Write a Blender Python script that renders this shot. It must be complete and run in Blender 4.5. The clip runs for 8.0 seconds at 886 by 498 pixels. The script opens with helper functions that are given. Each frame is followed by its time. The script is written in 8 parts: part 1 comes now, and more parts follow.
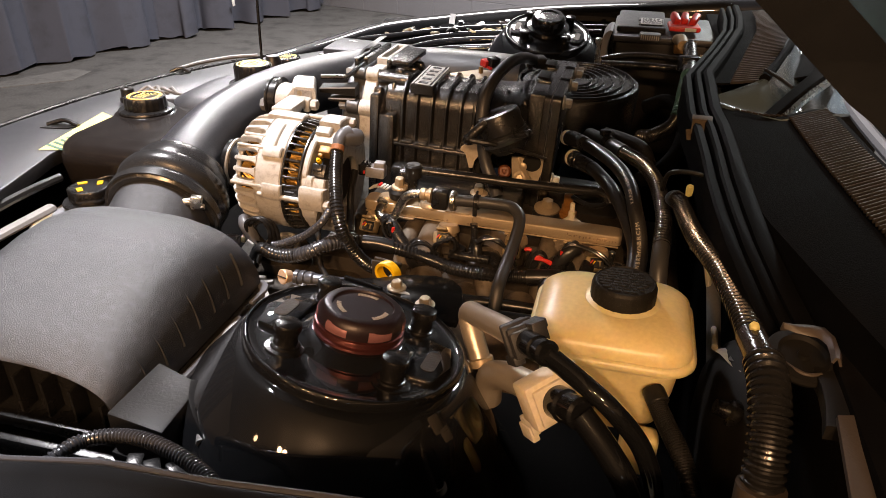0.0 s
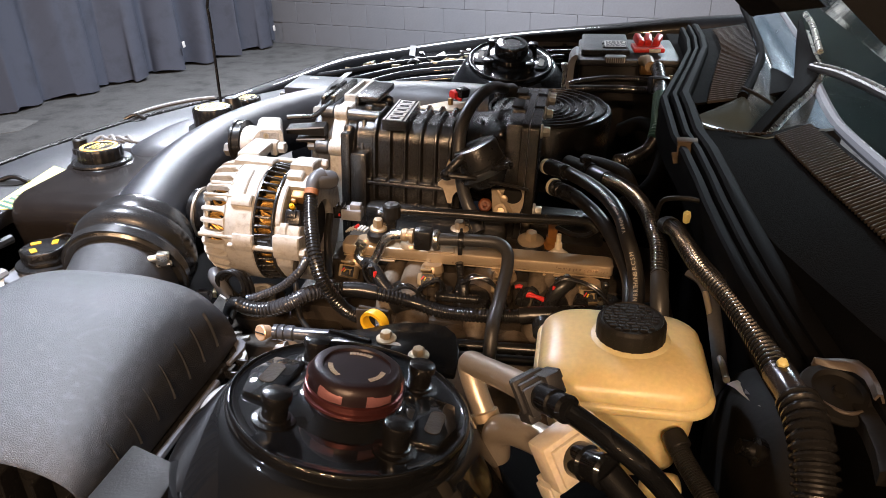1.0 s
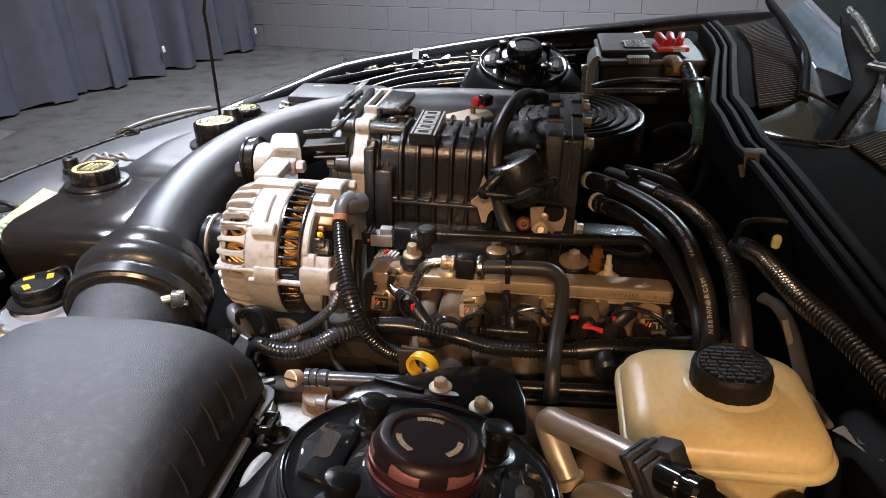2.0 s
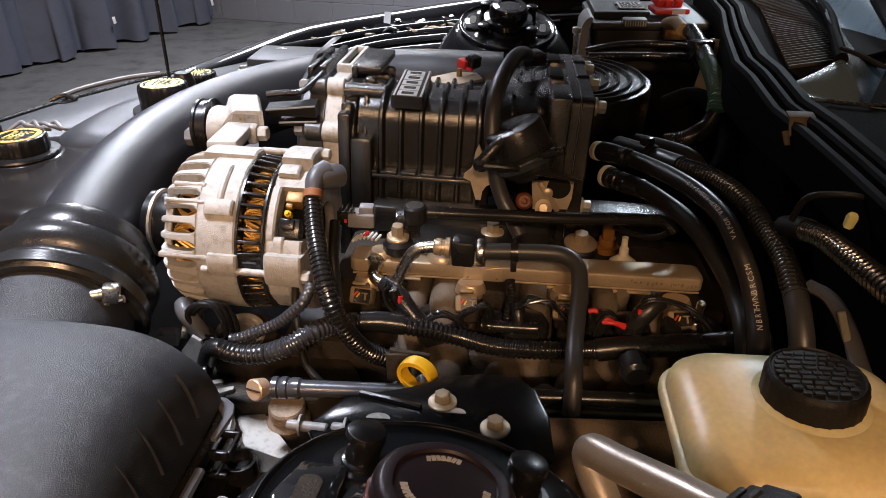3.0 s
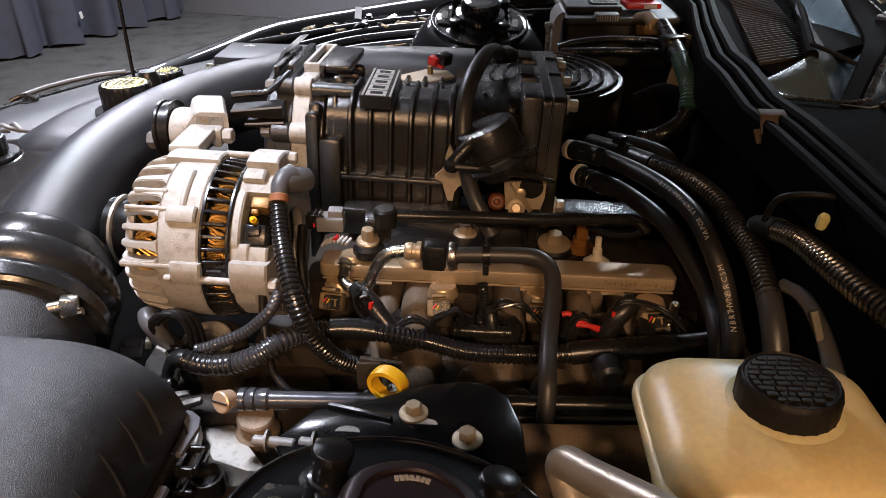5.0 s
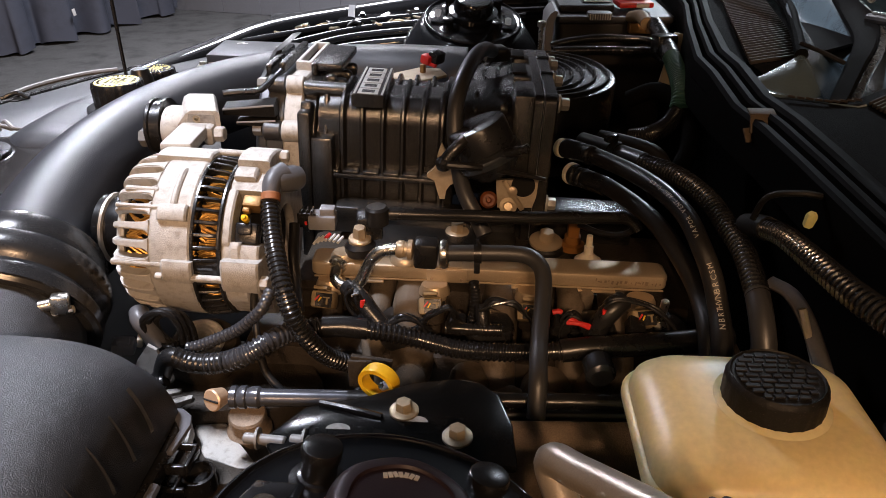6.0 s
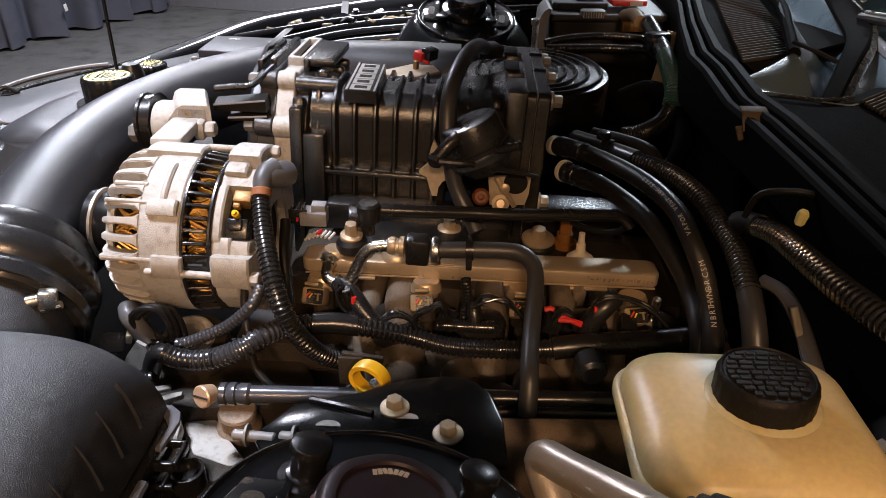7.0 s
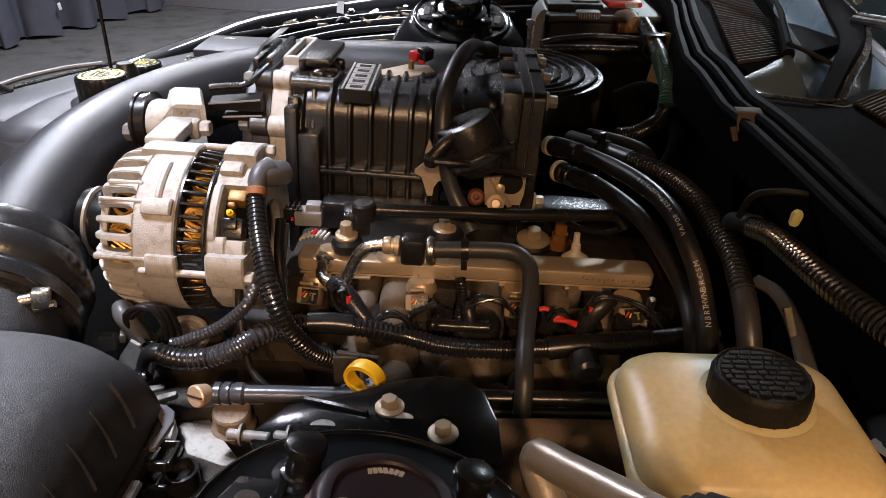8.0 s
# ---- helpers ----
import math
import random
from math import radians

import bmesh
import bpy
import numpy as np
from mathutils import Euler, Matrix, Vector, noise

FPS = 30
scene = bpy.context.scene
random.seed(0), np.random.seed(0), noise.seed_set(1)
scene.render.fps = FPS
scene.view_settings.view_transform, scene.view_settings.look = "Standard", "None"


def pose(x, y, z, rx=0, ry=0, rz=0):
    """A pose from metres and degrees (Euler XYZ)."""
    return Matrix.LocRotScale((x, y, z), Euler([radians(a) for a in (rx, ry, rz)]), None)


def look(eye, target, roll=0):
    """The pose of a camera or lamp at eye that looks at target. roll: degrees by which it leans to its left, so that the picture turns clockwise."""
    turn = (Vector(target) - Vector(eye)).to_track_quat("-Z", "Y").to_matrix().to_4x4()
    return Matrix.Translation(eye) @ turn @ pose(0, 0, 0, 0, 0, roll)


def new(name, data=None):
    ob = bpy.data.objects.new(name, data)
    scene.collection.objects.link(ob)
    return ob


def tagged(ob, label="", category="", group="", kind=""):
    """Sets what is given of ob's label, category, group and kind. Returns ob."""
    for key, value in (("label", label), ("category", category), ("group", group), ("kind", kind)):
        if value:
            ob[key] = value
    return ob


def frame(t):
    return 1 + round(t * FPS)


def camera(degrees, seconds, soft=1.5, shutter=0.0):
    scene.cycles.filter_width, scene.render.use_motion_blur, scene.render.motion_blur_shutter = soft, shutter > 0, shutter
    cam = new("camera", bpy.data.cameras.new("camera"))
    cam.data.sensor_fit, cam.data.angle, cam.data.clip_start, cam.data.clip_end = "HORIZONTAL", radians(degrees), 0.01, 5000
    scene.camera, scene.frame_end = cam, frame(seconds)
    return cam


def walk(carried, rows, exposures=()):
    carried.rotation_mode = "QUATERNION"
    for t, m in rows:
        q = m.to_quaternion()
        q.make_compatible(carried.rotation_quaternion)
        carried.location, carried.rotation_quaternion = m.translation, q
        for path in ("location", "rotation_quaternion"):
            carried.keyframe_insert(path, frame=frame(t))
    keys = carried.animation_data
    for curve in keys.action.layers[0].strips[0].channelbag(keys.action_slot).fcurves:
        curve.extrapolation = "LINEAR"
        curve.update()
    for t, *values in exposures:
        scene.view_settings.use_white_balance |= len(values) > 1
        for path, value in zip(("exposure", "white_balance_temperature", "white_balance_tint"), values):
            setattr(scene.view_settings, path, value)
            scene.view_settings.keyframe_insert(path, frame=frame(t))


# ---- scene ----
cam = camera(64.2, 8.0, soft=0.65)
PATH = [
    (0, (0.1672, -0.4174, 1.214), (-0.1609, 0.8633, 0.5054), 0.9),
    (0.5, (0.1411, -0.3781, 1.1987), (-0.135, 0.9353, 0.5287), -0.29),
    (1, (0.136, -0.3823, 1.2094), (-0.1238, 0.941, 0.5526), -1.22),
    (1.5, (0.1118, -0.3767, 1.2101), (-0.1387, 0.95, 0.5566), -1.76),
    (1.7, (0.0926, -0.3562, 1.2136), (-0.1511, 0.9717, 0.5599), -2),
    (2.8, (0.0231, -0.2287, 1.1599), (-0.1358, 1.0916, 0.466), -1.02),
    (3, (0.0234, -0.2203, 1.1581), (-0.1237, 1.0987, 0.4591), -0.82),
    (3.5, (0.0275, -0.2198, 1.1578), (-0.1033, 1.0977, 0.4527), -0.76),
    (4, (0.028, -0.2102, 1.161), (-0.0895, 1.1072, 0.4536), -0.7),
    (4.5, (0.0273, -0.2058, 1.1601), (-0.08, 1.1114, 0.4506), -0.7),
    (6, (0.0307, -0.2074, 1.1612), (-0.0586, 1.1078, 0.4455), -0.49),
    (6.5, (0.0318, -0.2078, 1.1598), (-0.0505, 1.1081, 0.4446), -0.19),
    (7, (0.0317, -0.2061, 1.159), (-0.0431, 1.1084, 0.4402), 0.04),
    (7.5, (0.0312, -0.2063, 1.1595), (-0.0382, 1.109, 0.4417), 0.23),
    (8, (0.0313, -0.2064, 1.1583), (-0.0323, 1.1094, 0.441), 0.4),
]
walk(cam, [(t, look(eye, target, roll)) for t, eye, target, roll in PATH], [(0.0, 0.38, 7350, 18), (0.5, 0.66, 6800, 16), (1.0, 0.61, 6250, 14), (1.7, 0.3, 6250, 14), (2.8, -0.13, 6400, 17), (8.0, -0.13, 6450, 18)])

# ---- light ----
world = bpy.data.worlds.new("garage_air")
scene.world = world
world.use_nodes = True
world.node_tree.nodes["Background"].inputs[0].default_value = (0.55, 0.6, 0.7, 1)
world.node_tree.nodes["Background"].inputs[1].default_value = 0.003
scene.view_settings.exposure = 0.0


def area_lamp(name, eye, target, size_x, size_y, watts, colour, spread=180):
    data = bpy.data.lights.new(name, "AREA")
    data.shape, data.size, data.size_y, data.energy, data.color = "RECTANGLE", size_x, size_y, watts, colour
    data.spread = radians(spread)
    ob = new(name, data)
    ob.matrix_world = look(eye, target)
    return ob


area_lamp("ceiling_lamp_front", (-0.95, 0.3, 3.1), (-0.55, 0.15, 0.9), 0.5, 0.16, 88, (0.84, 0.91, 1.0), 150)
area_lamp("ceiling_lamp_far", (-0.8, 3.75, 3.35), (-0.85, 3.85, 0.0), 0.9, 1.9, 215, (0.92, 0.96, 1.0), 124)
# Added narrow-beam lamp, placed only to put a sheen on the intake tube.
area_lamp("intake_sheen_lamp", (-2.1, 3.8, 3.3), (-0.55, 0.5, 0.9), 0.25, 0.45, 3.6, (0.86, 0.92, 1.0), 24)
def bulb(place, watts, colour):
    data = bpy.data.lights.new("wall_bulb", "POINT")
    data.energy, data.color, data.shadow_soft_size = watts, colour, 0.09
    new("wall_bulb", data).matrix_world = Matrix.Translation(place)


for x, y, z, watts in ((-2.3, -2.6, 2.8, 6), (-1.1, -3.0, 2.9, 20), (-0.8, -2.9, 2.75, 22), (0.2, -3.1, 2.85, 102), (0.75, -3.2, 2.95, 86), (-2.5, -4.2, 2.3, 7), (-1.2, -4.5, 2.4, 7), (-0.9, -4.6, 2.25, 9), (0.5, -4.7, 2.2, 9), (0.9, -4.8, 2.35, 9)):
    bulb((x, y, z), 2.0 * watts, (1.0, 0.63, 0.34))
# Added narrow fill with no known source; brightens trough, battery and elbow.
area_lamp("far_corner_fill", (1.8, 4.6, 2.9), (0.2, 0.9, 0.95), 0.4, 0.6, 0.9, (0.8, 0.94, 1.0), 18)

# ---- materials ----


def material(name, colour, rough=0.5, metal=0.0, grain=400.0, bump=0.1, vary=0.15, stain=14.0, stain_colour=None, stain_amount=0.35, coat=0.0, gloss_vary=0.1, transmission=0.0, sss=0.0, shine=0.5, dust=0.0):
    """Base colour varied at two scales, grain as bump, roughness varied with the stains."""
    m = bpy.data.materials.new(name)
    m.use_nodes = True
    nt = m.node_tree
    n, l = nt.nodes, nt.links
    b = n["Principled BSDF"]
    tc = n.new("ShaderNodeTexCoord")
    fine = n.new("ShaderNodeTexNoise")
    fine.inputs["Scale"].default_value, fine.inputs["Detail"].default_value = grain, 4
    wide = n.new("ShaderNodeTexNoise")
    wide.inputs["Scale"].default_value, wide.inputs["Detail"].default_value, wide.inputs["Roughness"].default_value = stain, 6, 0.65
    for k in (fine, wide):
        l.new(tc.outputs["Object"], k.inputs["Vector"])
    dark = n.new("ShaderNodeMix")
    dark.data_type = "RGBA"
    dark.inputs["A"].default_value = (*[c * (1 - vary) for c in colour], 1)
    dark.inputs["B"].default_value = (*[min(1, c * (1 + vary)) for c in colour], 1)
    l.new(fine.outputs["Fac"], dark.inputs["Factor"])
    ramp = n.new("ShaderNodeMapRange")
    ramp.inputs["From Min"].default_value, ramp.inputs["From Max"].default_value = 0.5, 0.72
    ramp.inputs["To Max"].default_value = stain_amount
    l.new(wide.outputs["Fac"], ramp.inputs["Value"])
    mix = n.new("ShaderNodeMix")
    mix.data_type = "RGBA"
    sc = stain_colour or [c * 0.5 for c in colour]
    mix.inputs["B"].default_value = (*sc, 1)
    l.new(ramp.outputs["Result"], mix.inputs["Factor"])
    l.new(dark.outputs["Result"], mix.inputs["A"])
    colour_out = mix.outputs["Result"]
    if dust:
        speck = n.new("ShaderNodeTexNoise")
        speck.inputs["Scale"].default_value, speck.inputs["Detail"].default_value = 1300, 2
        l.new(tc.outputs["Object"], speck.inputs["Vector"])
        cut = n.new("ShaderNodeMapRange")
        cut.inputs["From Min"].default_value, cut.inputs["From Max"].default_value, cut.inputs["To Max"].default_value = 0.62, 0.74, dust
        l.new(speck.outputs["Fac"], cut.inputs["Value"])
        powder = n.new("ShaderNodeMix")
        powder.data_type = "RGBA"
        powder.inputs["B"].default_value = (0.19, 0.175, 0.155, 1)
        l.new(cut.outputs["Result"], powder.inputs["Factor"])
        l.new(colour_out, powder.inputs["A"])
        colour_out = powder.outputs["Result"]
    l.new(colour_out, b.inputs["Base Color"])
    rr = n.new("ShaderNodeMapRange")
    rr.inputs["To Min"].default_value, rr.inputs["To Max"].default_value = max(0.02, rough - gloss_vary), min(1, rough + gloss_vary)
    l.new(wide.outputs["Fac"], rr.inputs["Value"])
    l.new(rr.outputs["Result"], b.inputs["Roughness"])
    b.inputs["Metallic"].default_value = metal
    b.inputs["Specular IOR Level"].default_value = shine
    b.inputs["Coat Weight"].default_value = coat
    b.inputs["Coat Roughness"].default_value = 0.04
    b.inputs["Transmission Weight"].default_value = transmission
    if sss:
        b.inputs["Subsurface Weight"].default_value = sss
        b.inputs["Subsurface Radius"].default_value = (0.02, 0.014, 0.006)
        b.inputs["Subsurface Scale"].default_value = 0.6
    if bump:
        bp = n.new("ShaderNodeBump")
        bp.inputs["Strength"].default_value, bp.inputs["Distance"].default_value = bump, 0.001
        l.new(fine.outputs["Fac"], bp.inputs["Height"])
        l.new(bp.outputs["Normal"], b.inputs["Normal"])
    return m


M_TEXTURED = material("textured_black_plastic", (0.017, 0.0188, 0.023), 0.47, grain=1300, bump=0.8, vary=0.45, stain=150, stain_colour=(0.05, 0.054, 0.062), stain_amount=0.9, shine=0.85, dust=0.28, gloss_vary=0.08)
M_PLASTIC = material("black_plastic", (0.01, 0.01, 0.0105), 0.27, grain=500, bump=0.12, stain_colour=(0.035, 0.033, 0.03), stain_amount=0.3, dust=0.2)
M_MATTE = material("dull_black_plastic", (0.008, 0.0075, 0.007), 0.5, grain=500, bump=0.25, stain_colour=(0.02, 0.018, 0.015), stain_amount=0.25, shine=0.18, dust=0.2)
M_RUBBER = material("black_rubber", (0.0095, 0.009, 0.009), 0.34, grain=700, bump=0.12, stain_colour=(0.04, 0.037, 0.033), stain_amount=0.35, dust=0.18)
M_LOOM = material("split_loom_plastic", (0.011, 0.011, 0.0115), 0.21, shine=0.85, grain=600, bump=0.05, stain_colour=(0.05, 0.045, 0.04), stain_amount=0.3, dust=0.1)
M_PAINT = material("black_body_paint", (0.005, 0.0055, 0.0065), 0.5, grain=30, bump=0.0, coat=1.0, stain=60, stain_colour=(0.02, 0.02, 0.02), stain_amount=0.1, gloss_vary=0.04, shine=0.08)
M_POWDER = material("black_powder_coat", (0.0095, 0.009, 0.0084), 0.26, grain=950, bump=0.3, stain_colour=(0.022, 0.02, 0.018), stain_amount=0.4, shine=1.0, dust=0.1, gloss_vary=0.05)
M_TUBE = material("satin_black_powder_coat", (0.014, 0.015, 0.019), 0.4, grain=1100, bump=0.3, shine=0.8, stain=200, stain_amount=0.1, gloss_vary=0.02, dust=0.3)
M_BRACE = material("black_electrocoat", (0.004, 0.004, 0.004), 0.16, gloss_vary=0.04, grain=700, bump=0.03, stain=60, stain_colour=(0.01, 0.009, 0.008), stain_amount=0.5, shine=0.1, dust=0.06)
M_HEAD = material("dusty_cast_aluminium", (0.14, 0.11, 0.08), 0.55, metal=0.15, shine=0.35, grain=900, bump=0.7, stain=60, stain_colour=(0.06, 0.042, 0.026), stain_amount=0.85, vary=0.35)
M_CASTING = material("cast_aluminium", (0.49, 0.47, 0.435), 0.55, metal=0.3, grain=1500, bump=0.7, stain=140, stain_colour=(0.24, 0.2, 0.16), stain_amount=0.7, vary=0.3)
M_DARKCAST = material("dark_cast_aluminium", (0.04, 0.032, 0.024), 0.5, metal=0.1, shine=0.25, grain=600, bump=0.7, stain=38, stain_colour=(0.02, 0.014, 0.009), stain_amount=1.0, vary=0.5)
M_BARE = material("bare_aluminium", (0.42, 0.365, 0.3), 0.34, metal=0.55, grain=900, bump=0.1, stain=50, stain_colour=(0.45, 0.42, 0.38), stain_amount=0.35)
M_STEEL = material("zinc_plated_steel", (0.68, 0.66, 0.6), 0.28, metal=1.0, grain=800, bump=0.1, stain=90, stain_colour=(0.4, 0.33, 0.22), stain_amount=0.45)
M_RAIL = material("nickel_plated_rail", (0.47, 0.37, 0.25), 0.37, metal=0.55, grain=700, bump=0.12, stain=45, stain_colour=(0.48, 0.38, 0.26), stain_amount=0.4, gloss_vary=0.05)
M_COPPER = material("copper_winding", (0.36, 0.21, 0.055), 0.35, metal=0.9, grain=300, bump=0.2, stain_colour=(0.2, 0.09, 0.03))
M_RESERVOIR = material("yellowed_polypropylene", (0.74, 0.61, 0.32), 0.36, grain=250, bump=0.06, stain=30, stain_colour=(0.62, 0.47, 0.22), stain_amount=0.3, sss=0.35)
M_CLIP = material("natural_nylon", (0.66, 0.58, 0.46), 0.45, grain=300, bump=0.1, stain=60, stain_colour=(0.4, 0.3, 0.2), sss=0.2)
M_RED = material("red_plastic", (0.62, 0.03, 0.025), 0.4, grain=300, bump=0.05)
M_FACET = material("worn_red_facet", (0.27, 0.12, 0.125), 0.45, metal=0.4, grain=900, bump=0.1)
M_ANODISED = material("red_anodised_aluminium", (0.15, 0.05, 0.05), 0.35, metal=0.8, grain=900, bump=0.08)
M_YELLOW = material("yellow_plastic", (0.85, 0.5, 0.015), 0.35, grain=300, bump=0.04)
M_HEX = material("pale_yellow_nylon", (0.66, 0.58, 0.22), 0.45, grain=300, bump=0.04)
M_LABEL_Y = material("yellow_print", (0.78, 0.68, 0.2), 0.5, grain=300, bump=0.0, vary=0.08)
M_LABEL_O = material("orange_print", (0.8, 0.34, 0.05), 0.5, grain=300, bump=0.0, vary=0.08)
M_PRINT = material("white_print", (0.62, 0.62, 0.6), 0.6, grain=300, bump=0.0, vary=0.1)
M_TANBOLT = material("yellow_zinc_steel", (0.31, 0.26, 0.18), 0.42, metal=0.5, grain=700, bump=0.15, stain=80, stain_colour=(0.35, 0.26, 0.15), stain_amount=0.5)
M_COWLMETAL = material("grey_painted_cowl_metal", (0.06, 0.085, 0.1), 0.24, grain=500, bump=0.2, stain=16, stain_colour=(0.025, 0.034, 0.04), stain_amount=0.7, shine=0.9)
# Near-black base; on the bay tub and heater hose it stands for shade.
M_COWL = material("near_black_matte", (0.003, 0.0028, 0.0027), 0.72, grain=900, bump=0.5, stain_colour=(0.008, 0.0075, 0.007), stain_amount=0.4, shine=0.02)
M_STRIP = material("weathered_black_rubber", (0.0022, 0.0021, 0.0021), 0.6, grain=700, bump=0.1, stain_colour=(0.006, 0.0055, 0.005), stain_amount=0.3, shine=0.03)
M_FAINT = material("worn_grey_print", (0.4, 0.355, 0.285), 0.6, grain=900, bump=0.0, vary=0.3)
M_COPPERBAND = material("dull_orange_tape", (0.3, 0.12, 0.05), 0.5, grain=400, bump=0.1)
M_BOOT = material("grey_moulded_rubber", (0.085, 0.087, 0.095), 0.4, grain=500, bump=0.15, stain_colour=(0.04, 0.04, 0.045))
M_SATIN = material("satin_black_moulding", (0.024, 0.025, 0.029), 0.45, grain=1100, bump=0.35, stain=18, stain_colour=(0.04, 0.04, 0.044), stain_amount=0.5, shine=0.4, dust=0.22)
M_BOLT = material("dull_zinc_bolt", (0.4, 0.39, 0.36), 0.4, metal=0.35, grain=700, bump=0.2, stain=90, stain_colour=(0.2, 0.17, 0.13), stain_amount=0.5)
M_RAILMARK = material("etched_rail_mark", (0.3, 0.22, 0.15), 0.5, metal=0.5, grain=900, bump=0.0)
M_DULLCAST = material("dull_cast_aluminium", (0.3, 0.29, 0.275), 0.65, metal=0.2, grain=600, bump=0.7, stain=50, stain_colour=(0.08, 0.07, 0.06), stain_amount=0.85, vary=0.3)
M_GREYPLASTIC = material("grey_plastic", (0.2, 0.2, 0.21), 0.45, grain=400, bump=0.1)
M_CLIPSTEEL = material("rusty_tan_steel", (0.075, 0.055, 0.036), 0.6, grain=500, bump=0.3, stain=120, stain_colour=(0.03, 0.018, 0.01), stain_amount=0.8, shine=0.2)
M_SLAT = material("worn_brown_slat", (0.024, 0.02, 0.017), 0.6, grain=500, bump=0.2, shine=0.2)
M_STUD = material("gloss_black_cap", (0.006, 0.006, 0.0065), 0.24, grain=500, bump=0.05, shine=0.5, dust=0.08)
M_PLUM = material("plum_anodised_aluminium", (0.022, 0.013, 0.016), 0.36, metal=0.3, grain=900, bump=0.08, stain=60, stain_colour=(0.03, 0.02, 0.02))
M_GUNMETAL = material("gunmetal_tube", (0.1, 0.105, 0.12), 0.22, metal=0.5, grain=500, bump=0.08, stain=70, stain_colour=(0.05, 0.05, 0.055))
M_GREYLOOM = material("grey_split_loom", (0.035, 0.036, 0.041), 0.17, grain=600, bump=0.08, stain_colour=(0.02, 0.02, 0.021), stain_amount=0.6, shine=0.9)
M_GREEN = material("green_sleeve", (0.035, 0.11, 0.085), 0.5, grain=400, bump=0.1)
M_TAN = material("tan_plastic", (0.42, 0.3, 0.16), 0.5, grain=400, bump=0.1)
M_BELLOWS = material("glossy_black_bellows_rubber", (0.02, 0.0205, 0.0215), 0.24, grain=500, bump=0.08, stain_colour=(0.035, 0.034, 0.033), stain_amount=0.3, shine=0.7, dust=0.15)
M_TANK = material("glossy_dark_brown_plastic", (0.014, 0.012, 0.0115), 0.17, grain=500, bump=0.06, stain=30, stain_colour=(0.03, 0.026, 0.023), stain_amount=0.35, shine=0.8, dust=0.12, gloss_vary=0.04)
M_BROWN = material("brown_moulded_plastic", (0.03, 0.025, 0.023), 0.2, grain=500, bump=0.12, stain_colour=(0.08, 0.065, 0.055), stain_amount=0.3, dust=0.3)
M_FLOOR = material("sealed_concrete", (0.09, 0.09, 0.088), 0.5, grain=90, bump=0.8, stain=5, stain_colour=(0.022, 0.022, 0.022), stain_amount=0.95, vary=0.85, gloss_vary=0.2)
M_BLOCK = material("grey_painted_block", (0.15, 0.155, 0.17), 0.7, grain=120, bump=0.5, stain=3, stain_colour=(0.13, 0.13, 0.14), stain_amount=0.5)
M_MORTAR = material("grey_painted_mortar", (0.15, 0.155, 0.17), 0.8, grain=150, bump=0.4)
M_PATCH = material("worn_pale_concrete", (0.125, 0.125, 0.122), 0.6, grain=90, bump=0.6, stain=8, stain_colour=(0.06, 0.06, 0.06), stain_amount=0.8, vary=0.5)
M_CEILING = material("dark_ceiling", (0.016, 0.016, 0.018), 0.8, grain=20, bump=0.1)
M_CURTAIN = material("charcoal_drape", (0.05, 0.056, 0.077), 0.7, grain=350, bump=0.35, stain=6, stain_colour=(0.028, 0.03, 0.04), stain_amount=0.6, vary=0.25)
M_GLASS = material("tinted_glass", (0.42, 0.54, 0.52), 0.02, grain=5, bump=0.0, vary=0.0, stain_amount=0.0, gloss_vary=0.0, transmission=1.0, shine=0.1)
M_GLASS.node_tree.nodes["Principled BSDF"].inputs["IOR"].default_value = 1.12
# Also fills flat holes and pockets, where the dark colour stands for shade.
M_DARK = material("grimy_steel_and_hole_shade", (0.006, 0.0055, 0.005), 0.65, grain=200, bump=0.3, stain_colour=(0.014, 0.012, 0.01), dust=0.03, shine=0.2)
M_GREYSTEEL = material("grey_coated_steel", (0.2, 0.195, 0.19), 0.5, metal=0.2, grain=400, bump=0.15, stain=40)

M_PLUG = material("grubby_tan_plastic", (0.26, 0.19, 0.1), 0.5, grain=500, bump=0.2, stain=90, stain_colour=(0.1, 0.07, 0.035), stain_amount=0.6)
M_AMBER = material("amber_plastic", (0.2, 0.085, 0.02), 0.35, grain=400, bump=0.05)
M_TAB = material("scuffed_grey_plastic", (0.11, 0.113, 0.125), 0.45, grain=700, bump=0.2, stain=60, stain_colour=(0.06, 0.06, 0.066), stain_amount=0.5)
M_BUS = material("browned_brass", (0.3, 0.17, 0.06), 0.45, metal=0.5, grain=700, bump=0.2, stain=90, stain_colour=(0.14, 0.07, 0.03), stain_amount=0.6)
M_BADGE = material("badge_grey_print", (0.36, 0.36, 0.355), 0.5, grain=900, bump=0.0, vary=0.1)
M_DRIVE = material("grey_black_cast_coating", (0.035, 0.037, 0.042), 0.3, grain=1100, bump=0.45, stain_colour=(0.06, 0.06, 0.065), stain_amount=0.4, shine=0.8)
M_CAN = material("blackened_steel_can", (0.06, 0.068, 0.078), 0.25, metal=0.6, grain=700, bump=0.08, stain=60, stain_colour=(0.03, 0.03, 0.033), stain_amount=0.5)
M_TANBRK = material("pale_tan_plated_steel", (0.42, 0.34, 0.24), 0.5, metal=0.2, grain=700, bump=0.25, stain=60, stain_colour=(0.26, 0.19, 0.11), stain_amount=0.5)
M_BLOCKCAST = material("brown_stained_casting", (0.27, 0.2, 0.14), 0.55, metal=0.15, grain=700, bump=0.6, stain=45, stain_colour=(0.1, 0.07, 0.045), stain_amount=0.8, vary=0.35)
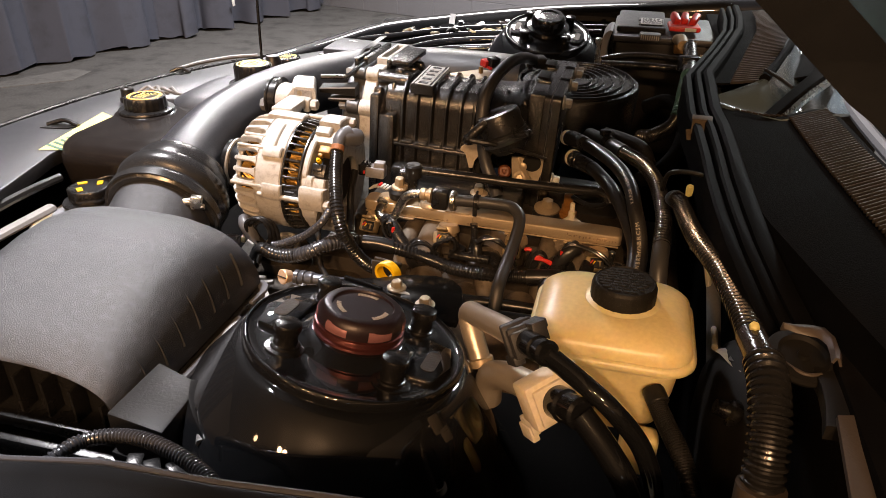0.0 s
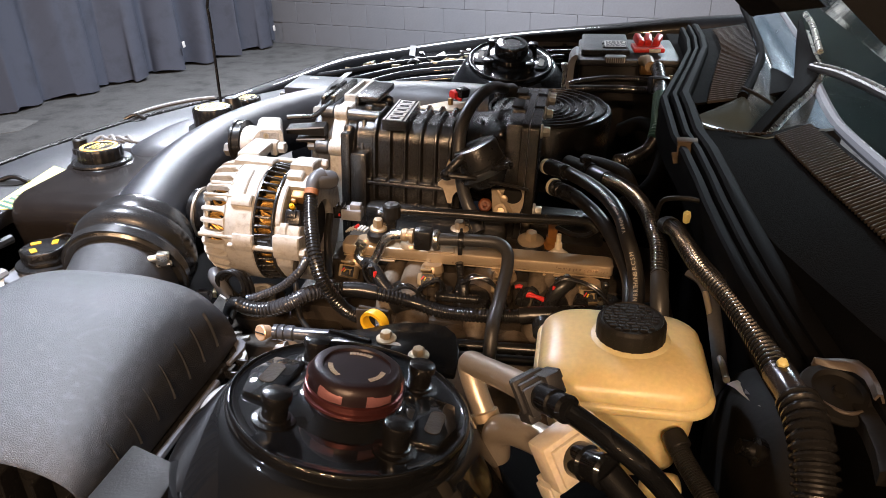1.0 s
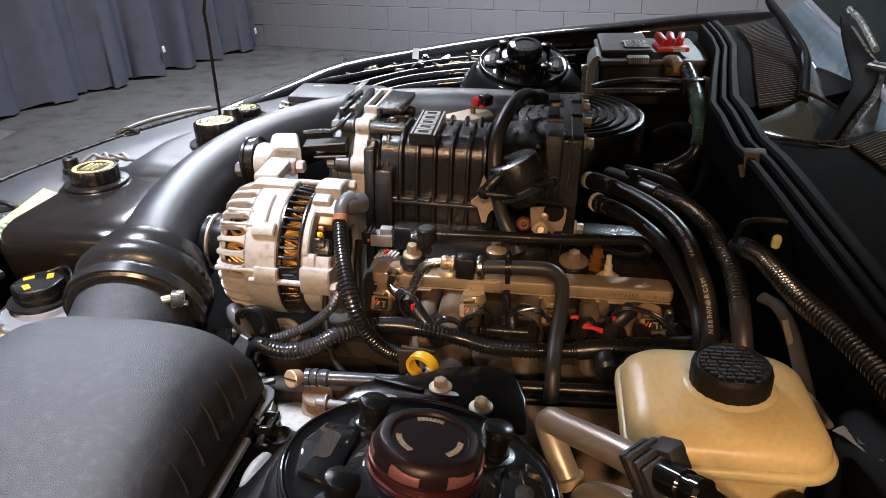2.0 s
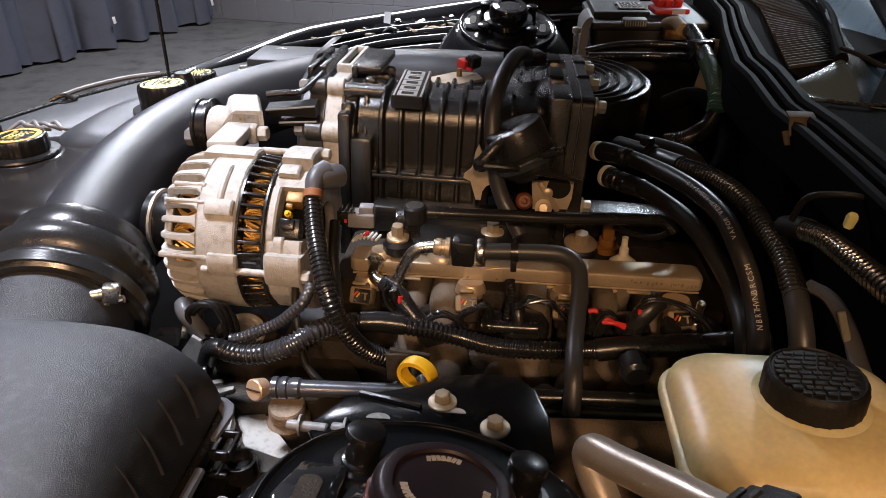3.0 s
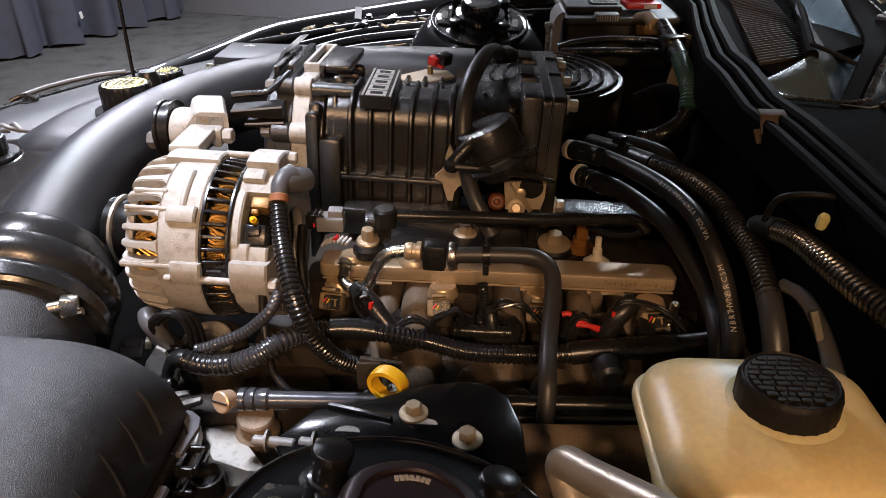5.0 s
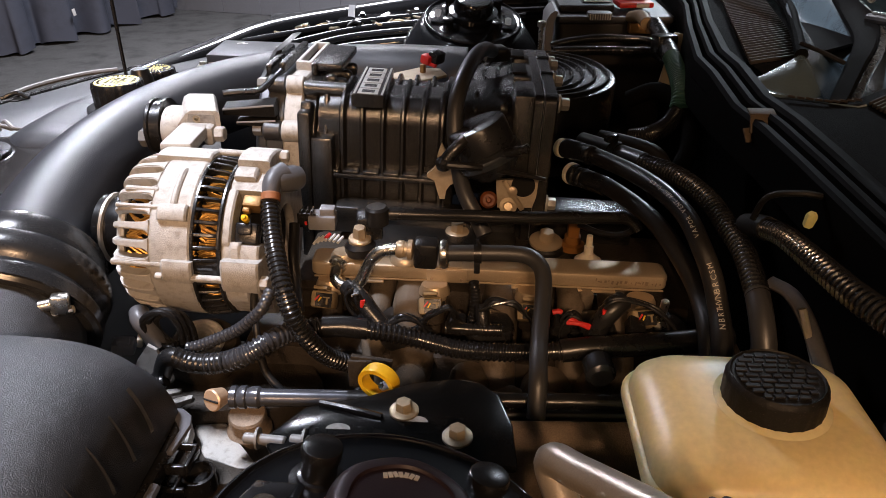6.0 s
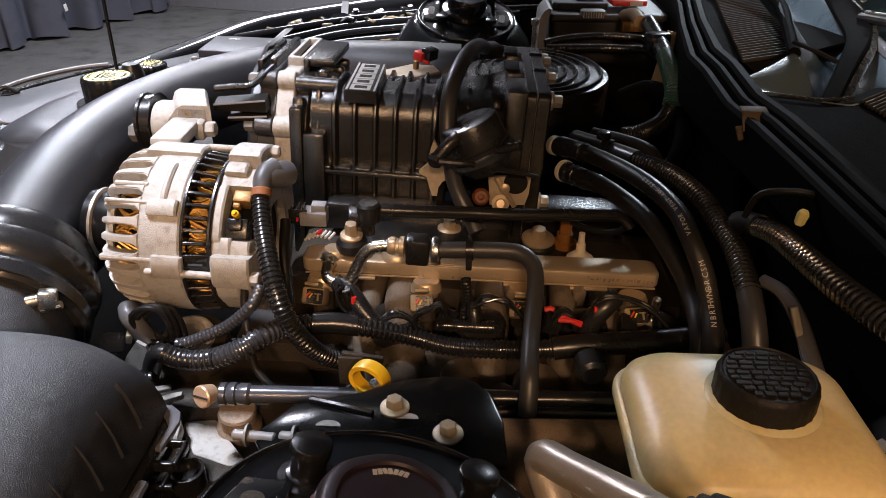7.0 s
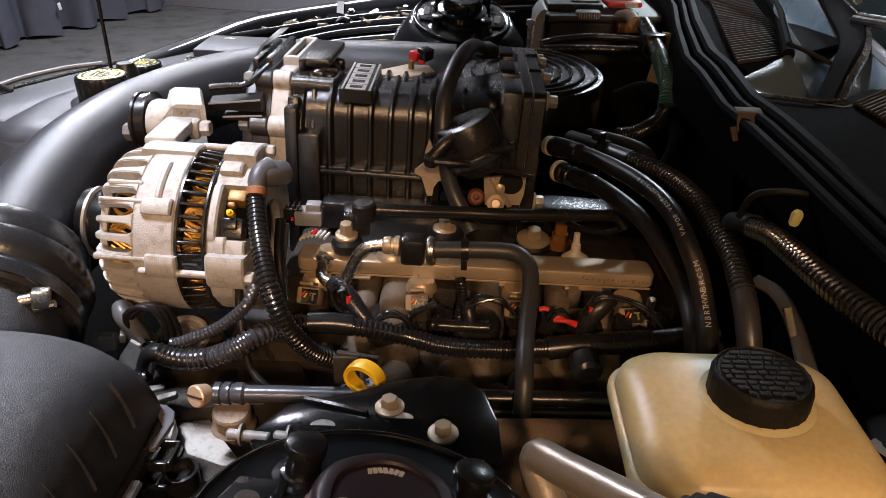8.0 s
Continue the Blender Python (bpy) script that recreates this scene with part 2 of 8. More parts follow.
M_COPPERCAP = material("pale_copper_plate", (0.62, 0.43, 0.28), 0.35, metal=0.4, grain=700, bump=0.1, stain=80, stain_colour=(0.45, 0.3, 0.18), stain_amount=0.4)
M_RUST = material("orange_brown_rubber", (0.16, 0.045, 0.012), 0.45, grain=700, bump=0.3, stain=140, stain_colour=(0.05, 0.015, 0.008), stain_amount=0.8)
M_WARMBROWN = material("warm_brown_steel", (0.055, 0.043, 0.034), 0.5, grain=700, bump=0.2, stain=40, stain_colour=(0.04, 0.03, 0.024), stain_amount=0.5)
M_HOSE = material("dull_grey_black_hose", (0.03, 0.03, 0.031), 0.4, grain=700, bump=0.12, stain=30, stain_colour=(0.018, 0.018, 0.018), stain_amount=0.6, shine=0.5)

# ---- building helpers ----


def thing(name, place, label, category, group="", kind=""):
    ob = new(name)
    ob.empty_display_size = 0.05
    ob.matrix_world = Matrix.Translation(place)
    return tagged(ob, label, category, group, kind)


def finish(name, bm, mat, smooth=35):
    bmesh.ops.recalc_face_normals(bm, faces=bm.faces)
    me = bpy.data.meshes.new(name)
    bm.to_mesh(me)
    bm.free()
    me.materials.append(mat)
    if smooth:
        me.polygons.foreach_set("use_smooth", [True] * len(me.polygons))
        me.set_sharp_from_angle(angle=radians(smooth))
    return me


def world_place(ob):
    return ob.matrix_basis if ob.parent is None else world_place(ob.parent) @ ob.matrix_parent_inverse @ ob.matrix_basis


def part(name, bm, mat, parent, label="", smooth=35):
    """Links a bmesh in world coordinates as one mesh object under a thing or a part."""
    ob = new(name, finish(name, bm, mat, smooth))
    ob.parent = parent
    ob.matrix_parent_inverse = world_place(parent).inverted()
    return tagged(ob, label)


def solo(name, bm, mat, label="", category="", group="", kind="", smooth=35):
    return tagged(new(name, finish(name, bm, mat, smooth)), label, category, group, kind)


def frame_of(ahead):
    """Two axes across a direction."""
    a = Vector(ahead).normalized()
    ref = Vector((0, 0, 1)) if abs(a.z) < 0.9 else Vector((1, 0, 0))
    u = a.cross(ref).normalized()
    return u, a.cross(u).normalized()


def box(bm, centre, size, turn=(0, 0, 0), bevel=0.002, taper=1.0, seg=2):
    m = pose(*centre, *turn)
    vs = bmesh.ops.create_cube(bm, size=1)["verts"]
    for v in vs:
        k = taper if v.co.z > 0 else 1.0
        v.co = Vector((v.co.x * size[0] * k, v.co.y * size[1] * k, v.co.z * size[2]))
    if bevel:
        es = list({e for v in vs for e in v.link_edges})
        out = bmesh.ops.bevel(bm, geom=es, offset=bevel, segments=seg, affect="EDGES", profile=0.5)
        vs = list({v for f in out["faces"] for v in f.verts} | {v for v in vs if v.is_valid})
    bmesh.ops.transform(bm, matrix=m, verts=vs)
    return bm


def rings(bm, loops, closed=True, cap=True):
    """Skins a row of vertex loops."""
    made = [[bm.verts.new(p) for p in loop] for loop in loops]
    n = len(made[0])
    for a, b in zip(made, made[1:]):
        for i in range(n if closed else n - 1):
            j = (i + 1) % n
            bm.faces.new((a[i], a[j], b[j], b[i]))
    if cap and closed:
        bm.faces.new(made[0][::-1])
        bm.faces.new(made[-1])
    return bm


def lathe(bm, base, axis, profile, seg=24, squash=1.0, wobble=None):
    """profile: rows of (distance along the axis, radius)."""
    a = Vector(axis).normalized()
    u, w = frame_of(a)
    loops = []
    for d, r in profile:
        loop = []
        for i in range(seg):
            ang = 2 * math.pi * i / seg
            k = wobble(ang, d) if wobble else 1.0
            loop.append(Vector(base) + a * d + (u * math.cos(ang) + w * math.sin(ang) * squash) * max(r, 1e-5) * k)
        loops.append(loop)
    return rings(bm, loops)


def rod(bm, p, q, r, seg=12, bevel=0.0):
    d = (Vector(q) - Vector(p)).length
    e = min(bevel, r * 0.6)
    prof = [(0, r - e), (e, r), (d - e, r), (d, r - e)] if e else [(0, r), (d, r)]
    return lathe(bm, p, Vector(q) - Vector(p), prof, seg)


def spline(points, step=0.004):
    """Even samples of a smooth curve through the points."""
    p = [Vector(v) for v in points]
    p = [p[0] * 2 - p[1]] + p + [p[-1] * 2 - p[-2]]
    raw = []
    for i in range(1, len(p) - 2):
        a, b, c, d = p[i - 1:i + 3]
        for k in range(40):
            t = k / 40
            raw.append(0.5 * ((2 * b) + (c - a) * t + (2 * a - 5 * b + 4 * c - d) * t * t + (3 * b - a - 3 * c + d) * t ** 3))
    raw.append(p[-2])
    out, left = [raw[0]], 0.0
    for a, b in zip(raw, raw[1:]):
        seg = (b - a).length
        while left + seg >= step:
            a = a.lerp(b, (step - left) / seg)
            out.append(a.copy())
            seg, left = (b - a).length, 0.0
        left += seg
    if (out[-1] - raw[-1]).length > step * 0.3:
        out.append(raw[-1])
    return out


def tube(bm, points, r, seg=12, step=0.006, ribs=0.0, depth=0.14, r_end=None, squash=1.0):
    """A tube along a smooth curve; with ribs (their pitch) it is corrugated."""
    line = spline(points, ribs / 4 if ribs else step)
    t0 = (line[1] - line[0]).normalized()
    u, w = frame_of(t0)
    loops = []
    for i, c in enumerate(line):
        t = (line[min(i + 1, len(line) - 1)] - line[max(i - 1, 0)]).normalized()
        u = (u - t * u.dot(t)).normalized()
        w = t.cross(u)
        k = r if r_end is None else r + (r_end - r) * i / (len(line) - 1)
        if ribs and i % 4 in (2, 3):
            k *= 1 - depth
        loops.append([c + (u * math.cos(2 * math.pi * j / seg) + w * math.sin(2 * math.pi * j / seg) * squash) * k for j in range(seg)])
    return rings(bm, loops)


def prism(bm, outline, bottom, top, bevel=0.0015):
    """An upright plate from an outline in plan."""
    lo = [bm.verts.new((x, y, bottom)) for x, y in outline]
    face = bm.faces.new(lo)
    out = bmesh.ops.extrude_face_region(bm, geom=[face])
    ups = [v for v in out["geom"] if isinstance(v, bmesh.types.BMVert)]
    for v in ups:
        v.co.z = top
    if bevel:
        es = [e for e in bm.edges if all(v in ups or v in lo for v in e.verts)]
        bmesh.ops.bevel(bm, geom=es, offset=bevel, segments=2, affect="EDGES", profile=0.5)
    return bm


def rounded(x0, x1, y0, y1, r, n=5):
    """A rounded rectangle in plan."""
    out = []
    for cx, cy, a in ((x1 - r, y1 - r, 0), (x0 + r, y1 - r, 90), (x0 + r, y0 + r, 180), (x1 - r, y0 + r, 270)):
        out += [(cx + r * math.cos(radians(a + 90 * k / n)), cy + r * math.sin(radians(a + 90 * k / n))) for k in range(n + 1)]
    return out


def hexbolt(bm, place, axis, r, tall, washer=0.0):
    a = Vector(axis).normalized()
    if washer:
        lathe(bm, place, a, [(0, washer), (tall * 0.18, washer), (tall * 0.24, washer * 0.93), (tall * 0.3, r)], 20)
    lathe(bm, Vector(place) + a * tall * 0.2, a, [(0, r), (tall * 0.68, r), (tall * 0.8, r * 0.86)], 6)
    return bm


def skin(bm, rows):
    """A sheet through rows of points."""
    return rings(bm, rows, closed=False, cap=False)


def thicken(bm, amount):
    bmesh.ops.recalc_face_normals(bm, faces=bm.faces)
    bmesh.ops.solidify(bm, geom=list(bm.faces), thickness=amount)
    return bm

# ---- the room ----
ROOM = Matrix.Translation((-2.78, 6.44, 0)) @ Matrix.Rotation(radians(-16.5), 4, "Z")
# in the room's own axes: x along the block wall, y back along the drape
bm = bmesh.new()
vs = bmesh.ops.create_grid(bm, x_segments=2, y_segments=2, size=1)["verts"]
for v in vs:
    v.co = ROOM @ Vector((4.0 + v.co.x * 5.0, -5.5 + v.co.y * 6.3, 0))
solo("floor", bm, M_FLOOR, "dark worn sealed concrete garage floor", "floor", kind="structure", smooth=0)


def room_box(name, c, s, mat, label, category):
    b = bmesh.new()
    box(b, (0, 0, 0), s, bevel=0)
    bmesh.ops.transform(b, matrix=ROOM @ Matrix.Translation(c), verts=b.verts)
    return solo(name, b, mat, label, category, kind="structure", smooth=0)


wall_north = room_box("wall_north", (4.0, 0.105, 1.7), (10.0, 0.19, 3.4), M_MORTAR, "grey painted concrete block wall", "wall")
# Unseen closing wall, dark to keep its reflection out of the black paint.
room_box("wall_south", (4.0, -10.6, 1.7), (10.0, 0.2, 3.4), M_CEILING, "plain unseen garage wall, kept dark for reflections", "wall")
room_box("wall_west", (-0.9, -5.7, 1.7), (0.2, 12.0, 3.4), M_BLOCK, "plain grey wall behind the drape", "wall")
room_box("wall_east", (8.9, -5.7, 1.7), (0.2, 12.0, 3.4), M_BLOCK, "plain grey painted garage wall", "wall")
room_box("ceiling", (4.0, -5.7, 3.5), (10.0, 12.2, 0.15), M_CEILING, "dark painted garage ceiling", "ceiling")

# the drape: one long sheet with uneven folds
bm = bmesh.new()
rows = []
rng = random.Random(5)
zs = [0.012, 0.05, 0.12, 0.3, 0.6, 1.2, 2.0, 3.0]
phases = [rng.uniform(0, 6.28) for _ in range(4)]
N = 620
for z in zs:
    row = []
    for i in range(N):
        s = i * 7.4 / (N - 1)
        f = math.sin(s * 15 + 1.3 * math.sin(s * 2.3 + phases[0]) + phases[1])
        g = math.sin(s * 34 + 2.0 * math.sin(s * 4.1 + phases[2]) + phases[3])
        amp = 0.085 * (0.75 + 0.25 * math.sin(s * 1.7))
        flare = 1.0 + 0.25 * max(0, 0.3 - z)
        d = amp * flare * (f + 0.18 * f ** 3) + 0.018 * g * (0.5 + 0.5 * math.sin(s * 3.1 + z))
        hem = 0.012 * math.sin(s * 9 + phases[1]) + 0.01 * g if z < 0.2 else 0
        row.append(ROOM @ Vector((-0.02 + d, -0.02 - s + 0.03 * g * (1 - min(z, 1)), z + abs(hem))))
    rows.append(row)
skin(bm, rows)
thicken(bm, 0.004)
curtain = solo("curtain", bm, M_CURTAIN, "long charcoal drape hanging in uneven folds to the floor", "curtain", smooth=60)

# ---- car body ----
car_place = (0.3, 0.53, 0.0)


FENDER_EDGE = [(-0.62, 0.95, 0.85), (-0.572, 1.01, 0.86), (-0.5, 1.125, 0.875), (-0.42, 1.23, 0.892), (-0.26, 1.315, 0.907), (-0.03, 1.345, 0.935), (0.22, 1.35, 0.957), (0.41, 1.355, 0.973), (0.8, 1.36, 0.99)]


def fender_row(mirror):
    """Cross sections of the fender's top, swept along its edge."""
    line = spline(FENDER_EDGE, 0.05)
    rows = []
    for i, p in enumerate(line):
        t = (line[min(i + 1, len(line) - 1)] - line[max(i - 1, 0)]).normalized()
        out = Vector((-t.y, t.x, 0)).normalized()
        prof = [(-0.045, -0.06), (-0.042, -0.02), (-0.036, -0.006), (-0.024, 0.0), (-0.006, 0.002), (0.004, -0.001), (0.03, -0.006), (0.07, -0.022), (0.11, -0.06), (0.135, -0.13), (0.14, -0.3), (0.13, -0.5)]
        deep = min(1.0, max(0.08, (p.x + 0.6) / 0.5))
        row = [p + out * a * (1 if a < 0.01 else max(0.3, deep)) + Vector((0, 0, b if b > -0.07 else -0.07 + (b + 0.07) * deep)) for a, b in prof]
        rows.append([Vector((v.x, 1.06 - v.y, v.z)) for v in row] if mirror else row)
    return rows


far_fender = thing("far_fender", (0, 1.36, 0.9), "glossy black painted fender on the far side", "car fender", group="car body")
bm = bmesh.new()
skin(bm, fender_row(False))
part("panel", bm, M_PAINT, far_fender, smooth=60)
for k in range(5):
    bm = bmesh.new()
    hexbolt(bm, (-0.34 + 0.11 * k, 1.26 + 0.012 * k, 0.888 + 0.006 * k), (0, -0.3, 1), 0.006, 0.006, 0.009)
    part("fender_bolt", bm, M_PAINT, far_fender)
near_fender = thing("near_fender", (0, -0.25, 0.9), "glossy black painted fender beside the strut tower", "car fender", group="car body")
bm = bmesh.new()
skin(bm, fender_row(True))
part("panel", bm, M_PAINT, near_fender, smooth=60)

# engine bay tub
bay = thing("engine_bay_tub", (0, 0.53, 0.35), "black inner walls and floor of the engine bay, darkened as if shaded", "engine bay", kind="structure")
# The shade deep in the bay is put into this near-black colour.
for nm, c, s in (("bay_floor", (-0.25, 0.53, 0.42), (1.4, 1.6, 0.03)), ("firewall", (0.33, 0.53, 0.475), (0.03, 1.46, 0.95)), ("inner_panel", (-0.02, 1.27, 0.415), (0.9, 0.03, 0.83)), ("inner_panel", (-0.2, -0.17, 0.42), (1.3, 0.03, 0.84)), ("front_panel", (-0.72, 0.4, 0.4), (0.04, 0.9, 0.8))):
    bm = bmesh.new()
    box(bm, c, s, bevel=0.004)
    part(nm, bm, M_COWL, bay)


def repeat(name, mesh, parent, m, label=""):
    """One more object on a mesh that is already made, placed by m in the world."""
    ob = new(name, mesh)
    ob.parent = parent
    ob.matrix_parent_inverse = world_place(parent).inverted()
    ob.matrix_basis = m
    return tagged(ob, label)


LEAN = Matrix.Translation((0, 0, 0.9)) @ Vector((0, 0, 1)).rotation_difference(Vector((0.18, 0.15, 1))).to_matrix().to_4x4() @ Matrix.Translation((0, 0, -0.9))


def strut_tower(cx, cy, flip, label, lean=Matrix()):
    t = thing("strut_tower", (cx, cy, 0.6), label, "strut tower", group="strut towers")
    bm = bmesh.new()
    prof = [(0, 0.175), (0.12, 0.165), (0.2, 0.15), (0.25, 0.133), (0.285, 0.116), (0.305, 0.101), (0.318, 0.092), (0.322, 0.086), (0.322, 0.0)]
    lathe(bm, (cx, cy, 0.567), (0, 0, 1), prof, 72, wobble=lambda a, d: 1 + 0.05 * math.cos(2 * a) * (0.33 - d) * 3)
    for v in bm.verts:
        k = min(1.0, max(0.0, (v.co.z - 0.7) / 0.17))
        v.co = v.co.lerp(lean @ v.co, k * k * (3 - 2 * k))
    part("tower", bm, M_PAINT, t, smooth=50)
    bm = bmesh.new()
    lathe(bm, (cx, cy, 0.888), (0, 0, 1), [(0, 0.085), (0.006, 0.0855), (0.0088, 0.0846), (0.0096, 0.0836), (0.0096, 0.0828), (0.0078, 0.082), (0.0064, 0.08), (0.0062, 0.073), (0.0062, 0.0)], 72)
    bmesh.ops.transform(bm, matrix=lean, verts=bm.verts)
    part("top_plate", bm, M_PAINT, t, smooth=40)
    bm = bmesh.new()
    lathe(bm, (cx, cy, 0.893), (0, 0, 1), [(0, 0.05), (0.004, 0.043), (0.007, 0.038), (0.0085, 0.0355), (0.0085, 0)], 48)
    bmesh.ops.transform(bm, matrix=lean, verts=bm.verts)
    part("bearing_cup", bm, M_PAINT, t, smooth=40)
    # raised pads with slots between the studs
    for a, w in ((-2, 0.03), (178, 0.03)):
        bm = bmesh.new()
        m = pose(cx, cy, 0, 0, 0, a + flip)
        outline = [(0.047, -w), (0.07, -w * 0.9), (0.077, 0), (0.07, w * 0.9), (0.047, w)]
        prism(bm, [tuple((m @ Vector((x, y, 0)))[:2]) for x, y in outline], 0.893, 0.8985, 0.002)
        bmesh.ops.transform(bm, matrix=lean, verts=bm.verts)
        part("pad", bm, M_PAINT, t)
        bm = bmesh.new()
        sl = [tuple((m @ Vector((x, y, 0)))[:2]) for x, y in rounded(0.056, 0.067, -0.017, 0.011, 0.005)]
        prism(bm, sl, 0.8986, 0.8992, 0)
        bmesh.ops.transform(bm, matrix=lean, verts=bm.verts)
        part("slot", bm, M_DARKCAST, t)
    for k in range(4):
        a = radians(-134 + 90 * k)
        x, y = cx + 0.0577 * math.cos(a), cy + 0.0577 * math.sin(a)
        bm = bmesh.new()
        lathe(bm, (x, y, 0.8935), (0, 0, 1), [(0, 0.0145), (0.0018, 0.0145), (0.0024, 0.0108), (0.004, 0.0104), (0.0046, 0.0087), (0.0148, 0.0087), (0.0152, 0.0101), (0.0198, 0.0103), (0.0212, 0.0098), (0.0217, 0.009), (0.0213, 0)], 18)
        bmesh.ops.transform(bm, matrix=lean, verts=bm.verts)
        part("stud_nut", bm, M_STUD, t, "glossy black capped stud nut")
    return t


strut_tower(-0.006, -0.0015, 0, "glossy black strut tower with capped stud nuts", LEAN)
LEAN_FAR = Matrix.Translation((0, 1.06, 0.9)) @ Vector((0, 0, 1)).rotation_difference(Vector((0.08, -0.3, 1))).to_matrix().to_4x4() @ Matrix.Translation((0, -1.06, -0.9))
far_tower = strut_tower(0.0, 1.06, 180, "glossy black strut tower by the far fender", LEAN_FAR)
far_tower.matrix_basis = Matrix.Translation((0, 0, 0.031)) @ far_tower.matrix_basis

# screw cap with a red anodised skirt over the near strut
cap = thing("bearing_cap", (0, 0, 0.892), "black bearing cap with a notched red anodised ring", "strut cap")
bm = bmesh.new()
lathe(bm, (0, 0, 0.9), (0, 0, 1), [(0.0, 0.0335), (0.001, 0.035), (0.0035, 0.035), (0.0045, 0.033), (0.0055, 0.033), (0.006, 0.0345), (0.0095, 0.0345), (0.0105, 0.0315)], 64)
part("ring", bm, M_ANODISED, cap, "grooved red anodised ring")
for k in range(6):
    bm = bmesh.new()
    rows = []
    a0 = -105 + 60 * k
    for r0, z in ((0.0335, 0.9108), (0.0341, 0.9125), (0.034, 0.9165), (0.0326, 0.9185)):
        rows.append([(r0 * math.cos(radians(a0 - 16 + 4 * j)), r0 * math.sin(radians(a0 - 16 + 4 * j)), z) for j in range(9)])
    skin(bm, rows)
    thicken(bm, 0.001)
    part("grip_facet", bm, M_FACET, cap)
bm = bmesh.new()
lathe(bm, (0, 0, 0.909), (0, 0, 1), [(0, 0.0325), (0.002, 0.0333), (0.009, 0.0331), (0.0125, 0.0312), (0.0142, 0.0294), (0.0148, 0.0282), (0.0148, 0.0236), (0.0132, 0.023), (0.0132, 0)], 64, wobble=lambda a, d: 1 + 0.012 * math.cos(6 * a + 0.4))
part("disc", bm, M_PLUM, cap, "dark plum anodised disc")
for k in range(3):
    for j in range(7):
        a = radians(75 + 120 * k + 7.5 * j)
        bm = bmesh.new()
        box(bm, (0.0185 * math.cos(a), 0.0185 * math.sin(a), 0.9224), (0.0034, 0.0019, 0.0005), (0, 0, math.degrees(a) + 18 * math.sin(5 * j)), 0)
        part("print_bar", bm, M_FAINT, cap)
cap.matrix_basis = LEAN @ Matrix.Translation((-0.006, 0, 0)) @ cap.matrix_basis
far_cap = thing("bearing_cap", (0, 1.06, 0.927), "plain glossy black bearing cap", "strut cap")
bm = bmesh.new()
lathe(bm, (0, 1.06, 0.927), (0, 0, 1), [(0, 0.042), (0.008, 0.042), (0.01, 0.034), (0.025, 0.033), (0.03, 0.029), (0.031, 0.02), (0.029, 0.018), (0.029, 0)], 40)
part("disc", bm, M_PAINT, far_cap)
far_cap.matrix_basis = Matrix.Translation((0, 0, 0.031)) @ LEAN_FAR @ Matrix.Translation((0, 0, -0.024)) @ far_cap.matrix_basis

# ---- open hood ----
hood = thing("open_hood", (0.33, 0.53, 1.07), "raised black hood leaning over the rear of the engine bay", "car hood")


def hood_point(s, y, lift=0.0):
    """s metres up the slope from the rear edge; the panel is crowned across the car."""
    crown = 0.03 * (1 - ((y - 0.55) / 0.75) ** 2)
    return (0.336 - 0.755 * s + 0.656 * (crown + lift), y, 1.075 + 0.656 * s + 0.755 * (crown + lift))


HOOD_Y = [-0.2 + 0.075 * k for k in range(21)]
bm = bmesh.new()
rings(bm, [[hood_point(s, y, lift) for s, lift in ((0.115, 0.0), (0.119, -0.006), (0.135, -0.008), (0.3, -0.008), (0.7, -0.008), (0.975, -0.008), (0.995, -0.004), (1.0, 0.004), (0.985, 0.008), (0.7, 0.008), (0.3, 0.008), (0.135, 0.008), (0.119, 0.006))] for y in HOOD_Y])
part("shell", bm, M_PAINT, hood, smooth=50)
for s0, s1 in ((0.16, 0.27), (0.84, 0.94)):
    bm = bmesh.new()
    rings(bm, [[hood_point(s, y, lift) for s, lift in ((s0, -0.009), (s0 + 0.015, -0.026), (s1 - 0.015, -0.026), (s1, -0.009))] for y in HOOD_Y[1:-1]])
    part("inner_rib", bm, M_PAINT, hood, smooth=40)

# ---- cowl, windshield and wiper ----
STRIP = [(0.335, 1.15), (0.33, 1.02), (0.318, 0.9), (0.285, 0.74), (0.243, 0.53), (0.242, 0.47), (0.2445, 0.4), (0.249, 0.34), (0.2515, 0.27), (0.2525, 0.21), (0.256, 0.15), (0.2615, 0.1), (0.272, 0.05), (0.284, 0.015), (0.29, -0.005)]


COWL_LINE = [(0.335, 1.15), (0.33, 1.02), (0.318, 0.9), (0.285, 0.74), (0.243, 0.53), (0.243, 0.47), (0.247, 0.4), (0.254, 0.27), (0.266, 0.14), (0.283, 0.02), (0.3, -0.06), (0.33, -0.16)]


def strip_x(y):
    """The front edge of the cowl."""
    pts = sorted((b, a) for a, b in COWL_LINE)
    return float(np.interp(y, [p[0] for p in pts], [p[1] for p in pts]))


def front_x(y, dx):
    """The near half's front edge swings clear of the hood hinge."""
    return strip_x(y) + dx + 0.012 + float(np.interp(y, (-0.16, -0.06, 0.02, 0.14, 0.27), (0.03, 0.025, 0.02, 0.006, 0.0))) * max(0.0, 1 - dx / 0.06)


cowl_cover = thing("cowl", (0.42, 0.5, 0.97), "dull black plastic cowl in two halves with slotted air grilles", "cowl")

def cowl_end(x):
    """Where the near half of the cowl ends towards the far side."""
    return float(np.interp(x, (0.255, 0.275, 0.294, 0.316, 0.334, 0.36, 0.377, 0.388, 0.393), (0.446, 0.442, 0.413, 0.394, 0.391, 0.406, 0.417, 0.402, 0.384)))


